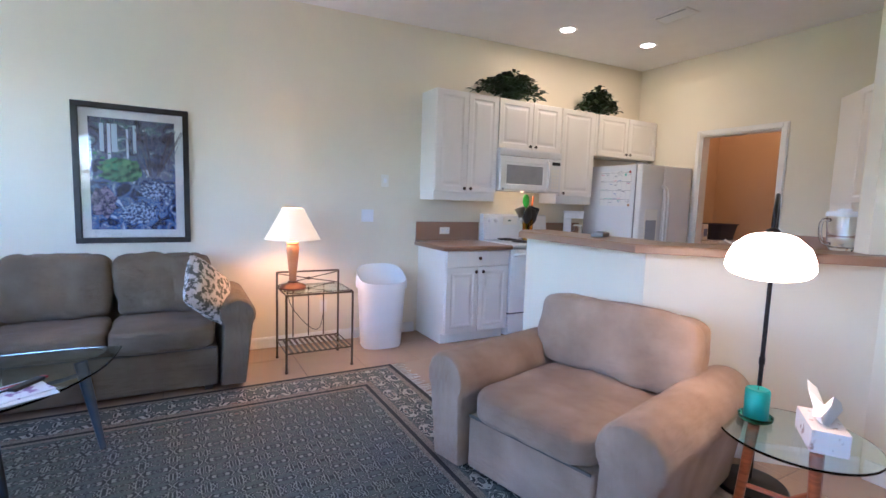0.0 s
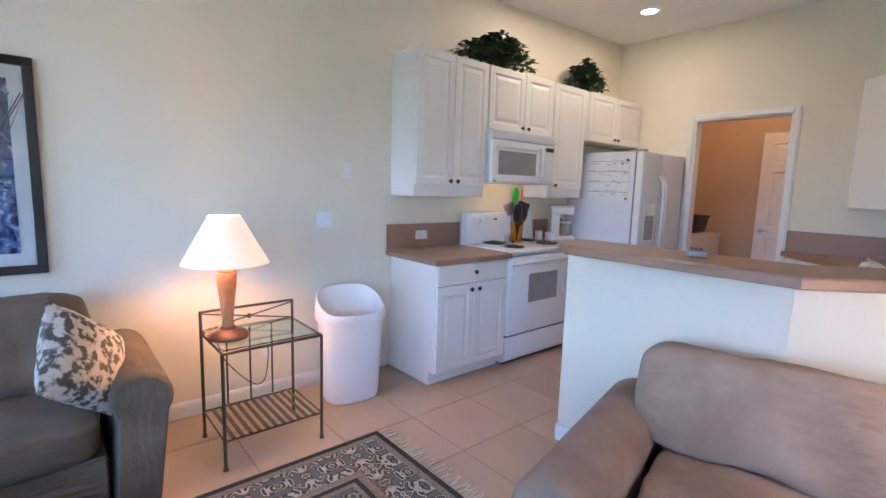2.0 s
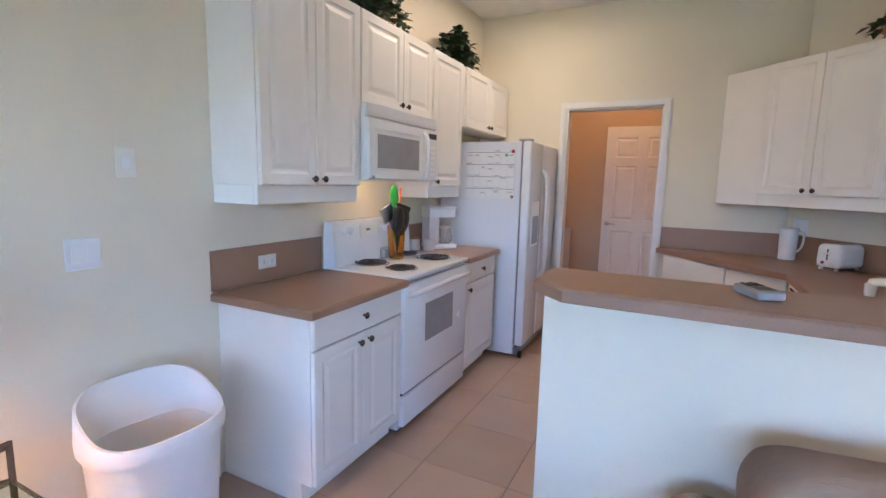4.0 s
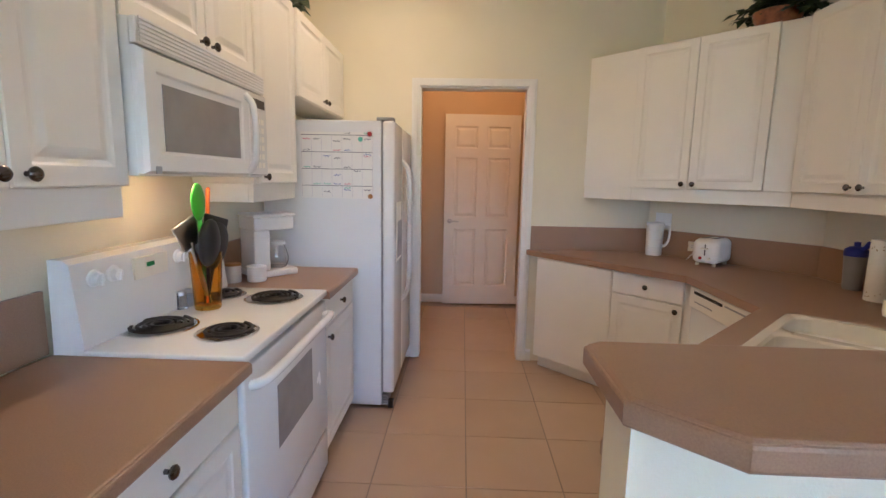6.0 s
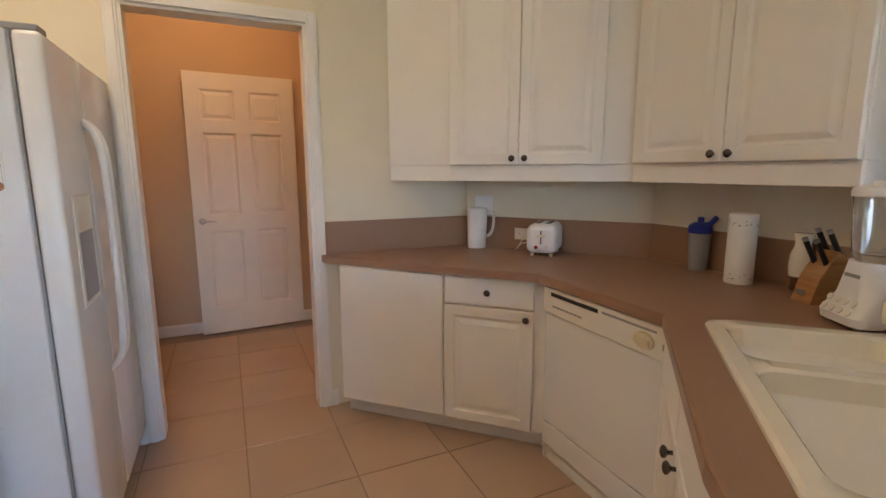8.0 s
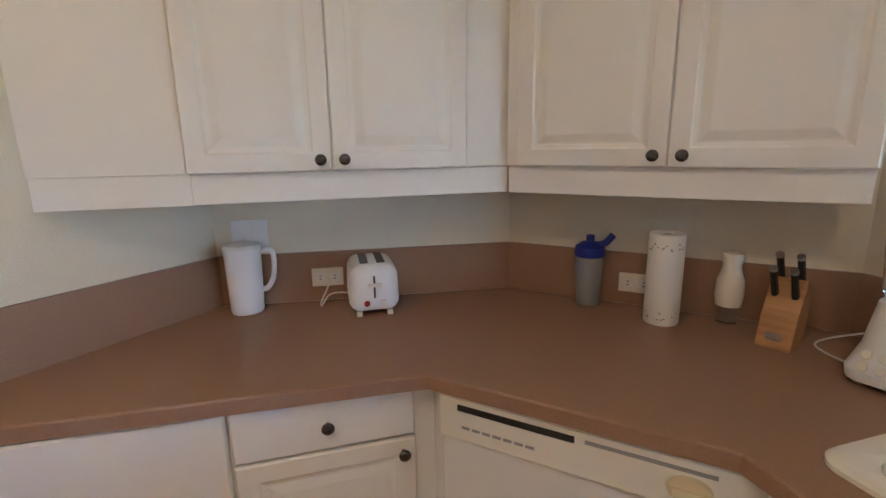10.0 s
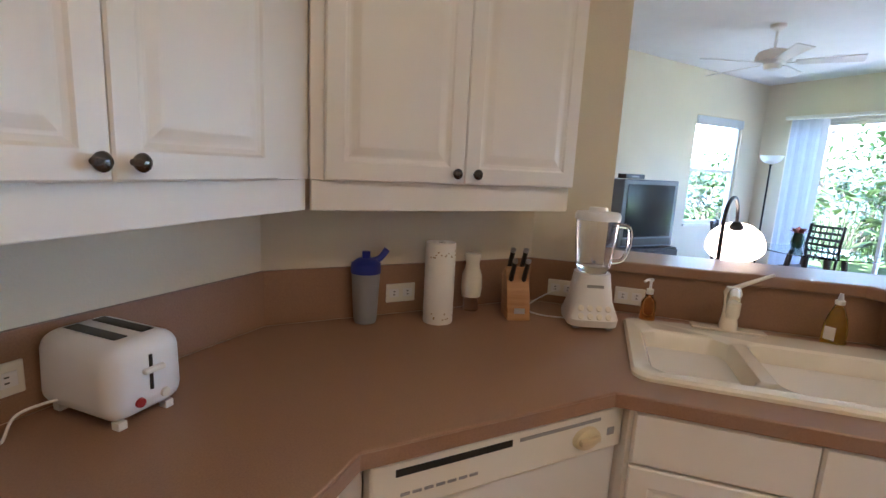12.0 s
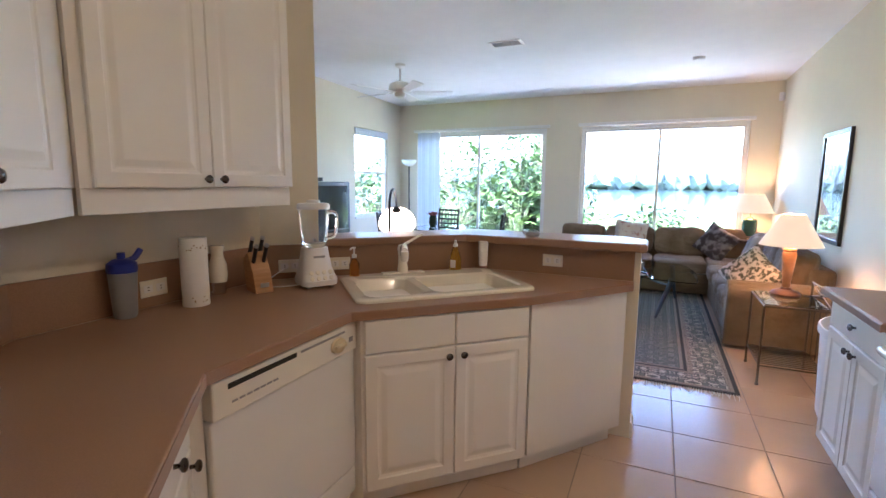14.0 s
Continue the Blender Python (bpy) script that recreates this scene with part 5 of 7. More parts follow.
# ---- laundry room ----
t = thing("door_1", pose(6.455, 3.318, 0.01, 0, 0, -86), "white six-panel interior door standing open", "door")
t["kind"] = "structure"
DW, DH, th = 0.84, 2.15, 0.035
st = 0.11
rails = [(0.0, 0.22), (0.88, 1.01), (1.68, 1.78), (2.02, DH)]
bm = boxes((0, st, 0, th, 0, DH), (DW - st, DW, 0, th, 0, DH), (DW / 2 - 0.055, DW / 2 + 0.055, 0, th, 0.22, 2.02), *[(st, DW - st, 0.0005, th - 0.0005, a, b) for a, b in rails])
part("leaf", bm, TRIM, t)
for a, b in ((st, DW / 2 - 0.055), (DW / 2 + 0.055, DW - st)):
    for c_, d in ((0.22, 0.88), (1.01, 1.68), (1.78, 2.02)):
        part("panel", rings_panel(bmesh.new(), a, b, c_, d, [(0.0, 0.004), (0.014, 0.013), (0.020, 0.013), (0.045, 0.005)], 0.030), TRIM, t)
bm = bmesh.new()
lathe(bm, [(0, 0), (0.028, 0), (0.026, 0.008), (0.010, 0.012), (0.010, 0.045), (0, 0.046)], 18)
bmesh.ops.rotate(bm, verts=bm.verts, cent=(0, 0, 0), matrix=Matrix.Rotation(radians(90), 3, "X"))
bmesh.ops.translate(bm, verts=bm.verts, vec=(0.065, -0.0005, 0.965))
tube(bm, curved([(0.065, -0.042, 0.965), (0.11, -0.046, 0.967), (0.165, -0.042, 0.962)]), 0.009, 8, 0.006)
part("door_handle", bm, STEEL, t, "satin lever handle", True)
for x, lab in ((5.02, "white top-loading washing machine"), (5.73, "white clothes dryer beside the washing machine")):
    t = thing("washing_machine" if x < 5.5 else "clothes_dryer", pose(x, 4.30, 0), lab, "laundry machine")
    part("cabinet", boxes((0, 0.68, -0.62, -0.002, 0.02, 0.905), bevel=0.008), APPL, t)
    part("lid", boxes((0.06, 0.62, -0.58, -0.16, 0.9055, 0.915), bevel=0.003), APPL, t)
    part("console", boxes((0.0, 0.68, -0.12, -0.004, 0.9055, 1.06), bevel=0.012), APPL, t)
    part("plinth", boxes((0.02, 0.66, -0.59, -0.02, 0, 0.0195)), GREY, t)
t = thing("laundry_basket", pose(6.06, 3.93, 0.9155), "dark blue plastic tub on the dryer", "basket")
bm = bmesh.new()
loft(bm, [ring(-0.19, 0.19, -0.13, 0.13, 0.0, 0.05), ring(-0.23, 0.23, -0.16, 0.16, 0.20, 0.06), ring(-0.245, 0.245, -0.175, 0.175, 0.20, 0.06), ring(-0.245, 0.245, -0.175, 0.175, 0.215, 0.06), ring(-0.22, 0.22, -0.15, 0.15, 0.215, 0.06), ring(-0.185, 0.185, -0.125, 0.125, 0.012, 0.05)])
part("tub", bm, mat("navy_plastic", (0.025, 0.03, 0.07), 0.4), t, smooth=True)

t = thing("detergent_carton", pose(5.62, 3.88, 0.9155, 0, 0, 12), "small white detergent carton standing on the washing machine", "carton")
part("carton", boxes((-0.08, 0.08, -0.05, 0.05, 0, 0.21), bevel=0.003), PAPER, t)
part("label", boxes((-0.06, 0.06, -0.0522, -0.0503, 0.05, 0.15)), INKB, t)

# ---- living room ----
def puff(sx, sy, sz, power=5.0, wrinkle=0.006, at=(0, 0, 0), turn=None, cuts=19, seed=0.0):
    """A stuffed cushion: a rounded box with slight dents."""
    bm = bmesh.new()
    bmesh.ops.create_cube(bm, size=2.0)
    bmesh.ops.subdivide_edges(bm, edges=list(bm.edges), cuts=cuts, use_grid_fill=True)
    for v in bm.verts:
        x, y, z = v.co
        s = (abs(x) ** power + abs(y) ** power + abs(z) ** power) ** (-1 / power)
        p_ = Vector((x * s * sx / 2, y * s * sy / 2, z * s * sz / 2))
        n = noise.noise(p_ * 4.0 + Vector((seed, seed * 1.7, 3.1))) + 0.5 * noise.noise(p_ * 9.0 + Vector((seed, 0, 0))) - 0.8 * max(0.0, 0.22 - abs(noise.noise(Vector((p_.x * 5, p_.y * 5, p_.z * 2.2)) + Vector((seed, 7, 0))))) / 0.22
        p_ += p_.normalized() * n * wrinkle
        v.co = p_
    if turn is not None:
        bmesh.ops.transform(bm, matrix=turn, verts=bm.verts)
    bmesh.ops.translate(bm, verts=bm.verts, vec=at)
    return bm


def fabric(name, a, b, sheen=0.3):
    m = two_tone(name, a, b, 3.5, 0.35, 0.7, 0.9, bump=0.0)
    nt = m.node_tree
    p_ = nt.nodes["Principled BSDF"]
    p_.inputs["Sheen Weight"].default_value = sheen
    p_.inputs["Sheen Roughness"].default_value = 0.4
    n = nt.nodes.new("ShaderNodeTexNoise")
    n.inputs["Scale"].default_value, n.inputs["Detail"].default_value = 450.0, 2.0
    n2 = nt.nodes.new("ShaderNodeTexNoise")
    n2.inputs["Scale"].default_value, n2.inputs["Detail"].default_value = 9.0, 3.0
    ad = nt.nodes.new("ShaderNodeMath")
    ad.operation = "MULTIPLY_ADD"
    ad.inputs[1].default_value = 0.15
    nt.links.new(n.outputs["Fac"], ad.inputs[0])
    nt.links.new(n2.outputs["Fac"], ad.inputs[2])
    bp = nt.nodes.new("ShaderNodeBump")
    bp.inputs["Strength"].default_value, bp.inputs["Distance"].default_value = 0.75, 0.022
    nt.links.new(ad.outputs["Value"], bp.inputs["Height"])
    nt.links.new(bp.outputs["Normal"], p_.inputs["Normal"])
    return m


OLIVE = fabric("olive_taupe_upholstery", (0.140, 0.094, 0.051), (0.225, 0.160, 0.092), 0.08)
TAUPE = fabric("taupe_microfiber", (0.275, 0.173, 0.106), (0.455, 0.308, 0.202), 0.12)
PIPING = mat("upholstery_piping", (0.10, 0.085, 0.065), 0.9)
DARKLEG = mat("dark_wood_foot", (0.03, 0.02, 0.015), 0.5)


def rolled_arm(x0, x1, y0, y1, top, out, low=0.04):
    """A rolled sofa arm along y; out: -1 or 1, the side to which the roll leans."""
    r = (x1 - x0) * 0.70
    cx = (x0 + x1) / 2 + out * 0.035
    prof = [(x0, low), (x1, low)]
    a0 = -35
    pts = []
    for k in range(15):
        a = radians(a0 + (250) * k / 14)
        pts.append((cx + r * math.cos(a), top - r + r * math.sin(a)))
    prof = [(x1, low)] + pts + [(x0, low)]
    bm = bmesh.new()
    n = len(prof)
    rows = []
    for y, s in ((y0, 0.88), (y0 + 0.012, 0.97), (y0 + 0.03, 1.0), ((y0 + y1) / 2, 1.0), (y1 - 0.03, 1.0), (y1, 0.94)):
        mx, mz = (x0 + x1) / 2, top - r
        rows.append([bm.verts.new((mx + (x - mx) * s, y, z if z <= low + 0.001 else mz + (z - mz) * s)) for x, z in prof])
    for A, B in zip(rows, rows[1:]):
        for k in range(n):
            j = (k + 1) % n
            bm.faces.new((A[k], A[j], B[j], B[k]))
    bm.faces.new(rows[0]), bm.faces.new(rows[-1])
    return bm


def couch(name, m, w, d, seats, arms, fab, label, back_h=0.84, seat_h=0.46, arm_h=0.62, arm_w=0.20, category="sofa", back_extra=0.0):
    """Front faces local -y at y=0; x from 0 to w; arms: which ends have one."""
    t = thing(name, m, label, category)
    a, b = (arm_w if arms[0] else 0.02), (w - arm_w if arms[1] else w - 0.02)
    part("base", boxes((a - 0.01, b + 0.01, 0.03, d - 0.02, 0.035, 0.30), bevel=0.02, seg=3), fab, t)
    part("welt", boxes((a, b, 0.022, 0.032, 0.292, 0.306), bevel=0.004), PIPING, t)
    part("back_frame", boxes((a - 0.02, b + 0.02, d - 0.20, d, 0.05, back_h - 0.10), bevel=0.05, seg=4), fab, t, smooth=True)
    n = (b - a) / seats
    for k in range(seats):
        x = a + n * (k + 0.5)
        s = part("seat_cushion", puff(n - 0.006, d - 0.20, seat_h - 0.285, 6, 0.011, (x, (d - 0.20) / 2 - 0.015, (seat_h + 0.30) / 2), seed=k * 3.3 + w), fab, t, smooth=True)
        part("back_cushion", puff(n - 0.004 + back_extra, 0.23, back_h - seat_h + 0.06, 6.0, 0.020, (x, d - 0.25, (back_h + seat_h) / 2 + 0.015), Matrix.Rotation(radians(-11), 4, "X"), seed=k * 5.1 + w), fab, t, smooth=True)
    for side, on in enumerate(arms):
        if on:
            x0, x1 = ((0.02, arm_w - 0.02) if side == 0 else (w - arm_w + 0.02, w - 0.02))
            part("arm", rolled_arm(x0, x1, -0.01, d - 0.04, arm_h, -1 if side == 0 else 1), fab, t, smooth=True)
    for x in (a + 0.05, b - 0.05):
        for y in (0.08, d - 0.08):
            part("foot", boxes((x - 0.025, x + 0.025, y - 0.025, y + 0.025, 0, 0.0345), bevel=0.003), DARKLEG, t)
    return t


couch("sofa", pose(-2.02, 3.50, 0), 2.04, 0.80, 3, (0, 1), OLIVE, "olive-taupe upholstered sofa with rolled arm against the wall")
couch("sofa", pose(-2.06, 4.20, 0, 0, 0, 90) @ pose(-2.85, 0, 0), 2.85, 0.92, 4, (1, 0), OLIVE, "olive-taupe sofa section in front of the sliding door", back_h=0.80)
# wide armchair, turned a little
t = couch("armchair", pose(0.74, 2.17, 0, 0, 0, -90 + 13), 1.11, 1.02, 1, (1, 1), TAUPE, "wide taupe microfiber armchair with rolled arms", 0.775, 0.44, 0.575, 0.23, "armchair", 0.24)

# throw pillows
FLORAL = two_tone("floral_fabric", (0.56, 0.48, 0.40), (0.09, 0.085, 0.06), 30, 0.47, 0.56, 0.9)
FLORAL2 = two_tone("pale_floral_fabric", (0.60, 0.54, 0.44), (0.30, 0.12, 0.08), 14, 0.55, 0.70, 0.9)
PLAID = two_tone("plaid_fabric", (0.10, 0.06, 0.04), (0.28, 0.20, 0.13), 9, 0.4, 0.6, 0.9, stretch=(1, 1, 0.1))
STRIPE = two_tone("dark_stripe_fabric", (0.05, 0.035, 0.035), (0.22, 0.19, 0.17), 12, 0.45, 0.6, 0.9, stretch=(1, 0.15, 1))


def pillow(m, s, material, label, knotted=False):
    bm = bmesh.new()
    N_ = 14
    for sg in (-1, 1):
        g = [[None] * (N_ + 1) for _ in range(N_ + 1)]
        for i in range(N_ + 1):
            for j in range(N_ + 1):
                u, v = 2 * i / N_ - 1, 2 * j / N_ - 1
                h_ = 0.075 * ((1 - u ** 4) * (1 - v ** 4)) ** 0.6
                pinch = 1 - 0.07 * (1 - abs(u * v)) * max(abs(u), abs(v)) ** 6
                g[i][j] = bm.verts.new((u * s / 2 * pinch, sg * h_ + 0.006 * noise.noise(Vector((u * 3, v * 3, sg))), v * s / 2 * pinch))
        for i in range(N_):
            for j in range(N_):
                bm.faces.new((g[i][j], g[i + 1][j], g[i + 1][j + 1], g[i][j + 1]))
    bmesh.ops.remove_doubles(bm, verts=bm.verts, dist=0.004)
    ob = link("throw_pillow", bm, material, smooth=True)
    ob.matrix_world = m
    return tagged(ob, label, "pillow", "throw pillows")


pillow(pose(-0.22, 3.68, 0.655, -30, 38, 38), 0.40, FLORAL, "cream and brown floral throw pillow on the sofa")
pillow(pose(-1.62, 3.92, 0.68, -18, 0, 8), 0.42, PLAID, "brown plaid throw pillow on the sofa")
pillow(pose(-2.62, 2.55, 0.69, -18, 5, 90), 0.46, FLORAL2, "pale floral throw pillow on the sofa section")
pillow(pose(-2.45, 3.62, 0.68, -20, 30, 60), 0.42, STRIPE, "dark striped throw pillow in the sofa corner")


# rug
def rug_mat(name, cell, scale, vine, ground, leaf, bloom, line):
    """Woven ornament: mirrored repeats of scrolling vines and blooms on a dark ground."""
    m = mat(name, (0.1, 0.1, 0.1), 0.95)
    nt = m.node_tree
    p_ = nt.nodes["Principled BSDF"]
    co = nt.nodes["Texture Coordinate"]

    def math_node(kind, a, b=0.0, c=0.0):
        nd = nt.nodes.new("ShaderNodeMath")
        nd.operation = kind
        for k, v in enumerate((a, b, c)):
            if isinstance(v, (int, float)):
                nd.inputs[k].default_value = v
            else:
                nt.links.new(v, nd.inputs[k])
        return nd.outputs["Value"]

    def blend(fac, a, b):
        nd = nt.nodes.new("ShaderNodeMix")
        nd.data_type = "RGBA"
        nt.links.new(fac, nd.inputs["Factor"])
        for key, v in (("A", a), ("B", b)):
            sk = [q for q in nd.inputs if q.name == key and q.type == "RGBA"][0]
            if isinstance(v, tuple):
                sk.default_value = (*v, 1)
            else:
                nt.links.new(v, sk)
        return [q for q in nd.outputs if q.type == "RGBA"][0]

    sp = nt.nodes.new("ShaderNodeSeparateXYZ")
    nt.links.new(co.outputs["Object"], sp.inputs["Vector"])
    cb = nt.nodes.new("ShaderNodeCombineXYZ")
    for k, q in enumerate(("X", "Y")):
        nt.links.new(math_node("PINGPONG", math_node("ADD", sp.outputs[q], 10.0), cell[k]), cb.inputs[q])
    # a slow drift keeps the repeats from being identical
    big = nt.nodes.new("ShaderNodeVectorMath")
    big.operation = "MULTIPLY_ADD"
    big.inputs[1].default_value = (0.02, 0.02, 0.02)
    nt.links.new(co.outputs["Object"], big.inputs[0])
    nt.links.new(cb.outputs["Vector"], big.inputs[2])
    curl = nt.nodes.new("ShaderNodeTexNoise")
    curl.inputs["Scale"].default_value, curl.inputs["Detail"].default_value, curl.inputs["Distortion"].default_value = scale, 1.0, 0.9
    nt.links.new(big.outputs["Vector"], curl.inputs["Vector"])
    wave = math_node("PINGPONG", math_node("MULTIPLY", curl.outputs["Fac"], 5.0), 0.5)
    vo = nt.nodes.new("ShaderNodeTexVoronoi")
    vo.inputs["Scale"].default_value, vo.inputs["Randomness"].default_value = scale * 1.5, 0.7
    nt.links.new(big.outputs["Vector"], vo.inputs["Vector"])
    dist = vo.outputs["Distance"]
    col = blend(math_node("GREATER_THAN", wave, 0.30), ground, leaf)
    col = blend(math_node("LESS_THAN", wave, vine), col, line)
    col = blend(math_node("LESS_THAN", dist, 0.30), col, line)
    col = blend(math_node("LESS_THAN", dist, 0.24), col, bloom)
    col = blend(math_node("LESS_THAN", dist, 0.09), col, TN)
    pile = nt.nodes.new("ShaderNodeTexNoise")
    pile.inputs["Scale"].default_value = 260.0
    nt.links.new(co.outputs["Object"], pile.inputs["Vector"])
    mr = nt.nodes.new("ShaderNodeMapRange")
    mr.inputs["To Min"].default_value, mr.inputs["To Max"].default_value = 0.5, 1.5
    nt.links.new(pile.outputs["Fac"], mr.inputs["Value"])
    sc = nt.nodes.new("ShaderNodeVectorMath")
    sc.operation = "SCALE"
    nt.links.new(col, sc.inputs[0])
    nt.links.new(mr.outputs["Result"], sc.inputs["Scale"])
    nt.links.new(sc.outputs["Vector"], p_.inputs["Base Color"])
    bp = nt.nodes.new("ShaderNodeBump")
    bp.inputs["Strength"].default_value, bp.inputs["Distance"].default_value = 0.6, 0.004
    nt.links.new(pile.outputs["Fac"], bp.inputs["Height"])
    nt.links.new(bp.outputs["Normal"], p_.inputs["Normal"])
    return m


DK, GG, CR, TN, RD = (0.036, 0.039, 0.038), (0.105, 0.115, 0.104), (0.42, 0.385, 0.32), (0.24, 0.20, 0.155), (0.17, 0.095, 0.08)
R_FIELD = rug_mat("rug_field", (0.065, 0.080), 15, 0.10, DK, (0.100, 0.114, 0.100), RD, (0.25, 0.25, 0.215))
R_BORDER = rug_mat("rug_border", (0.135, 0.135), 11, 0.12, DK, GG, RD, CR)
R_STRIPE = rug_mat("rug_stripe", (0.03, 0.03), 40, 0.20, DK, TN, TN, TN)
R_EDGE = mat("rug_edge", (0.022, 0.022, 0.022), 0.95, vary=0.3, scale=90)
t = thing("area_rug", pose(-0.635, 2.275, 0.0008), "dark green-grey oriental rug with floral border and fringe", "rug")
HX, HY = 1.70, 1.22


def frame_ring(o, i, z=0.010):
    bm = bmesh.new()
    for x0, x1, y0, y1 in ((-HX + o, HX - o, -HY + o, -HY + i), (-HX + o, HX - o, HY - i, HY - o), (-HX + o, -HX + i, -HY + i, HY - i), (HX - i, HX - o, -HY + i, HY - i)):
        box(bm, x0, x1, y0, y1, 0, z)
    return bm


part("edge", frame_ring(0.0, 0.03), R_EDGE, t)
part("stripe", frame_ring(0.03, 0.065), R_STRIPE, t)
part("border", frame_ring(0.065, 0.27), R_BORDER, t)
part("stripe", frame_ring(0.27, 0.31), R_STRIPE, t)
part("inner_edge", frame_ring(0.31, 0.335), R_EDGE, t)
part("stripe", frame_ring(0.335, 0.36), R_STRIPE, t)
part("field", boxes((-HX + 0.36, HX - 0.36, -HY + 0.36, HY - 0.36, 0, 0.010)), R_FIELD, t)
bm = bmesh.new()
for sg in (-1, 1):
    for k in range(150):
        y = -HY + 2 * HY * (k + 0.5) / 150
        x = sg * HX
        L = rng.uniform(0.06, 0.11)
        b_ = rng.uniform(-0.03, 0.03)
        tube(bm, [(x, y, 0.005), (x + sg * L * 0.5, y + b_ * 0.4, 0.004), (x + sg * L, y + b_, 0.003)], 0.0032, 5, 0.002)
part("fringe", bm, mat("cream_fringe", (0.62, 0.56, 0.45), 0.95), t, "cream knotted fringe", kind="stuff")

# glass coffee table
TGLASS = glass("table_glass", (0.80, 0.95, 0.90))
BLUEM = mat("blue_grey_metal", (0.055, 0.075, 0.10), 0.35, metal=0.5)
t = thing("coffee_table", pose(-1.38, 2.88, 0.0112), "oval glass coffee table on dark metal legs", "coffee table")
poly = []
for p_ in curved([(0.70, 0.42, 0), (0.64, 0.02, 0), (0.42, -0.32, 0), (0.0, -0.46, 0), (-0.45, -0.38, 0), (-0.70, 0.0, 0), (-0.55, 0.33, 0), (0.0, 0.45, 0), (0.55, 0.45, 0)], 6):
    poly.append((p_.x, p_.y))
g_ = part("tabletop", prism(bmesh.new(), poly, 0.415, 0.427, 0.003), TGLASS, t, "clear glass top with green edge")
g_.visible_shadow = False
for x, y, lx, ly in ((0.54, 0.20, 0.64, 0.06), (0.28, -0.22, 0.34, -0.26), (-0.50, -0.12, -0.58, -0.16), (-0.40, 0.22, -0.45, 0.28)):
    part("leg", tube(bmesh.new(), [(x, y, 0.4145), ((x + lx) / 2, (y + ly) / 2, 0.21), (lx, ly, 0.0)], 0.030, 12, 0.014), BLUEM, t, "tapered dark metal leg", True)
part("stretcher", tube(bmesh.new(), curved([(0.56, 0.17, 0.36), (0.0, 0.0, 0.30), (-0.52, -0.12, 0.36)]), 0.010, 8), BLUEM, t)
MAG = two_tone("magazine_cover", (0.72, 0.72, 0.74), (0.25, 0.12, 0.30), 18, 0.55, 0.62, 0.3)
for k, (x, y, a_, z_) in enumerate(((-1.02, 2.66, 28, 0.0), (-1.04, 2.68, 36, 0.006))):
    mg = thing("magazine", pose(x, y, 0.4388 + z_, 0, 0, a_), "glossy magazine lying on the glass coffee table", "magazine", "magazines")
    part("cover", boxes((-0.145, 0.145, -0.10, 0.10, 0.0, 0.0052), bevel=0.001, seg=1), MAG if k else PAPER, mg)
    part("title_band", boxes((-0.13, 0.13, 0.06, 0.085, 0.0053, 0.006)), REDP if k else INKB, mg)
t = thing("pen", pose(-1.05, 2.70, 0.4505, 0, 0, 40), "dark pen lying on the magazines", "pen")
part("barrel", tube(bmesh.new(), [(-0.07, 0, 0.005), (0.06, 0, 0.005), (0.072, 0, 0.005)], 0.0045, 8), BLACK, t)
t = thing("remote_control", pose(-0.98, 2.76, 0.4505, 0, 0, 60), "black remote control with a red end", "remote control")
part("body", boxes((-0.075, 0.075, -0.02, 0.02, 0, 0.014), bevel=0.004), BLACK, t)
part("tip", boxes((0.0755, 0.095, -0.015, 0.015, 0.001, 0.012), bevel=0.003), REDP, t)

# wrought-iron side table
IRON = mat("bronzed_iron", (0.11, 0.085, 0.06), 0.45, metal=0.7)
t = thing("side_table", pose(0.29, 3.63, 0), "bronzed iron side table with glass top and slatted shelf", "side table")
TW, TD, TT = 0.50, 0.388, 0.590
for x in (0, TW):
    part("leg", tube(bmesh.new(), [(x, 0, 0.02), (x, 0, TT)], 0.0085, 8), IRON, t)
    part("leg", tube(bmesh.new(), [(x, TD, 0.02), (x, TD, 0.710)], 0.0085, 8), IRON, t)
    for y in (0, TD):
        bm = bmesh.new()
        lathe(bm, [(0, 0), (0.011, 0.002), (0.013, 0.010), (0.009, 0.02), (0, 0.024)], 12, (x, y, 0))
        part("foot", bm, IRON, t, smooth=True)
bm = bmesh.new()
tube(bm, [(0, 0, TT), (TW, 0, TT), (TW, TD, TT), (0, TD, TT)], 0.0085, 8, closed_loop=True)
part("top_frame", bm, IRON, t)
g_ = part("glass_top", boxes((0.006, TW - 0.006, 0.006, TD - 0.006, TT + 0.009, TT + 0.015), bevel=0.001), TGLASS, t, "clear glass inset top")
g_.visible_shadow = False
part("back_rail", tube(bmesh.new(), [(0, TD, 0.705), (TW, TD, 0.705)], 0.0075, 8), IRON, t)
for a, b in (((0, TD, 0.695), (TW, TD, TT + 0.01)), ((0, TD, TT + 0.01), (TW, TD, 0.695))):
    part("cross_bar", tube(bmesh.new(), [a, b], 0.0045, 6), IRON, t)
bm = bmesh.new()
bmesh.ops.create_uvsphere(bm, u_segments=10, v_segments=8, radius=0.014)
bmesh.ops.translate(bm, verts=bm.verts, vec=(TW / 2, TD, (0.705 + TT) / 2))
part("boss", bm, IRON, t, smooth=True)
for k in range(1, 4):
    part("back_bar", tube(bmesh.new(), [(TW * k / 4, TD, 0.16), (TW * k / 4, TD, TT)], 0.005, 6), IRON, t)
bm = bmesh.new()
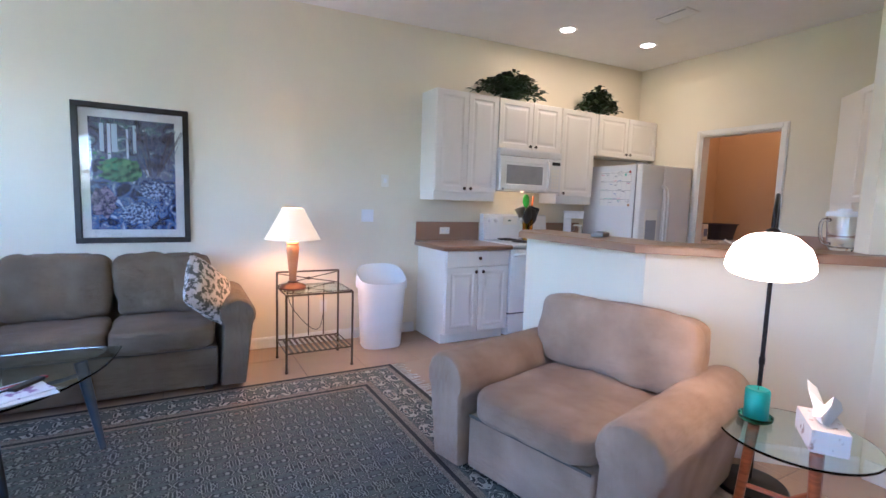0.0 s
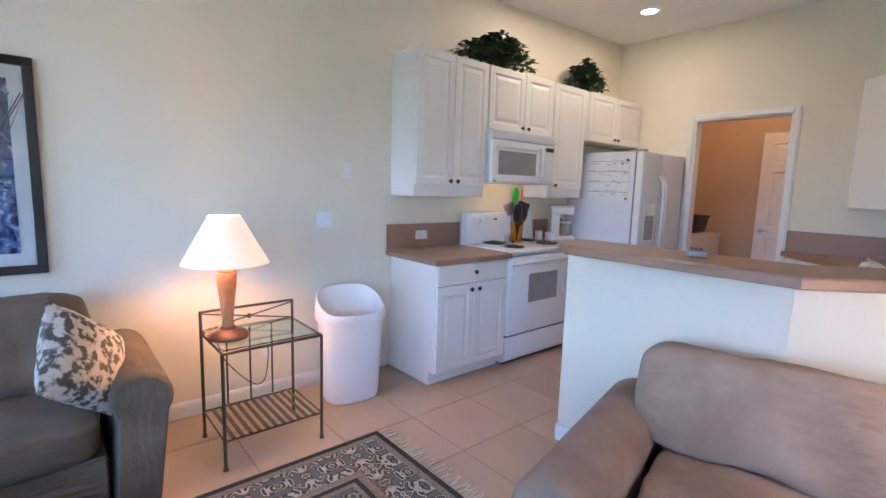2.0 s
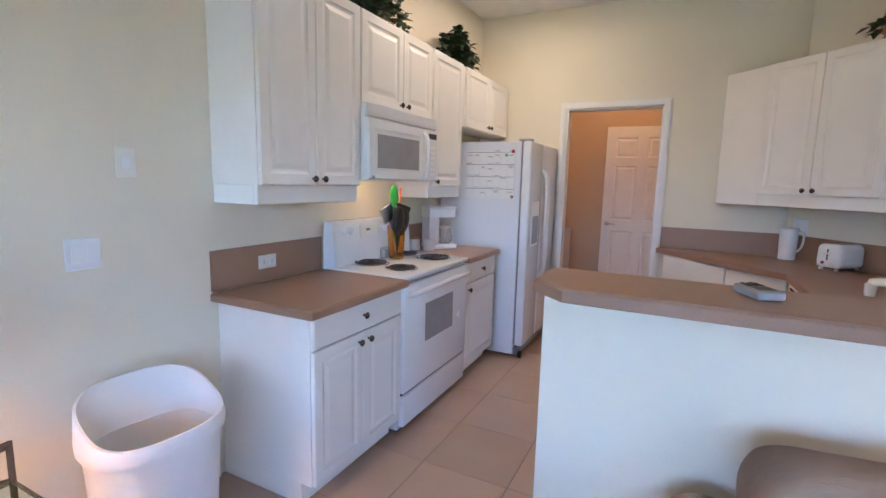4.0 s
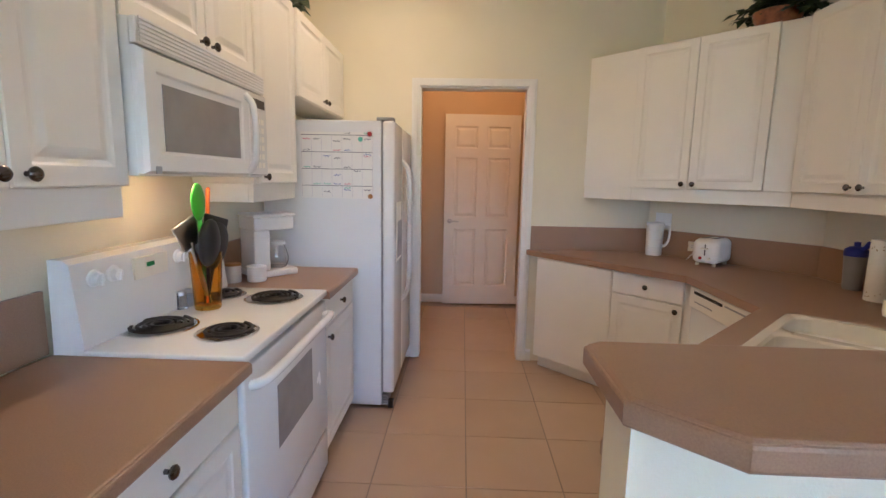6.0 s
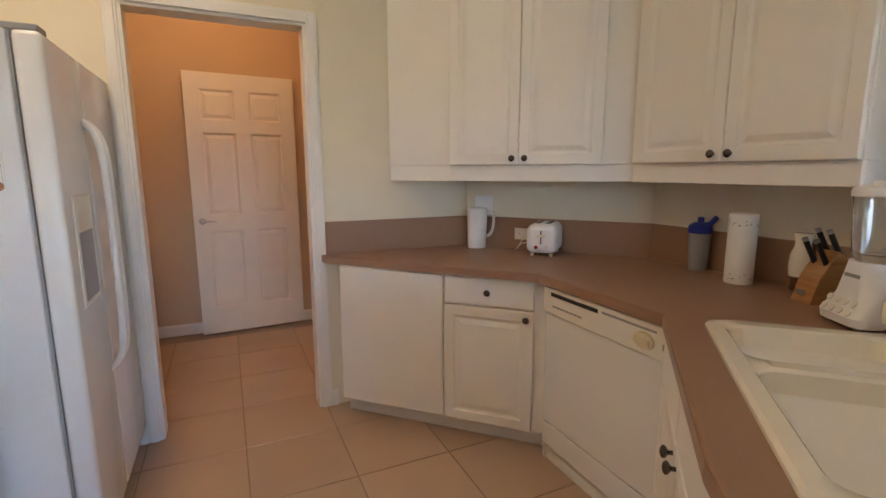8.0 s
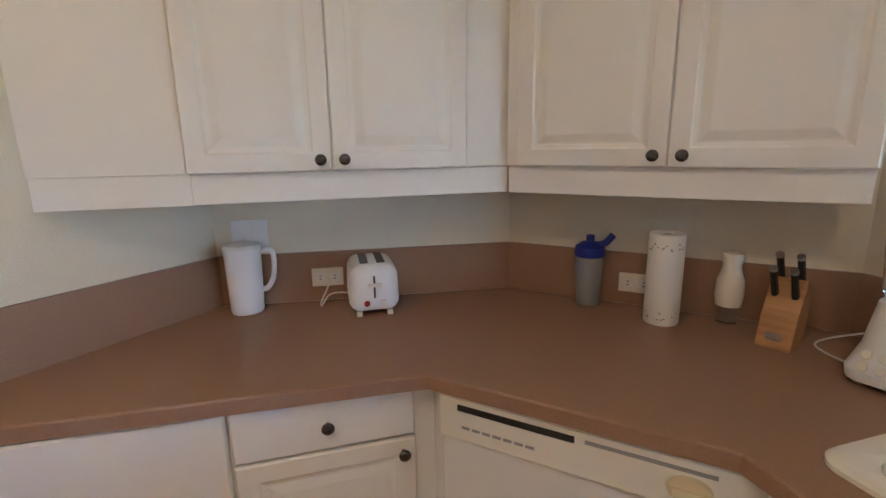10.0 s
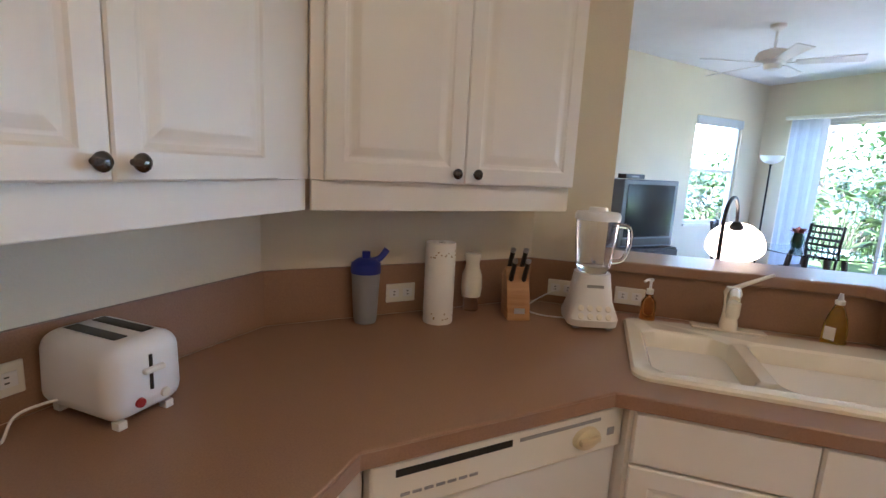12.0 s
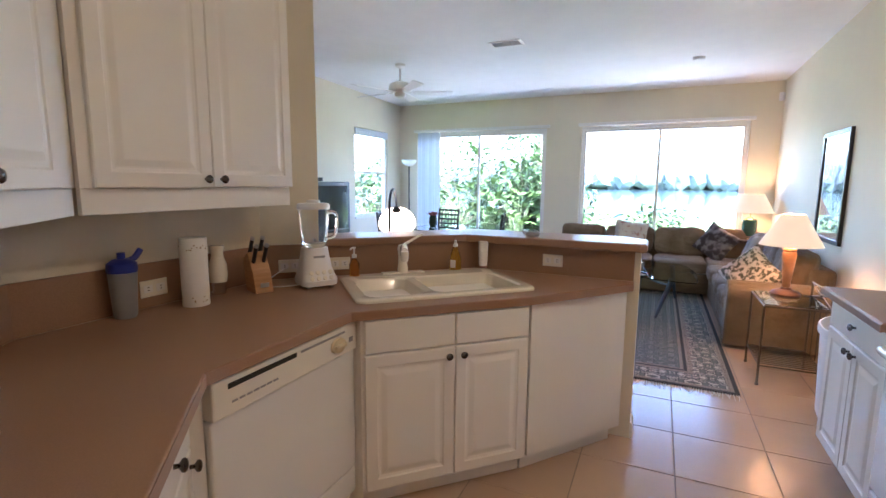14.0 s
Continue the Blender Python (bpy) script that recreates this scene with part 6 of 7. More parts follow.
tube(bm, [(0, 0, 0.15), (TW, 0, 0.15), (TW, TD, 0.15), (0, TD, 0.15)], 0.006, 6, closed_loop=True)
part("shelf_frame", bm, IRON, t)
for k in range(1, 12):
    part("shelf_slat", boxes((TW * k / 12 - 0.009, TW * k / 12 + 0.009, 0.004, TD - 0.004, 0.153, 0.158)), IRON, t)
t = thing("power_cord", pose(0, 0, 0), "dark lamp cord hanging to the wall outlet", "cord")
part("cord", tube(bmesh.new(), curved([(0.745, 4.315, 0.34), (0.73, 4.26, 0.30), (0.68, 4.20, 0.17), (0.58, 4.14, 0.20), (0.42, 4.10, 0.40), (0.38, 4.085, 0.58), (0.37, 3.95, 0.610)], 8), 0.003, 6), BLACK, t)

TERRA = two_tone("terracotta_glaze", (0.42, 0.20, 0.08), (0.30, 0.13, 0.05), 8, 0.4, 0.65, 0.4)
SHADE = mat("cream_lampshade", (0.66, 0.56, 0.42), 0.9, vary=0.02, emit=(1.0, 0.68, 0.38), strength=0.045)
BRASS = mat("brass", (0.55, 0.38, 0.15), 0.3, metal=1.0)


def table_lamp(m, label, base_profile, base_mat, foot_profile, foot_mat, z0, z1, r0, r1):
    t = thing("table_lamp", m, label, "table lamp", "table lamps")
    bm = bmesh.new()
    lathe(bm, foot_profile, 32)
    part("foot", bm, foot_mat, t, smooth=True)
    bm = bmesh.new()
    lathe(bm, base_profile, 32)
    part("base", bm, base_mat, t, smooth=True)
    bm = bmesh.new()
    lathe(bm, [(r0, z0), (r1, z1), (r1 - 0.003, z1), (r0 - 0.003, z0), (r0, z0)], 48)
    part("shade", bm, SHADE, t, "glowing cream fabric cone shade", True)
    bm = bmesh.new()
    tube(bm, [(0, 0, base_profile[-1][1]), (0, 0, z1 - 0.02)], 0.005, 8)
    for k in range(3):
        a = 2.0944 * k
        tube(bm, [(0, 0, z1 - 0.015), (math.cos(a) * (r1 - 0.004), math.sin(a) * (r1 - 0.004), z1 - 0.006)], 0.002, 6)
    part("harp", bm, BRASS, t)


table_lamp(pose(0.375, 3.83, 0.6055) @ Matrix.Diagonal((1, 1, 1.025, 1)), "terracotta table lamp with a lit cream cone shade",
           [(0.026, 0.058), (0.030, 0.075), (0.026, 0.09), (0.030, 0.12), (0.045, 0.27), (0.048, 0.315), (0.040, 0.33), (0.047, 0.34), (0.043, 0.352), (0.02, 0.36), (0, 0.361)], TERRA,
           [(0, 0), (0.098, 0), (0.100, 0.010), (0.085, 0.030), (0.040, 0.045), (0.034, 0.0575), (0, 0.058)], mat("dark_bronze", (0.13, 0.055, 0.03), 0.4, metal=0.4), 0.375, 0.605, 0.205, 0.076)

# corner table and lamp behind the sofa
t = thing("corner_table", pose(-2.72, 4.02, 0), "dark wooden corner table behind the sofa", "table")
bm = bmesh.new()
lathe(bm, [(0, 0.70), (0.24, 0.70), (0.245, 0.71), (0.24, 0.725), (0, 0.725)], 32)
part("tabletop", bm, DARKLEG, t)
for k in range(3):
    a = 2.1 * k + 0.4
    part("leg", tube(bmesh.new(), [(0.18 * math.cos(a), 0.18 * math.sin(a), 0.0), (0.18 * math.cos(a), 0.18 * math.sin(a), 0.70)], 0.016, 8), DARKLEG, t)
table_lamp(pose(-2.72, 4.02, 0.7255), "dark green ceramic table lamp with a lit cream shade",
           [(0.04, 0.0205), (0.085, 0.05), (0.09, 0.20), (0.085, 0.26), (0.04, 0.285), (0.02, 0.30), (0, 0.301)], mat("green_ceramic", (0.02, 0.08, 0.05), 0.2, coat=0.5), [(0, 0), (0.09, 0), (0.09, 0.015), (0.05, 0.02), (0, 0.0201)], BRASS, 0.36, 0.60, 0.26, 0.14)

# trash can with slanted rim
t = thing("trash_can", pose(1.185, 4.02, 0.001, 0, 0, -6) @ Matrix.Diagonal((1.13, 1.1, 1, 1)), "tall white plastic trash can with an arched rim", "trash can")


def canring(sx, sy, z, slant=0.0, n=40):
    out = []
    for k in range(n):
        a = 2 * math.pi * k / n
        c_, s_ = math.cos(a), math.sin(a)
        x = sx * math.copysign(abs(c_) ** 0.7, c_)
        y = sy * math.copysign(abs(s_) ** 0.7, s_)
        out.append((x, y, z + slant * (y / sy * 0.5 + 0.5) ** 1.3))
    return out


bm = bmesh.new()
loft(bm, [canring(0.150, 0.115, 0.0), canring(0.158, 0.122, 0.02), canring(0.183, 0.140, 0.532), canring(0.176, 0.134, 0.532), canring(0.150, 0.112, 0.03)])
part("bin", bm, WHITEP, t, smooth=True)
bm = bmesh.new()
loft(bm, [canring(0.182, 0.139, 0.5325), canring(0.196, 0.152, 0.535), canring(0.198, 0.154, 0.565), canring(0.192, 0.150, 0.585, 0.14), canring(0.184, 0.142, 0.585, 0.14), canring(0.180, 0.138, 0.55), canring(0.177, 0.135, 0.5325), canring(0.182, 0.139, 0.5325)], False)
part("rim", bm, WHITEP, t, "white arched plastic rim", True)

# arc floor lamp
t = thing("floor_lamp", pose(2.0, 1.27, 0), "black arc floor lamp with a glowing white glass shade", "floor lamp")
bm = bmesh.new()
lathe(bm, [(0, 0.001), (0.158, 0.001), (0.162, 0.008), (0.152, 0.020), (0.06, 0.030), (0.018, 0.036), (0, 0.037)], 40)
part("base", bm, BLACKM, t, smooth=True)
bm = bmesh.new()
tube(bm, [(0, 0, 0.03), (0.0, 0.0, 1.22)], 0.0095, 10)
lathe(bm, [(0.0095, 0.60), (0.013, 0.605), (0.013, 0.635), (0.0095, 0.64)], 12)
part("pole", bm, BLACKM, t, smooth=True)
bm = bmesh.new()
tube(bm, curved([(0, 0, 1.22), (-0.01, -0.005, 1.31), (-0.10, -0.045, 1.375), (-0.25, -0.114, 1.385), (-0.37, -0.169, 1.335), (-0.418, -0.190, 1.255)], 6), 0.0085, 10)
part("gooseneck", bm, BLACKM, t, smooth=True)
LAMPG = mat("lit_opal_glass", (0.85, 0.83, 0.80), 0.3, vary=0.0, emit=(1.0, 0.70, 0.45), strength=1.0)
tip = Vector((-0.43, -0.196, 1.225))
lean = Matrix.Rotation(radians(-24), 3, Vector((0.416, -0.91, 0)))
bm = bmesh.new()
lathe(bm, [(0.036, -0.010), (0.034, 0.006), (0.022, 0.026), (0.010, 0.034), (0.0, 0.035)], 20, tip)
bmesh.ops.rotate(bm, verts=bm.verts, cent=tip, matrix=lean)
part("socket", bm, BLACKM, t, "black metal lamp socket", True)
bm = bmesh.new()
lathe(bm, [(0.0, -0.142), (0.09, -0.140), (0.136, -0.136), (0.143, -0.124), (0.140, -0.092), (0.126, -0.054), (0.094, -0.020), (0.05, -0.004), (0.0, 0.0)], 44, tip)
bmesh.ops.rotate(bm, verts=bm.verts, cent=tip, matrix=lean)
part("shade", bm, LAMPG, t, "bowl-shaped opal glass shade, lit", True)
t = thing("power_cord", pose(0, 0, 0), "black lamp cord lying on the floor", "cord")
part("cord", tube(bmesh.new(), curved([(2.02, 1.40, 0.006), (1.95, 1.50, 0.006), (1.88, 1.62, 0.006), (1.80, 1.78, 0.006)], 6), 0.004, 6), BLACK, t)

# glass side table with tissue box and candle
t = thing("glass_table", pose(1.70, 0.98, 0) @ Matrix.Diagonal((0.92, 0.92, 0.86, 1)), "round glass side table on reddish wooden legs", "side table")
bm = bmesh.new()
lathe(bm, [(0, 0.52), (0.285, 0.52), (0.289, 0.524), (0.289, 0.528), (0.285, 0.532), (0, 0.532)], 56)
g_ = part("tabletop", bm, TGLASS, t, "clear round glass top", True)
g_.visible_shadow = False
CHERRY = two_tone("cherry_wood", (0.32, 0.09, 0.03), (0.22, 0.06, 0.02), 7, 0.4, 0.6, 0.4, stretch=(1, 1, 8))
for k in range(3):
    a = radians(110 + 120 * k)
    part("leg", tube(bmesh.new(), [(0.19 * math.cos(a), 0.19 * math.sin(a), 0), (0.15 * math.cos(a), 0.15 * math.sin(a), 0.519)], 0.019, 10, 0.023), CHERRY, t, smooth=True)
part("brace", tube(bmesh.new(), [(0.17 * math.cos(radians(110)), 0.17 * math.sin(radians(110)), 0.22), (0, 0, 0.22), (0.17 * math.cos(radians(230)), 0.17 * math.sin(radians(230)), 0.22), (0, 0, 0.22), (0.17 * math.cos(radians(350)), 0.17 * math.sin(radians(350)), 0.22)], 0.012, 8), CHERRY, t)
t = thing("tissue_box", pose(1.725, 0.91, 0.4583, 0, 0, 35), "patterned tissue box with a white tissue pulled up", "tissue box")
part("carton", boxes((-0.115, 0.115, -0.058, 0.058, 0, 0.085), bevel=0.002), two_tone("tissue_print", (0.72, 0.66, 0.62), (0.38, 0.26, 0.22), 26, 0.58, 0.66, 0.7), t)
bm = bmesh.new()
ns = 12
top, bot = [], []
for k in range(ns):
    a = 2 * math.pi * k / ns
    bot.append(bm.verts.new((0.055 * math.cos(a), 0.02 * math.sin(a), 0.0855)))
    r_ = 1.0 + 0.35 * math.sin(3 * a)
    top.append(bm.verts.new((0.095 * r_ * math.cos(a) + 0.02, 0.045 * r_ * math.sin(a), 0.150 + 0.045 * math.sin(2 * a + 0.5))))
for k in range(ns):
    bm.faces.new((bot[k], bot[(k + 1) % ns], top[(k + 1) % ns], top[k]))
c_ = bm.verts.new((0.01, 0, 0.14))
for k in range(ns):
    bm.faces.new((top[k], top[(k + 1) % ns], c_))
part("tissue", bm, PAPER, t, "white tissue", True)
t = thing("candle", pose(1.69, 1.125, 0.4583), "teal pillar candle on a green glass dish", "candle")
bm = bmesh.new()
lathe(bm, [(0, 0), (0.052, 0), (0.062, 0.008), (0.064, 0.022), (0.060, 0.022), (0.055, 0.012), (0, 0.012)], 28)
part("dish", bm, glass("green_glass", (0.10, 0.55, 0.42)), t, smooth=True)
bm = bmesh.new()
lathe(bm, [(0, 0.0125), (0.044, 0.0125), (0.045, 0.02), (0.045, 0.128), (0.040, 0.134), (0.012, 0.128), (0, 0.128)], 28)
part("wax", bm, mat("teal_wax", (0.015, 0.22, 0.19), 0.4), t, smooth=True)
part("wick", tube(bmesh.new(), [(0, 0, 0.1285), (0.002, 0, 0.145)], 0.0015, 6), BLACK, t)

# framed print
t = thing("framed_picture", pose(-0.666, 4.3295, 1.430), "framed garden print with white mat in a dark frame", "picture")
PW, PH = 0.72, 1.0
FRAME = mat("dark_frame_wood", (0.025, 0.020, 0.016), 0.35)
bm = bmesh.new()
for a, b, c_, d in ((-PW / 2, PW / 2, PH / 2 - 0.04, PH / 2), (-PW / 2, PW / 2, -PH / 2, -PH / 2 + 0.04), (-PW / 2, -PW / 2 + 0.04, -PH / 2 + 0.04, PH / 2 - 0.04), (PW / 2 - 0.04, PW / 2, -PH / 2 + 0.04, PH / 2 - 0.04)):
    box(bm, a, b, -0.030, -0.001, c_, d, 0.004)
part("frame", bm, FRAME, t)
part("mat_board", boxes((-PW / 2 + 0.041, PW / 2 - 0.041, -0.010, -0.002, -PH / 2 + 0.041, PH / 2 - 0.041)), mat("white_mat_board", (0.78, 0.77, 0.74), 0.8), t)
PR = mat("garden_print", (0.1, 0.1, 0.1), 0.6)
nt = PR.node_tree
pb = nt.nodes["Principled BSDF"]
co = nt.nodes["Texture Coordinate"]
n1 = nt.nodes.new("ShaderNodeTexNoise")
n1.inputs["Scale"].default_value, n1.inputs["Detail"].default_value, n1.inputs["Distortion"].default_value = 17.0, 8.0, 1.0
nt.links.new(co.outputs["Object"], n1.inputs["Vector"])
sep = nt.nodes.new("ShaderNodeSeparateXYZ")
nt.links.new(co.outputs["Object"], sep.inputs["Vector"])
low = nt.nodes.new("ShaderNodeMapRange")
low.inputs["From Min"].default_value, low.inputs["From Max"].default_value = -0.32, 0.25
nt.links.new(sep.outputs["Z"], low.inputs["Value"])
ra, rb = nt.nodes.new("ShaderNodeValToRGB"), nt.nodes.new("ShaderNodeValToRGB")
for r_, cols in ((ra, ((0.36, (0.005, 0.008, 0.04)), (0.45, (0.03, 0.06, 0.22)), (0.52, (0.14, 0.26, 0.55)), (0.58, (0.16, 0.15, 0.30)), (0.66, (0.60, 0.68, 0.85)))),
                 (rb, ((0.36, (0.008, 0.008, 0.02)), (0.45, (0.06, 0.07, 0.13)), (0.53, (0.14, 0.15, 0.25)), (0.59, (0.07, 0.16, 0.16)), (0.68, (0.52, 0.56, 0.66))))):
    while len(r_.color_ramp.elements) < len(cols):
        r_.color_ramp.elements.new(0.5)
    for e, (pos, col) in zip(r_.color_ramp.elements, cols):
        e.position, e.color = pos, (*col, 1)
    nt.links.new(n1.outputs["Fac"], r_.inputs["Fac"])
mx = nt.nodes.new("ShaderNodeMix")
mx.data_type = "RGBA"
nt.links.new(low.outputs["Result"], mx.inputs[0])
nt.links.new(ra.outputs["Color"], mx.inputs[6])
nt.links.new(rb.outputs["Color"], mx.inputs[7])
nt.links.new(mx.outputs[2], pb.inputs["Base Color"])
pr = part("print", boxes((-PW / 2 + 0.095, PW / 2 - 0.095, -0.0125, -0.0105, -PH / 2 + 0.10, PH / 2 - 0.10)), PR, t, "blue and green garden scene")
INK_WHITE = mat("print_white", (0.62, 0.68, 0.78), 0.6, vary=0.25, scale=14)
INK_GREEN = two_tone("print_foliage", (0.02, 0.07, 0.05), (0.16, 0.36, 0.17), 34, 0.42, 0.62, 0.6)
INK_MAUVE = two_tone("print_blossom", (0.05, 0.04, 0.10), (0.36, 0.27, 0.40), 42, 0.42, 0.60, 0.6)
INK_BLUE = two_tone("print_petals", (0.03, 0.05, 0.16), (0.45, 0.55, 0.78), 60, 0.46, 0.60, 0.6)
INK_TRUNK = mat("print_branch", (0.20, 0.20, 0.29), 0.6, vary=0.3, scale=20)


def ink_patch(nm, cx, cz, rx, rz, m_, depth, seed):
    """A painted patch with a ragged outline, flat on the print."""
    bm = bmesh.new()
    ring = []
    for k in range(44):
        a = 2 * math.pi * k / 44
        q = 1 + 0.30 * noise.noise(Vector((math.cos(a) * 2.2, math.sin(a) * 2.2, seed))) + 0.16 * noise.noise(Vector((math.cos(a) * 7, math.sin(a) * 7, seed)))
        ring.append((cx + rx * q * math.cos(a), cz + rz * q * math.sin(a)))
    bm.faces.new([bm.verts.new((x, depth, z)) for x, z in ring])
    part(nm, bm, m_, pr)


for x, z0, z1, w_ in ((-0.145, 0.10, 0.36, 0.020), (-0.035, 0.12, 0.33, 0.014), (-0.195, 0.20, 0.34, 0.008)):
    part("painted_post", boxes((x - w_ / 2, x + w_ / 2, -0.0131, -0.0126, z0, z1)), INK_WHITE, pr)
for k in range(11):
    bx = 0.15 + 0.012 * (k - 5)
    tx = 0.15 + 0.034 * (k - 5)
    tube(bm_ := bmesh.new(), [(bx, -0.0128, -0.02), ((bx + tx) / 2 + 0.01 * math.sin(k), -0.0128, 0.16), (tx, -0.0128, 0.33)], 0.0035, 5, 0.0006)
    part("painted_branch", bm_, INK_TRUNK, pr)
ink_patch("painted_foliage", -0.08, 0.03, 0.13, 0.085, INK_GREEN, -0.0136, 1.0)
ink_patch("painted_blossom", -0.19, -0.20, 0.075, 0.11, INK_MAUVE, -0.0137, 2.0)
ink_patch("painted_petals", 0.02, -0.28, 0.11, 0.075, INK_BLUE, -0.0138, 3.0)
ink_patch("painted_petals", 0.14, -0.11, 0.11, 0.065, INK_BLUE, -0.0136, 4.0)
for x, w_ in ((-0.20, 0.025), (-0.13, 0.035), (0.0, 0.02)):
    part("painted_post", boxes((x, x + w_, -0.0145, -0.0130, 0.16, 0.36)), mat("pale_blue_paint", (0.55, 0.66, 0.75), 0.6), pr)
bm = bmesh.new()
for k in range(60):
    x, z = rng.gauss(-0.12, 0.06), rng.gauss(0.04, 0.05)
    s_ = rng.uniform(0.008, 0.022)
    a = rng.uniform(0, 3.1)
    v = [Vector((x + s_ * math.cos(a + q), -0.0132 - 0.0001 * k / 10, z + 0.6 * s_ * math.sin(a + q))) for q in (0, 1.57, 3.14, 4.71)]
    bm.faces.new([bm.verts.new(q) for q in v])
part("painted_leaves", bm, mat("painted_green", (0.08, 0.30, 0.16), 0.6), pr)
bm = bmesh.new()
for k in range(14):
    a = rng.uniform(-0.5, 0.5)
    tube(bm, [(0.12 + a * 0.08, -0.0135, 0.0), (0.12 + a * 0.25, -0.0138, 0.16), (0.12 + a * 0.45, -0.0135, 0.34)], 0.003, 4)
part("painted_branches", bm, mat("painted_brown", (0.10, 0.08, 0.10), 0.6), pr)
g_ = part("glazing", boxes((-PW / 2 + 0.040, PW / 2 - 0.040, -0.020, -0.018, -PH / 2 + 0.040, PH / 2 - 0.040)), CLEAR, t)
g_.visible_shadow = False

# ---- ceiling things ----
def downlight(x, y):
    t = thing("downlight", pose(x, y, ceiling_z(x) - 0.002), "recessed ceiling downlight with white trim, lit", "downlight", "downlights")
    bm = bmesh.new()
    lathe(bm, [(0.068, -0.004), (0.092, -0.006), (0.095, -0.0005), (0.068, -0.0005)], 32)
    part("trim_ring", bm, TRIM, t, smooth=True)
    bm = bmesh.new()
    lathe(bm, [(0, -0.003), (0.067, -0.003), (0.067, -0.001), (0, -0.001)], 28)
    part("lens", bm, mat("lit_lens", (0.9, 0.85, 0.7), 0.5, emit=(1.0, 0.88, 0.68), strength=1.2), t)


downlight(2.90, 3.68)
downlight(3.95, 3.60)


def vent(x, y, w_, d_, ang):
    t = thing("ceiling_vent", pose(x, y, ceiling_z(x) - 0.002, 0, 0, ang), "white louvred ceiling air vent", "vent", "ceiling vents")
    part("frame", boxes((-w_, w_, -d_, -d_ + 0.025, -0.010, -0.0005), (-w_, w_, d_ - 0.025, d_, -0.010, -0.0005), (-w_, -w_ + 0.025, -d_ + 0.025, d_ - 0.025, -0.010, -0.0005), (w_ - 0.025, w_, -d_ + 0.025, d_ - 0.025, -0.010, -0.0005), bevel=0.002), TRIM, t)
    part("backing", boxes((-w_ + 0.026, w_ - 0.026, -d_ + 0.026, d_ - 0.026, -0.003, -0.0006)), GREY, t)
    n = int(2 * (d_ - 0.03) / 0.018)
    for k in range(n):
        bm = boxes((-w_ + 0.027, w_ - 0.027, -0.008, 0.008, -0.0006, 0.0006))
        bmesh.ops.rotate(bm, verts=bm.verts, cent=(0, 0, 0), matrix=Matrix.Rotation(radians(40), 3, "X"))
        bmesh.ops.translate(bm, verts=bm.verts, vec=(0, -d_ + 0.036 + 0.018 * k, -0.0105))
        part("slat", bm, TRIM, t)


vent(-0.30, 1.33, 0.17, 0.10, 90)
vent(3.44, 2.93, 0.17, 0.10, 90)
t = thing("smoke_detector", pose(-1.55, 3.2, ceiling_z(-1.55) - 0.001), "small round white smoke detector on the ceiling", "smoke detector")
bm = bmesh.new()
lathe(bm, [(0.0, -0.032), (0.05, -0.030), (0.062, -0.018), (0.065, -0.0005), (0, -0.0005)], 28)
part("cover", bm, WHITEP, t, smooth=True)
t = thing("motion_sensor", pose(-3.08, 4.30, 2.62, 0, 0, 45), "small white alarm sensor in the corner", "sensor")
part("case", boxes((-0.03, 0.03, -0.022, 0.022, -0.055, 0.055), bevel=0.008, seg=3), WHITEP, t)

t = thing("ceiling_fan", pose(-0.62, -0.14, ceiling_z(-0.62) - 0.001), "white five-blade ceiling fan on a short rod", "ceiling fan")
bm = bmesh.new()
lathe(bm, [(0.065, -0.0005), (0.06, -0.03), (0.025, -0.05), (0.012, -0.055), (0.012, -0.205), (0.06, -0.212), (0.125, -0.235), (0.145, -0.27), (0.145, -0.32), (0.12, -0.335), (0.075, -0.345), (0.065, -0.39), (0.03, -0.405), (0, -0.407)], 32)
part("motor_housing", bm, TRIM, t, smooth=True)
for k in range(5):
    a = radians(48 + 72 * k)
    bm = boxes((0.17, 0.66, -0.062, 0.062, -0.004, 0.004), bevel=0.003)
    for v in bm.verts:
        v.co.y *= 0.78 + 0.34 * (v.co.x - 0.17) / 0.5
    bmesh.ops.rotate(bm, verts=bm.verts, cent=(0, 0, 0), matrix=Matrix.Rotation(radians(-13), 3, "X"))
    bmesh.ops.translate(bm, verts=bm.verts, vec=(0, 0, -0.335))
    bmesh.ops.rotate(bm, verts=bm.verts, cent=(0, 0, 0), matrix=Matrix.Rotation(a, 3, "Z"))
    b_ = part("blade", bm, TRIM, t)
    bm = boxes((0.10, 0.20, -0.018, 0.018, -0.342, -0.336), bevel=0.002)
    bmesh.ops.rotate(bm, verts=bm.verts, cent=(0, 0, 0), matrix=Matrix.Rotation(a, 3, "Z"))
    part("blade_iron", bm, TRIM, b_)


# ---- ivy on the wall cabinets ----
IVY = mat("silk_ivy_leaf", (0.035, 0.070, 0.028), 0.45, vary=0.4, scale=30)
TWIG = mat("ivy_stem", (0.05, 0.05, 0.025), 0.8)


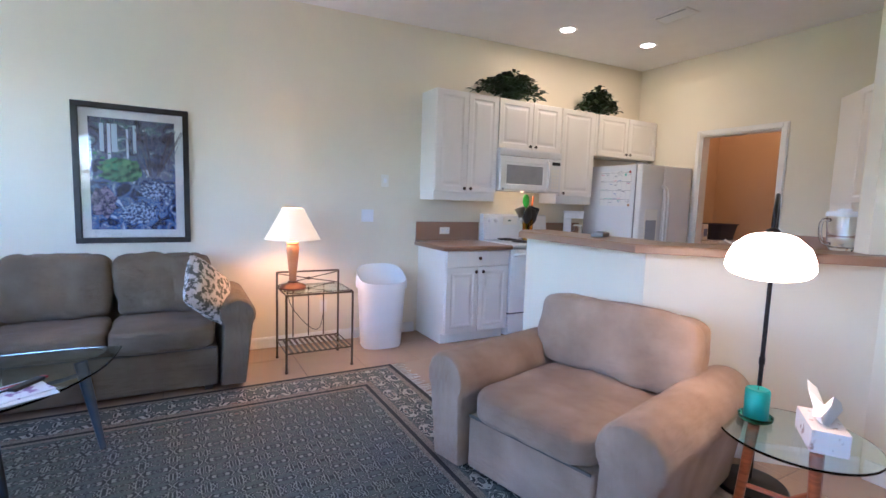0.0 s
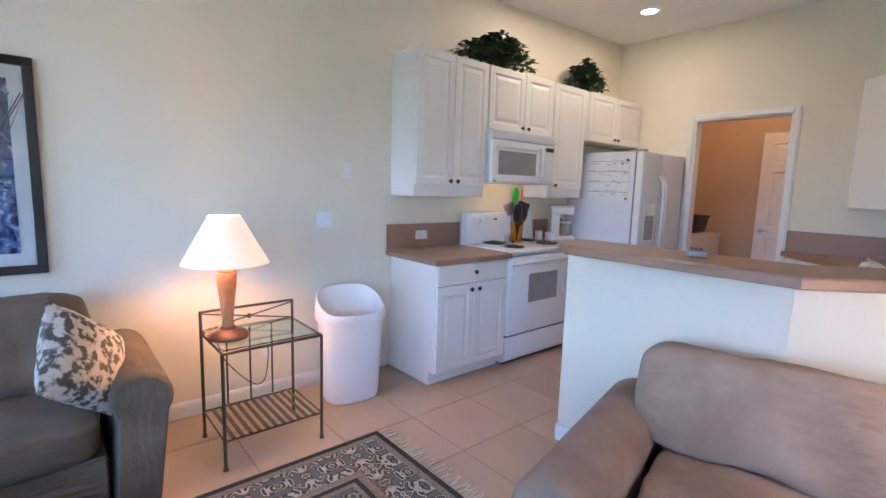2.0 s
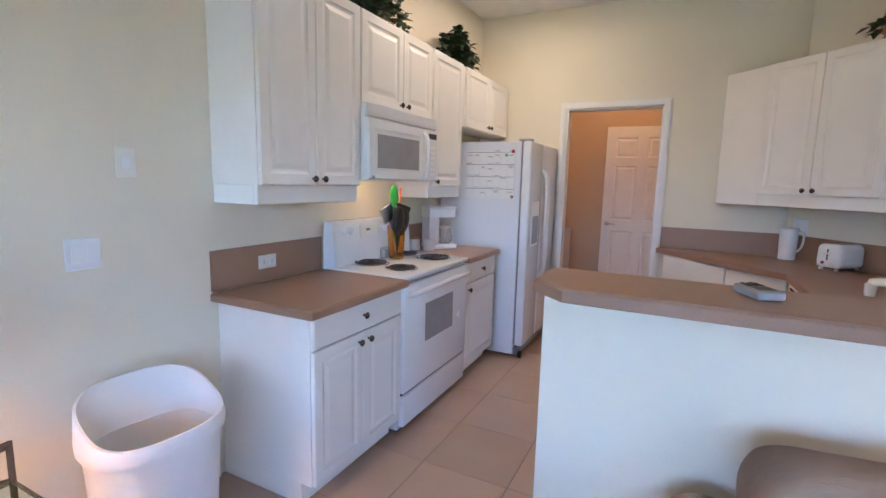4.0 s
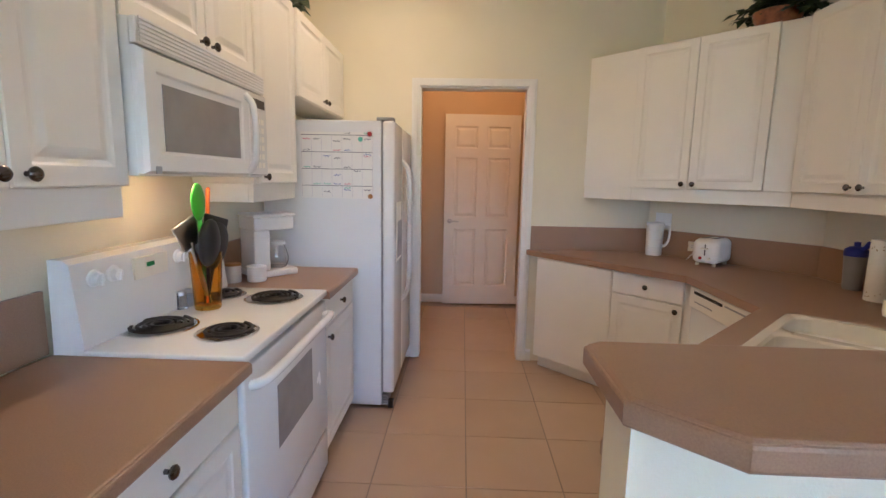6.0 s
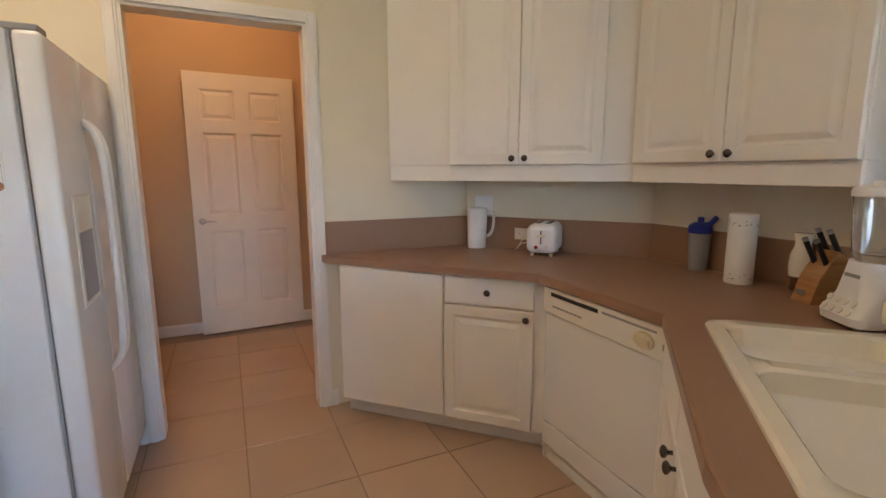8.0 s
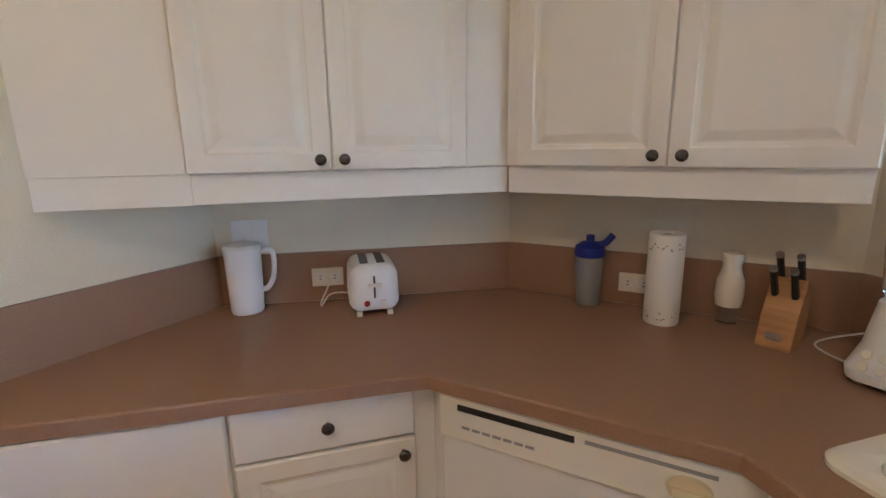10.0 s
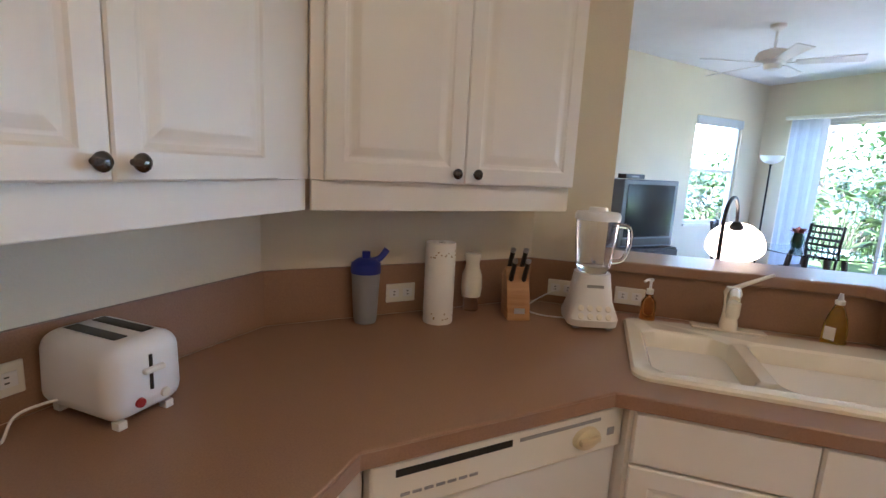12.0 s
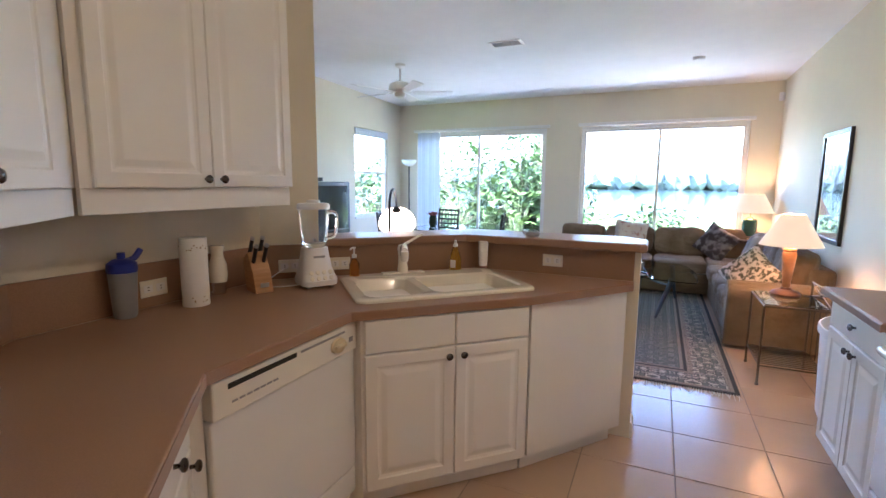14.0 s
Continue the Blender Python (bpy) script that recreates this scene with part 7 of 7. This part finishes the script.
def ivy(x, y, z, wx, wy, h_, n, label, turn_=0, basket=None):
    t = thing("ivy_plant", pose(x, y, z, 0, 0, turn_), label, "plant", "cabinet-top plants")
    st_, lv = bmesh.new(), bmesh.new()
    if basket:
        bm = bmesh.new()
        lathe(bm, [(0, 0), (0.09, 0), (0.12, 0.05), (0.125, 0.09), (0.11, 0.09), (0.08, 0.01), (0, 0.01)], 24)
        part("bowl", bm, basket, t, smooth=True)
    for k in range(n):
        a = rng.uniform(0, 6.283)
        u = rng.uniform(0.15, 1.0)
        ex, ey = math.cos(a) * wx * u, math.sin(a) * wy * u
        ez = max(0.02, h_ * (1 - 0.75 * u * u) * rng.uniform(0.55, 1.0))
        mid = Vector((ex * 0.45, ey * 0.45, ez * 0.85 + 0.02))
        pts = curved([(0, 0, 0.01), mid, (ex, ey, ez)], 4)
        tube(st_, pts, 0.0022, 4, 0.001)
        for q in pts[2:]:
            for _ in range(2):
                b = rng.uniform(0, 6.283)
                leaf(lv, q, (math.cos(b), math.sin(b), rng.uniform(-0.4, 0.7)), rng.uniform(0.045, 0.085), rng.uniform(0.035, 0.055), 0.3, 2)
    for v in lv.verts:
        v.co.z = max(v.co.z, 0.002)
        v.co.y = min(v.co.y, (NY - 0.01 - y) if turn_ == 0 else v.co.y)
    part("stem", st_, TWIG, t)
    part("foliage", lv, IVY, t)


BASKET = two_tone("copper_bowl", (0.35, 0.12, 0.05), (0.18, 0.06, 0.03), 20, 0.4, 0.6, 0.4)
ivy(2.66, 4.19, UT + 0.001, 0.50, 0.14, 0.33, 95, "bushy green silk ivy trailing along the cabinet top")
ivy(3.93, 4.19, UT + 0.001, 0.34, 0.14, 0.36, 75, "bushy green silk ivy on the cabinet top")
ivy(4.08, 1.32, UT + 0.001, 0.26, 0.16, 0.24, 60, "green silk ivy in a copper bowl on the cabinet top", 45, BASKET)

# ---- far side of the living room ----
t = thing("television_stand", pose(-0.18, -1.18, 0), "dark television stand against the wall", "television stand")
part("cabinet", boxes((-0.50, 0.50, -0.30, 0.28, 0.04, 0.70), bevel=0.006), DARKLEG, t)
part("plinth", boxes((-0.48, 0.48, -0.28, 0.25, 0, 0.0395)), BLACK, t)
for x in (-0.49, 0.005):
    part("door", boxes((x, x + 0.485, 0.2805, 0.298, 0.06, 0.68), bevel=0.003), DARKLEG, t)
t = thing("television", pose(-0.18, -1.18, 0.7005), "large grey tube television on the stand", "television")
TVG = mat("silver_grey_plastic", (0.115, 0.13, 0.16), 0.4)
part("cabinet", boxes((-0.42, 0.42, 0.10, 0.26, 0.02, 0.74), bevel=0.012, seg=3), TVG, t)
part("tube_back", boxes((-0.32, 0.32, -0.25, 0.0995, 0.06, 0.66), bevel=0.05, seg=3), TVG, t)
part("screen", boxes((-0.36, 0.36, 0.2605, 0.268, 0.13, 0.69), bevel=0.004), mat("tv_glass", (0.02, 0.025, 0.03), 0.1), t, "dark glass screen")
part("speaker_strip", boxes((-0.38, 0.38, 0.2605, 0.266, 0.04, 0.11), bevel=0.002), BLACK, t)
part("foot", boxes((-0.30, 0.30, -0.15, 0.2, 0, 0.0195)), BLACK, t)
t = thing("cable_box", pose(0.04, -1.02, 1.4412), "small black cable box on top of the television", "cable box")
part("case", boxes((-0.14, 0.14, -0.055, 0.055, 0.004, 0.052), bevel=0.003), BLACK, t)
part("display", boxes((-0.05, 0.05, 0.0553, 0.057, 0.02, 0.036)), GREY, t)

t = thing("torchiere_lamp", pose(-2.78, -1.20, 0), "black torchiere floor lamp with white glass bowl", "floor lamp")
bm = bmesh.new()
lathe(bm, [(0, 0.001), (0.13, 0.001), (0.13, 0.012), (0.02, 0.03), (0.011, 0.04), (0.011, 1.70), (0.02, 1.72), (0, 1.73)], 28)
part("pole", bm, BLACKM, t, smooth=True)
bm = bmesh.new()
lathe(bm, [(0.02, 1.7305), (0.07, 1.745), (0.12, 1.79), (0.14, 1.84), (0.136, 1.84), (0.116, 1.795), (0.06, 1.75), (0, 1.745)], 32)
part("shade", bm, WHITEP, t, "white glass bowl shade", True)

DKWOOD = mat("black_stained_wood", (0.018, 0.014, 0.012), 0.4)
t = thing("dining_table", pose(-1.95, -0.10, 0), "glass-topped dining table on a dark base", "dining table")
bm = bmesh.new()
lathe(bm, [(0, 0.735), (0.55, 0.735), (0.555, 0.741), (0.55, 0.747), (0, 0.747)], 48)
g_ = part("tabletop", bm, TGLASS, t, "round glass top")
g_.visible_shadow = False
for k in range(4):
    a = math.pi / 4 + k * math.pi / 2
    part("leg", tube(bmesh.new(), [(0.35 * math.cos(a), 0.35 * math.sin(a), 0), (0.25 * math.cos(a), 0.25 * math.sin(a), 0.734)], 0.03, 8), DKWOOD, t)


def dining_chair():
    t = thing("dining_chair", pose(0, 0, 0), "black wooden dining chair with a lattice back", "chair", "chairs round the table")
    part("seat", boxes((-0.21, 0.21, -0.20, 0.21, 0.43, 0.475), bevel=0.012), DKWOOD, t)
    for x in (-0.19, 0.19):
        part("leg", boxes((x - 0.018, x + 0.018, -0.195, -0.16, 0, 0.4295), bevel=0.003), DKWOOD, t)
        part("back_post", tube(bmesh.new(), [(x, 0.185, 0), (x, 0.20, 0.45), (x, 0.27, 1.0)], 0.018, 8), DKWOOD, t)
    bk = bmesh.new()
    for k in range(6):
        z = 0.60 + 0.075 * k
        y = 0.20 + (z - 0.45) * 0.127
        box(bk, -0.18, 0.18, y - 0.007, y + 0.007, z - 0.015, z + 0.015)
    part("backrest", bk, DKWOOD, t)
    for k in range(5):
        x = -0.13 + 0.065 * k
        part("slat", tube(bmesh.new(), [(x, 0.215, 0.55), (x, 0.268, 0.985)], 0.009, 6), DKWOOD, t)
    return t


ch = dining_chair()
ch.matrix_world = pose(-2.45, -0.42, 0, 0, 0, 90 - 8)
copy_thing(ch, pose(-1.75, 0.62, 0, 0, 0, 12))
copy_thing(ch, pose(-1.50, -0.72, 0, 0, 0, 205))
t = thing("flower_vase", pose(-2.02, -0.35, 0.7478), "dark vase with reddish dried flowers on the dining table", "vase")
bm = bmesh.new()
lathe(bm, [(0, 0), (0.05, 0), (0.07, 0.06), (0.06, 0.15), (0.045, 0.18), (0.04, 0.18), (0, 0.02)], 22)
part("vase", bm, mat("dark_green_glaze", (0.02, 0.05, 0.03), 0.2), t, smooth=True)
bm = bmesh.new()
for k in range(60):
    a, b = rng.uniform(0, 6.283), rng.uniform(0.2, 1.2)
    leaf(bm, (0.03 * math.cos(a), 0.03 * math.sin(a), 0.17), (math.cos(a), math.sin(a), b * 1.6), rng.uniform(0.06, 0.12), 0.03, 0.2, 2)
part("flowers", bm, mat("dried_red_flower", (0.25, 0.07, 0.06), 0.8, vary=0.3), t)
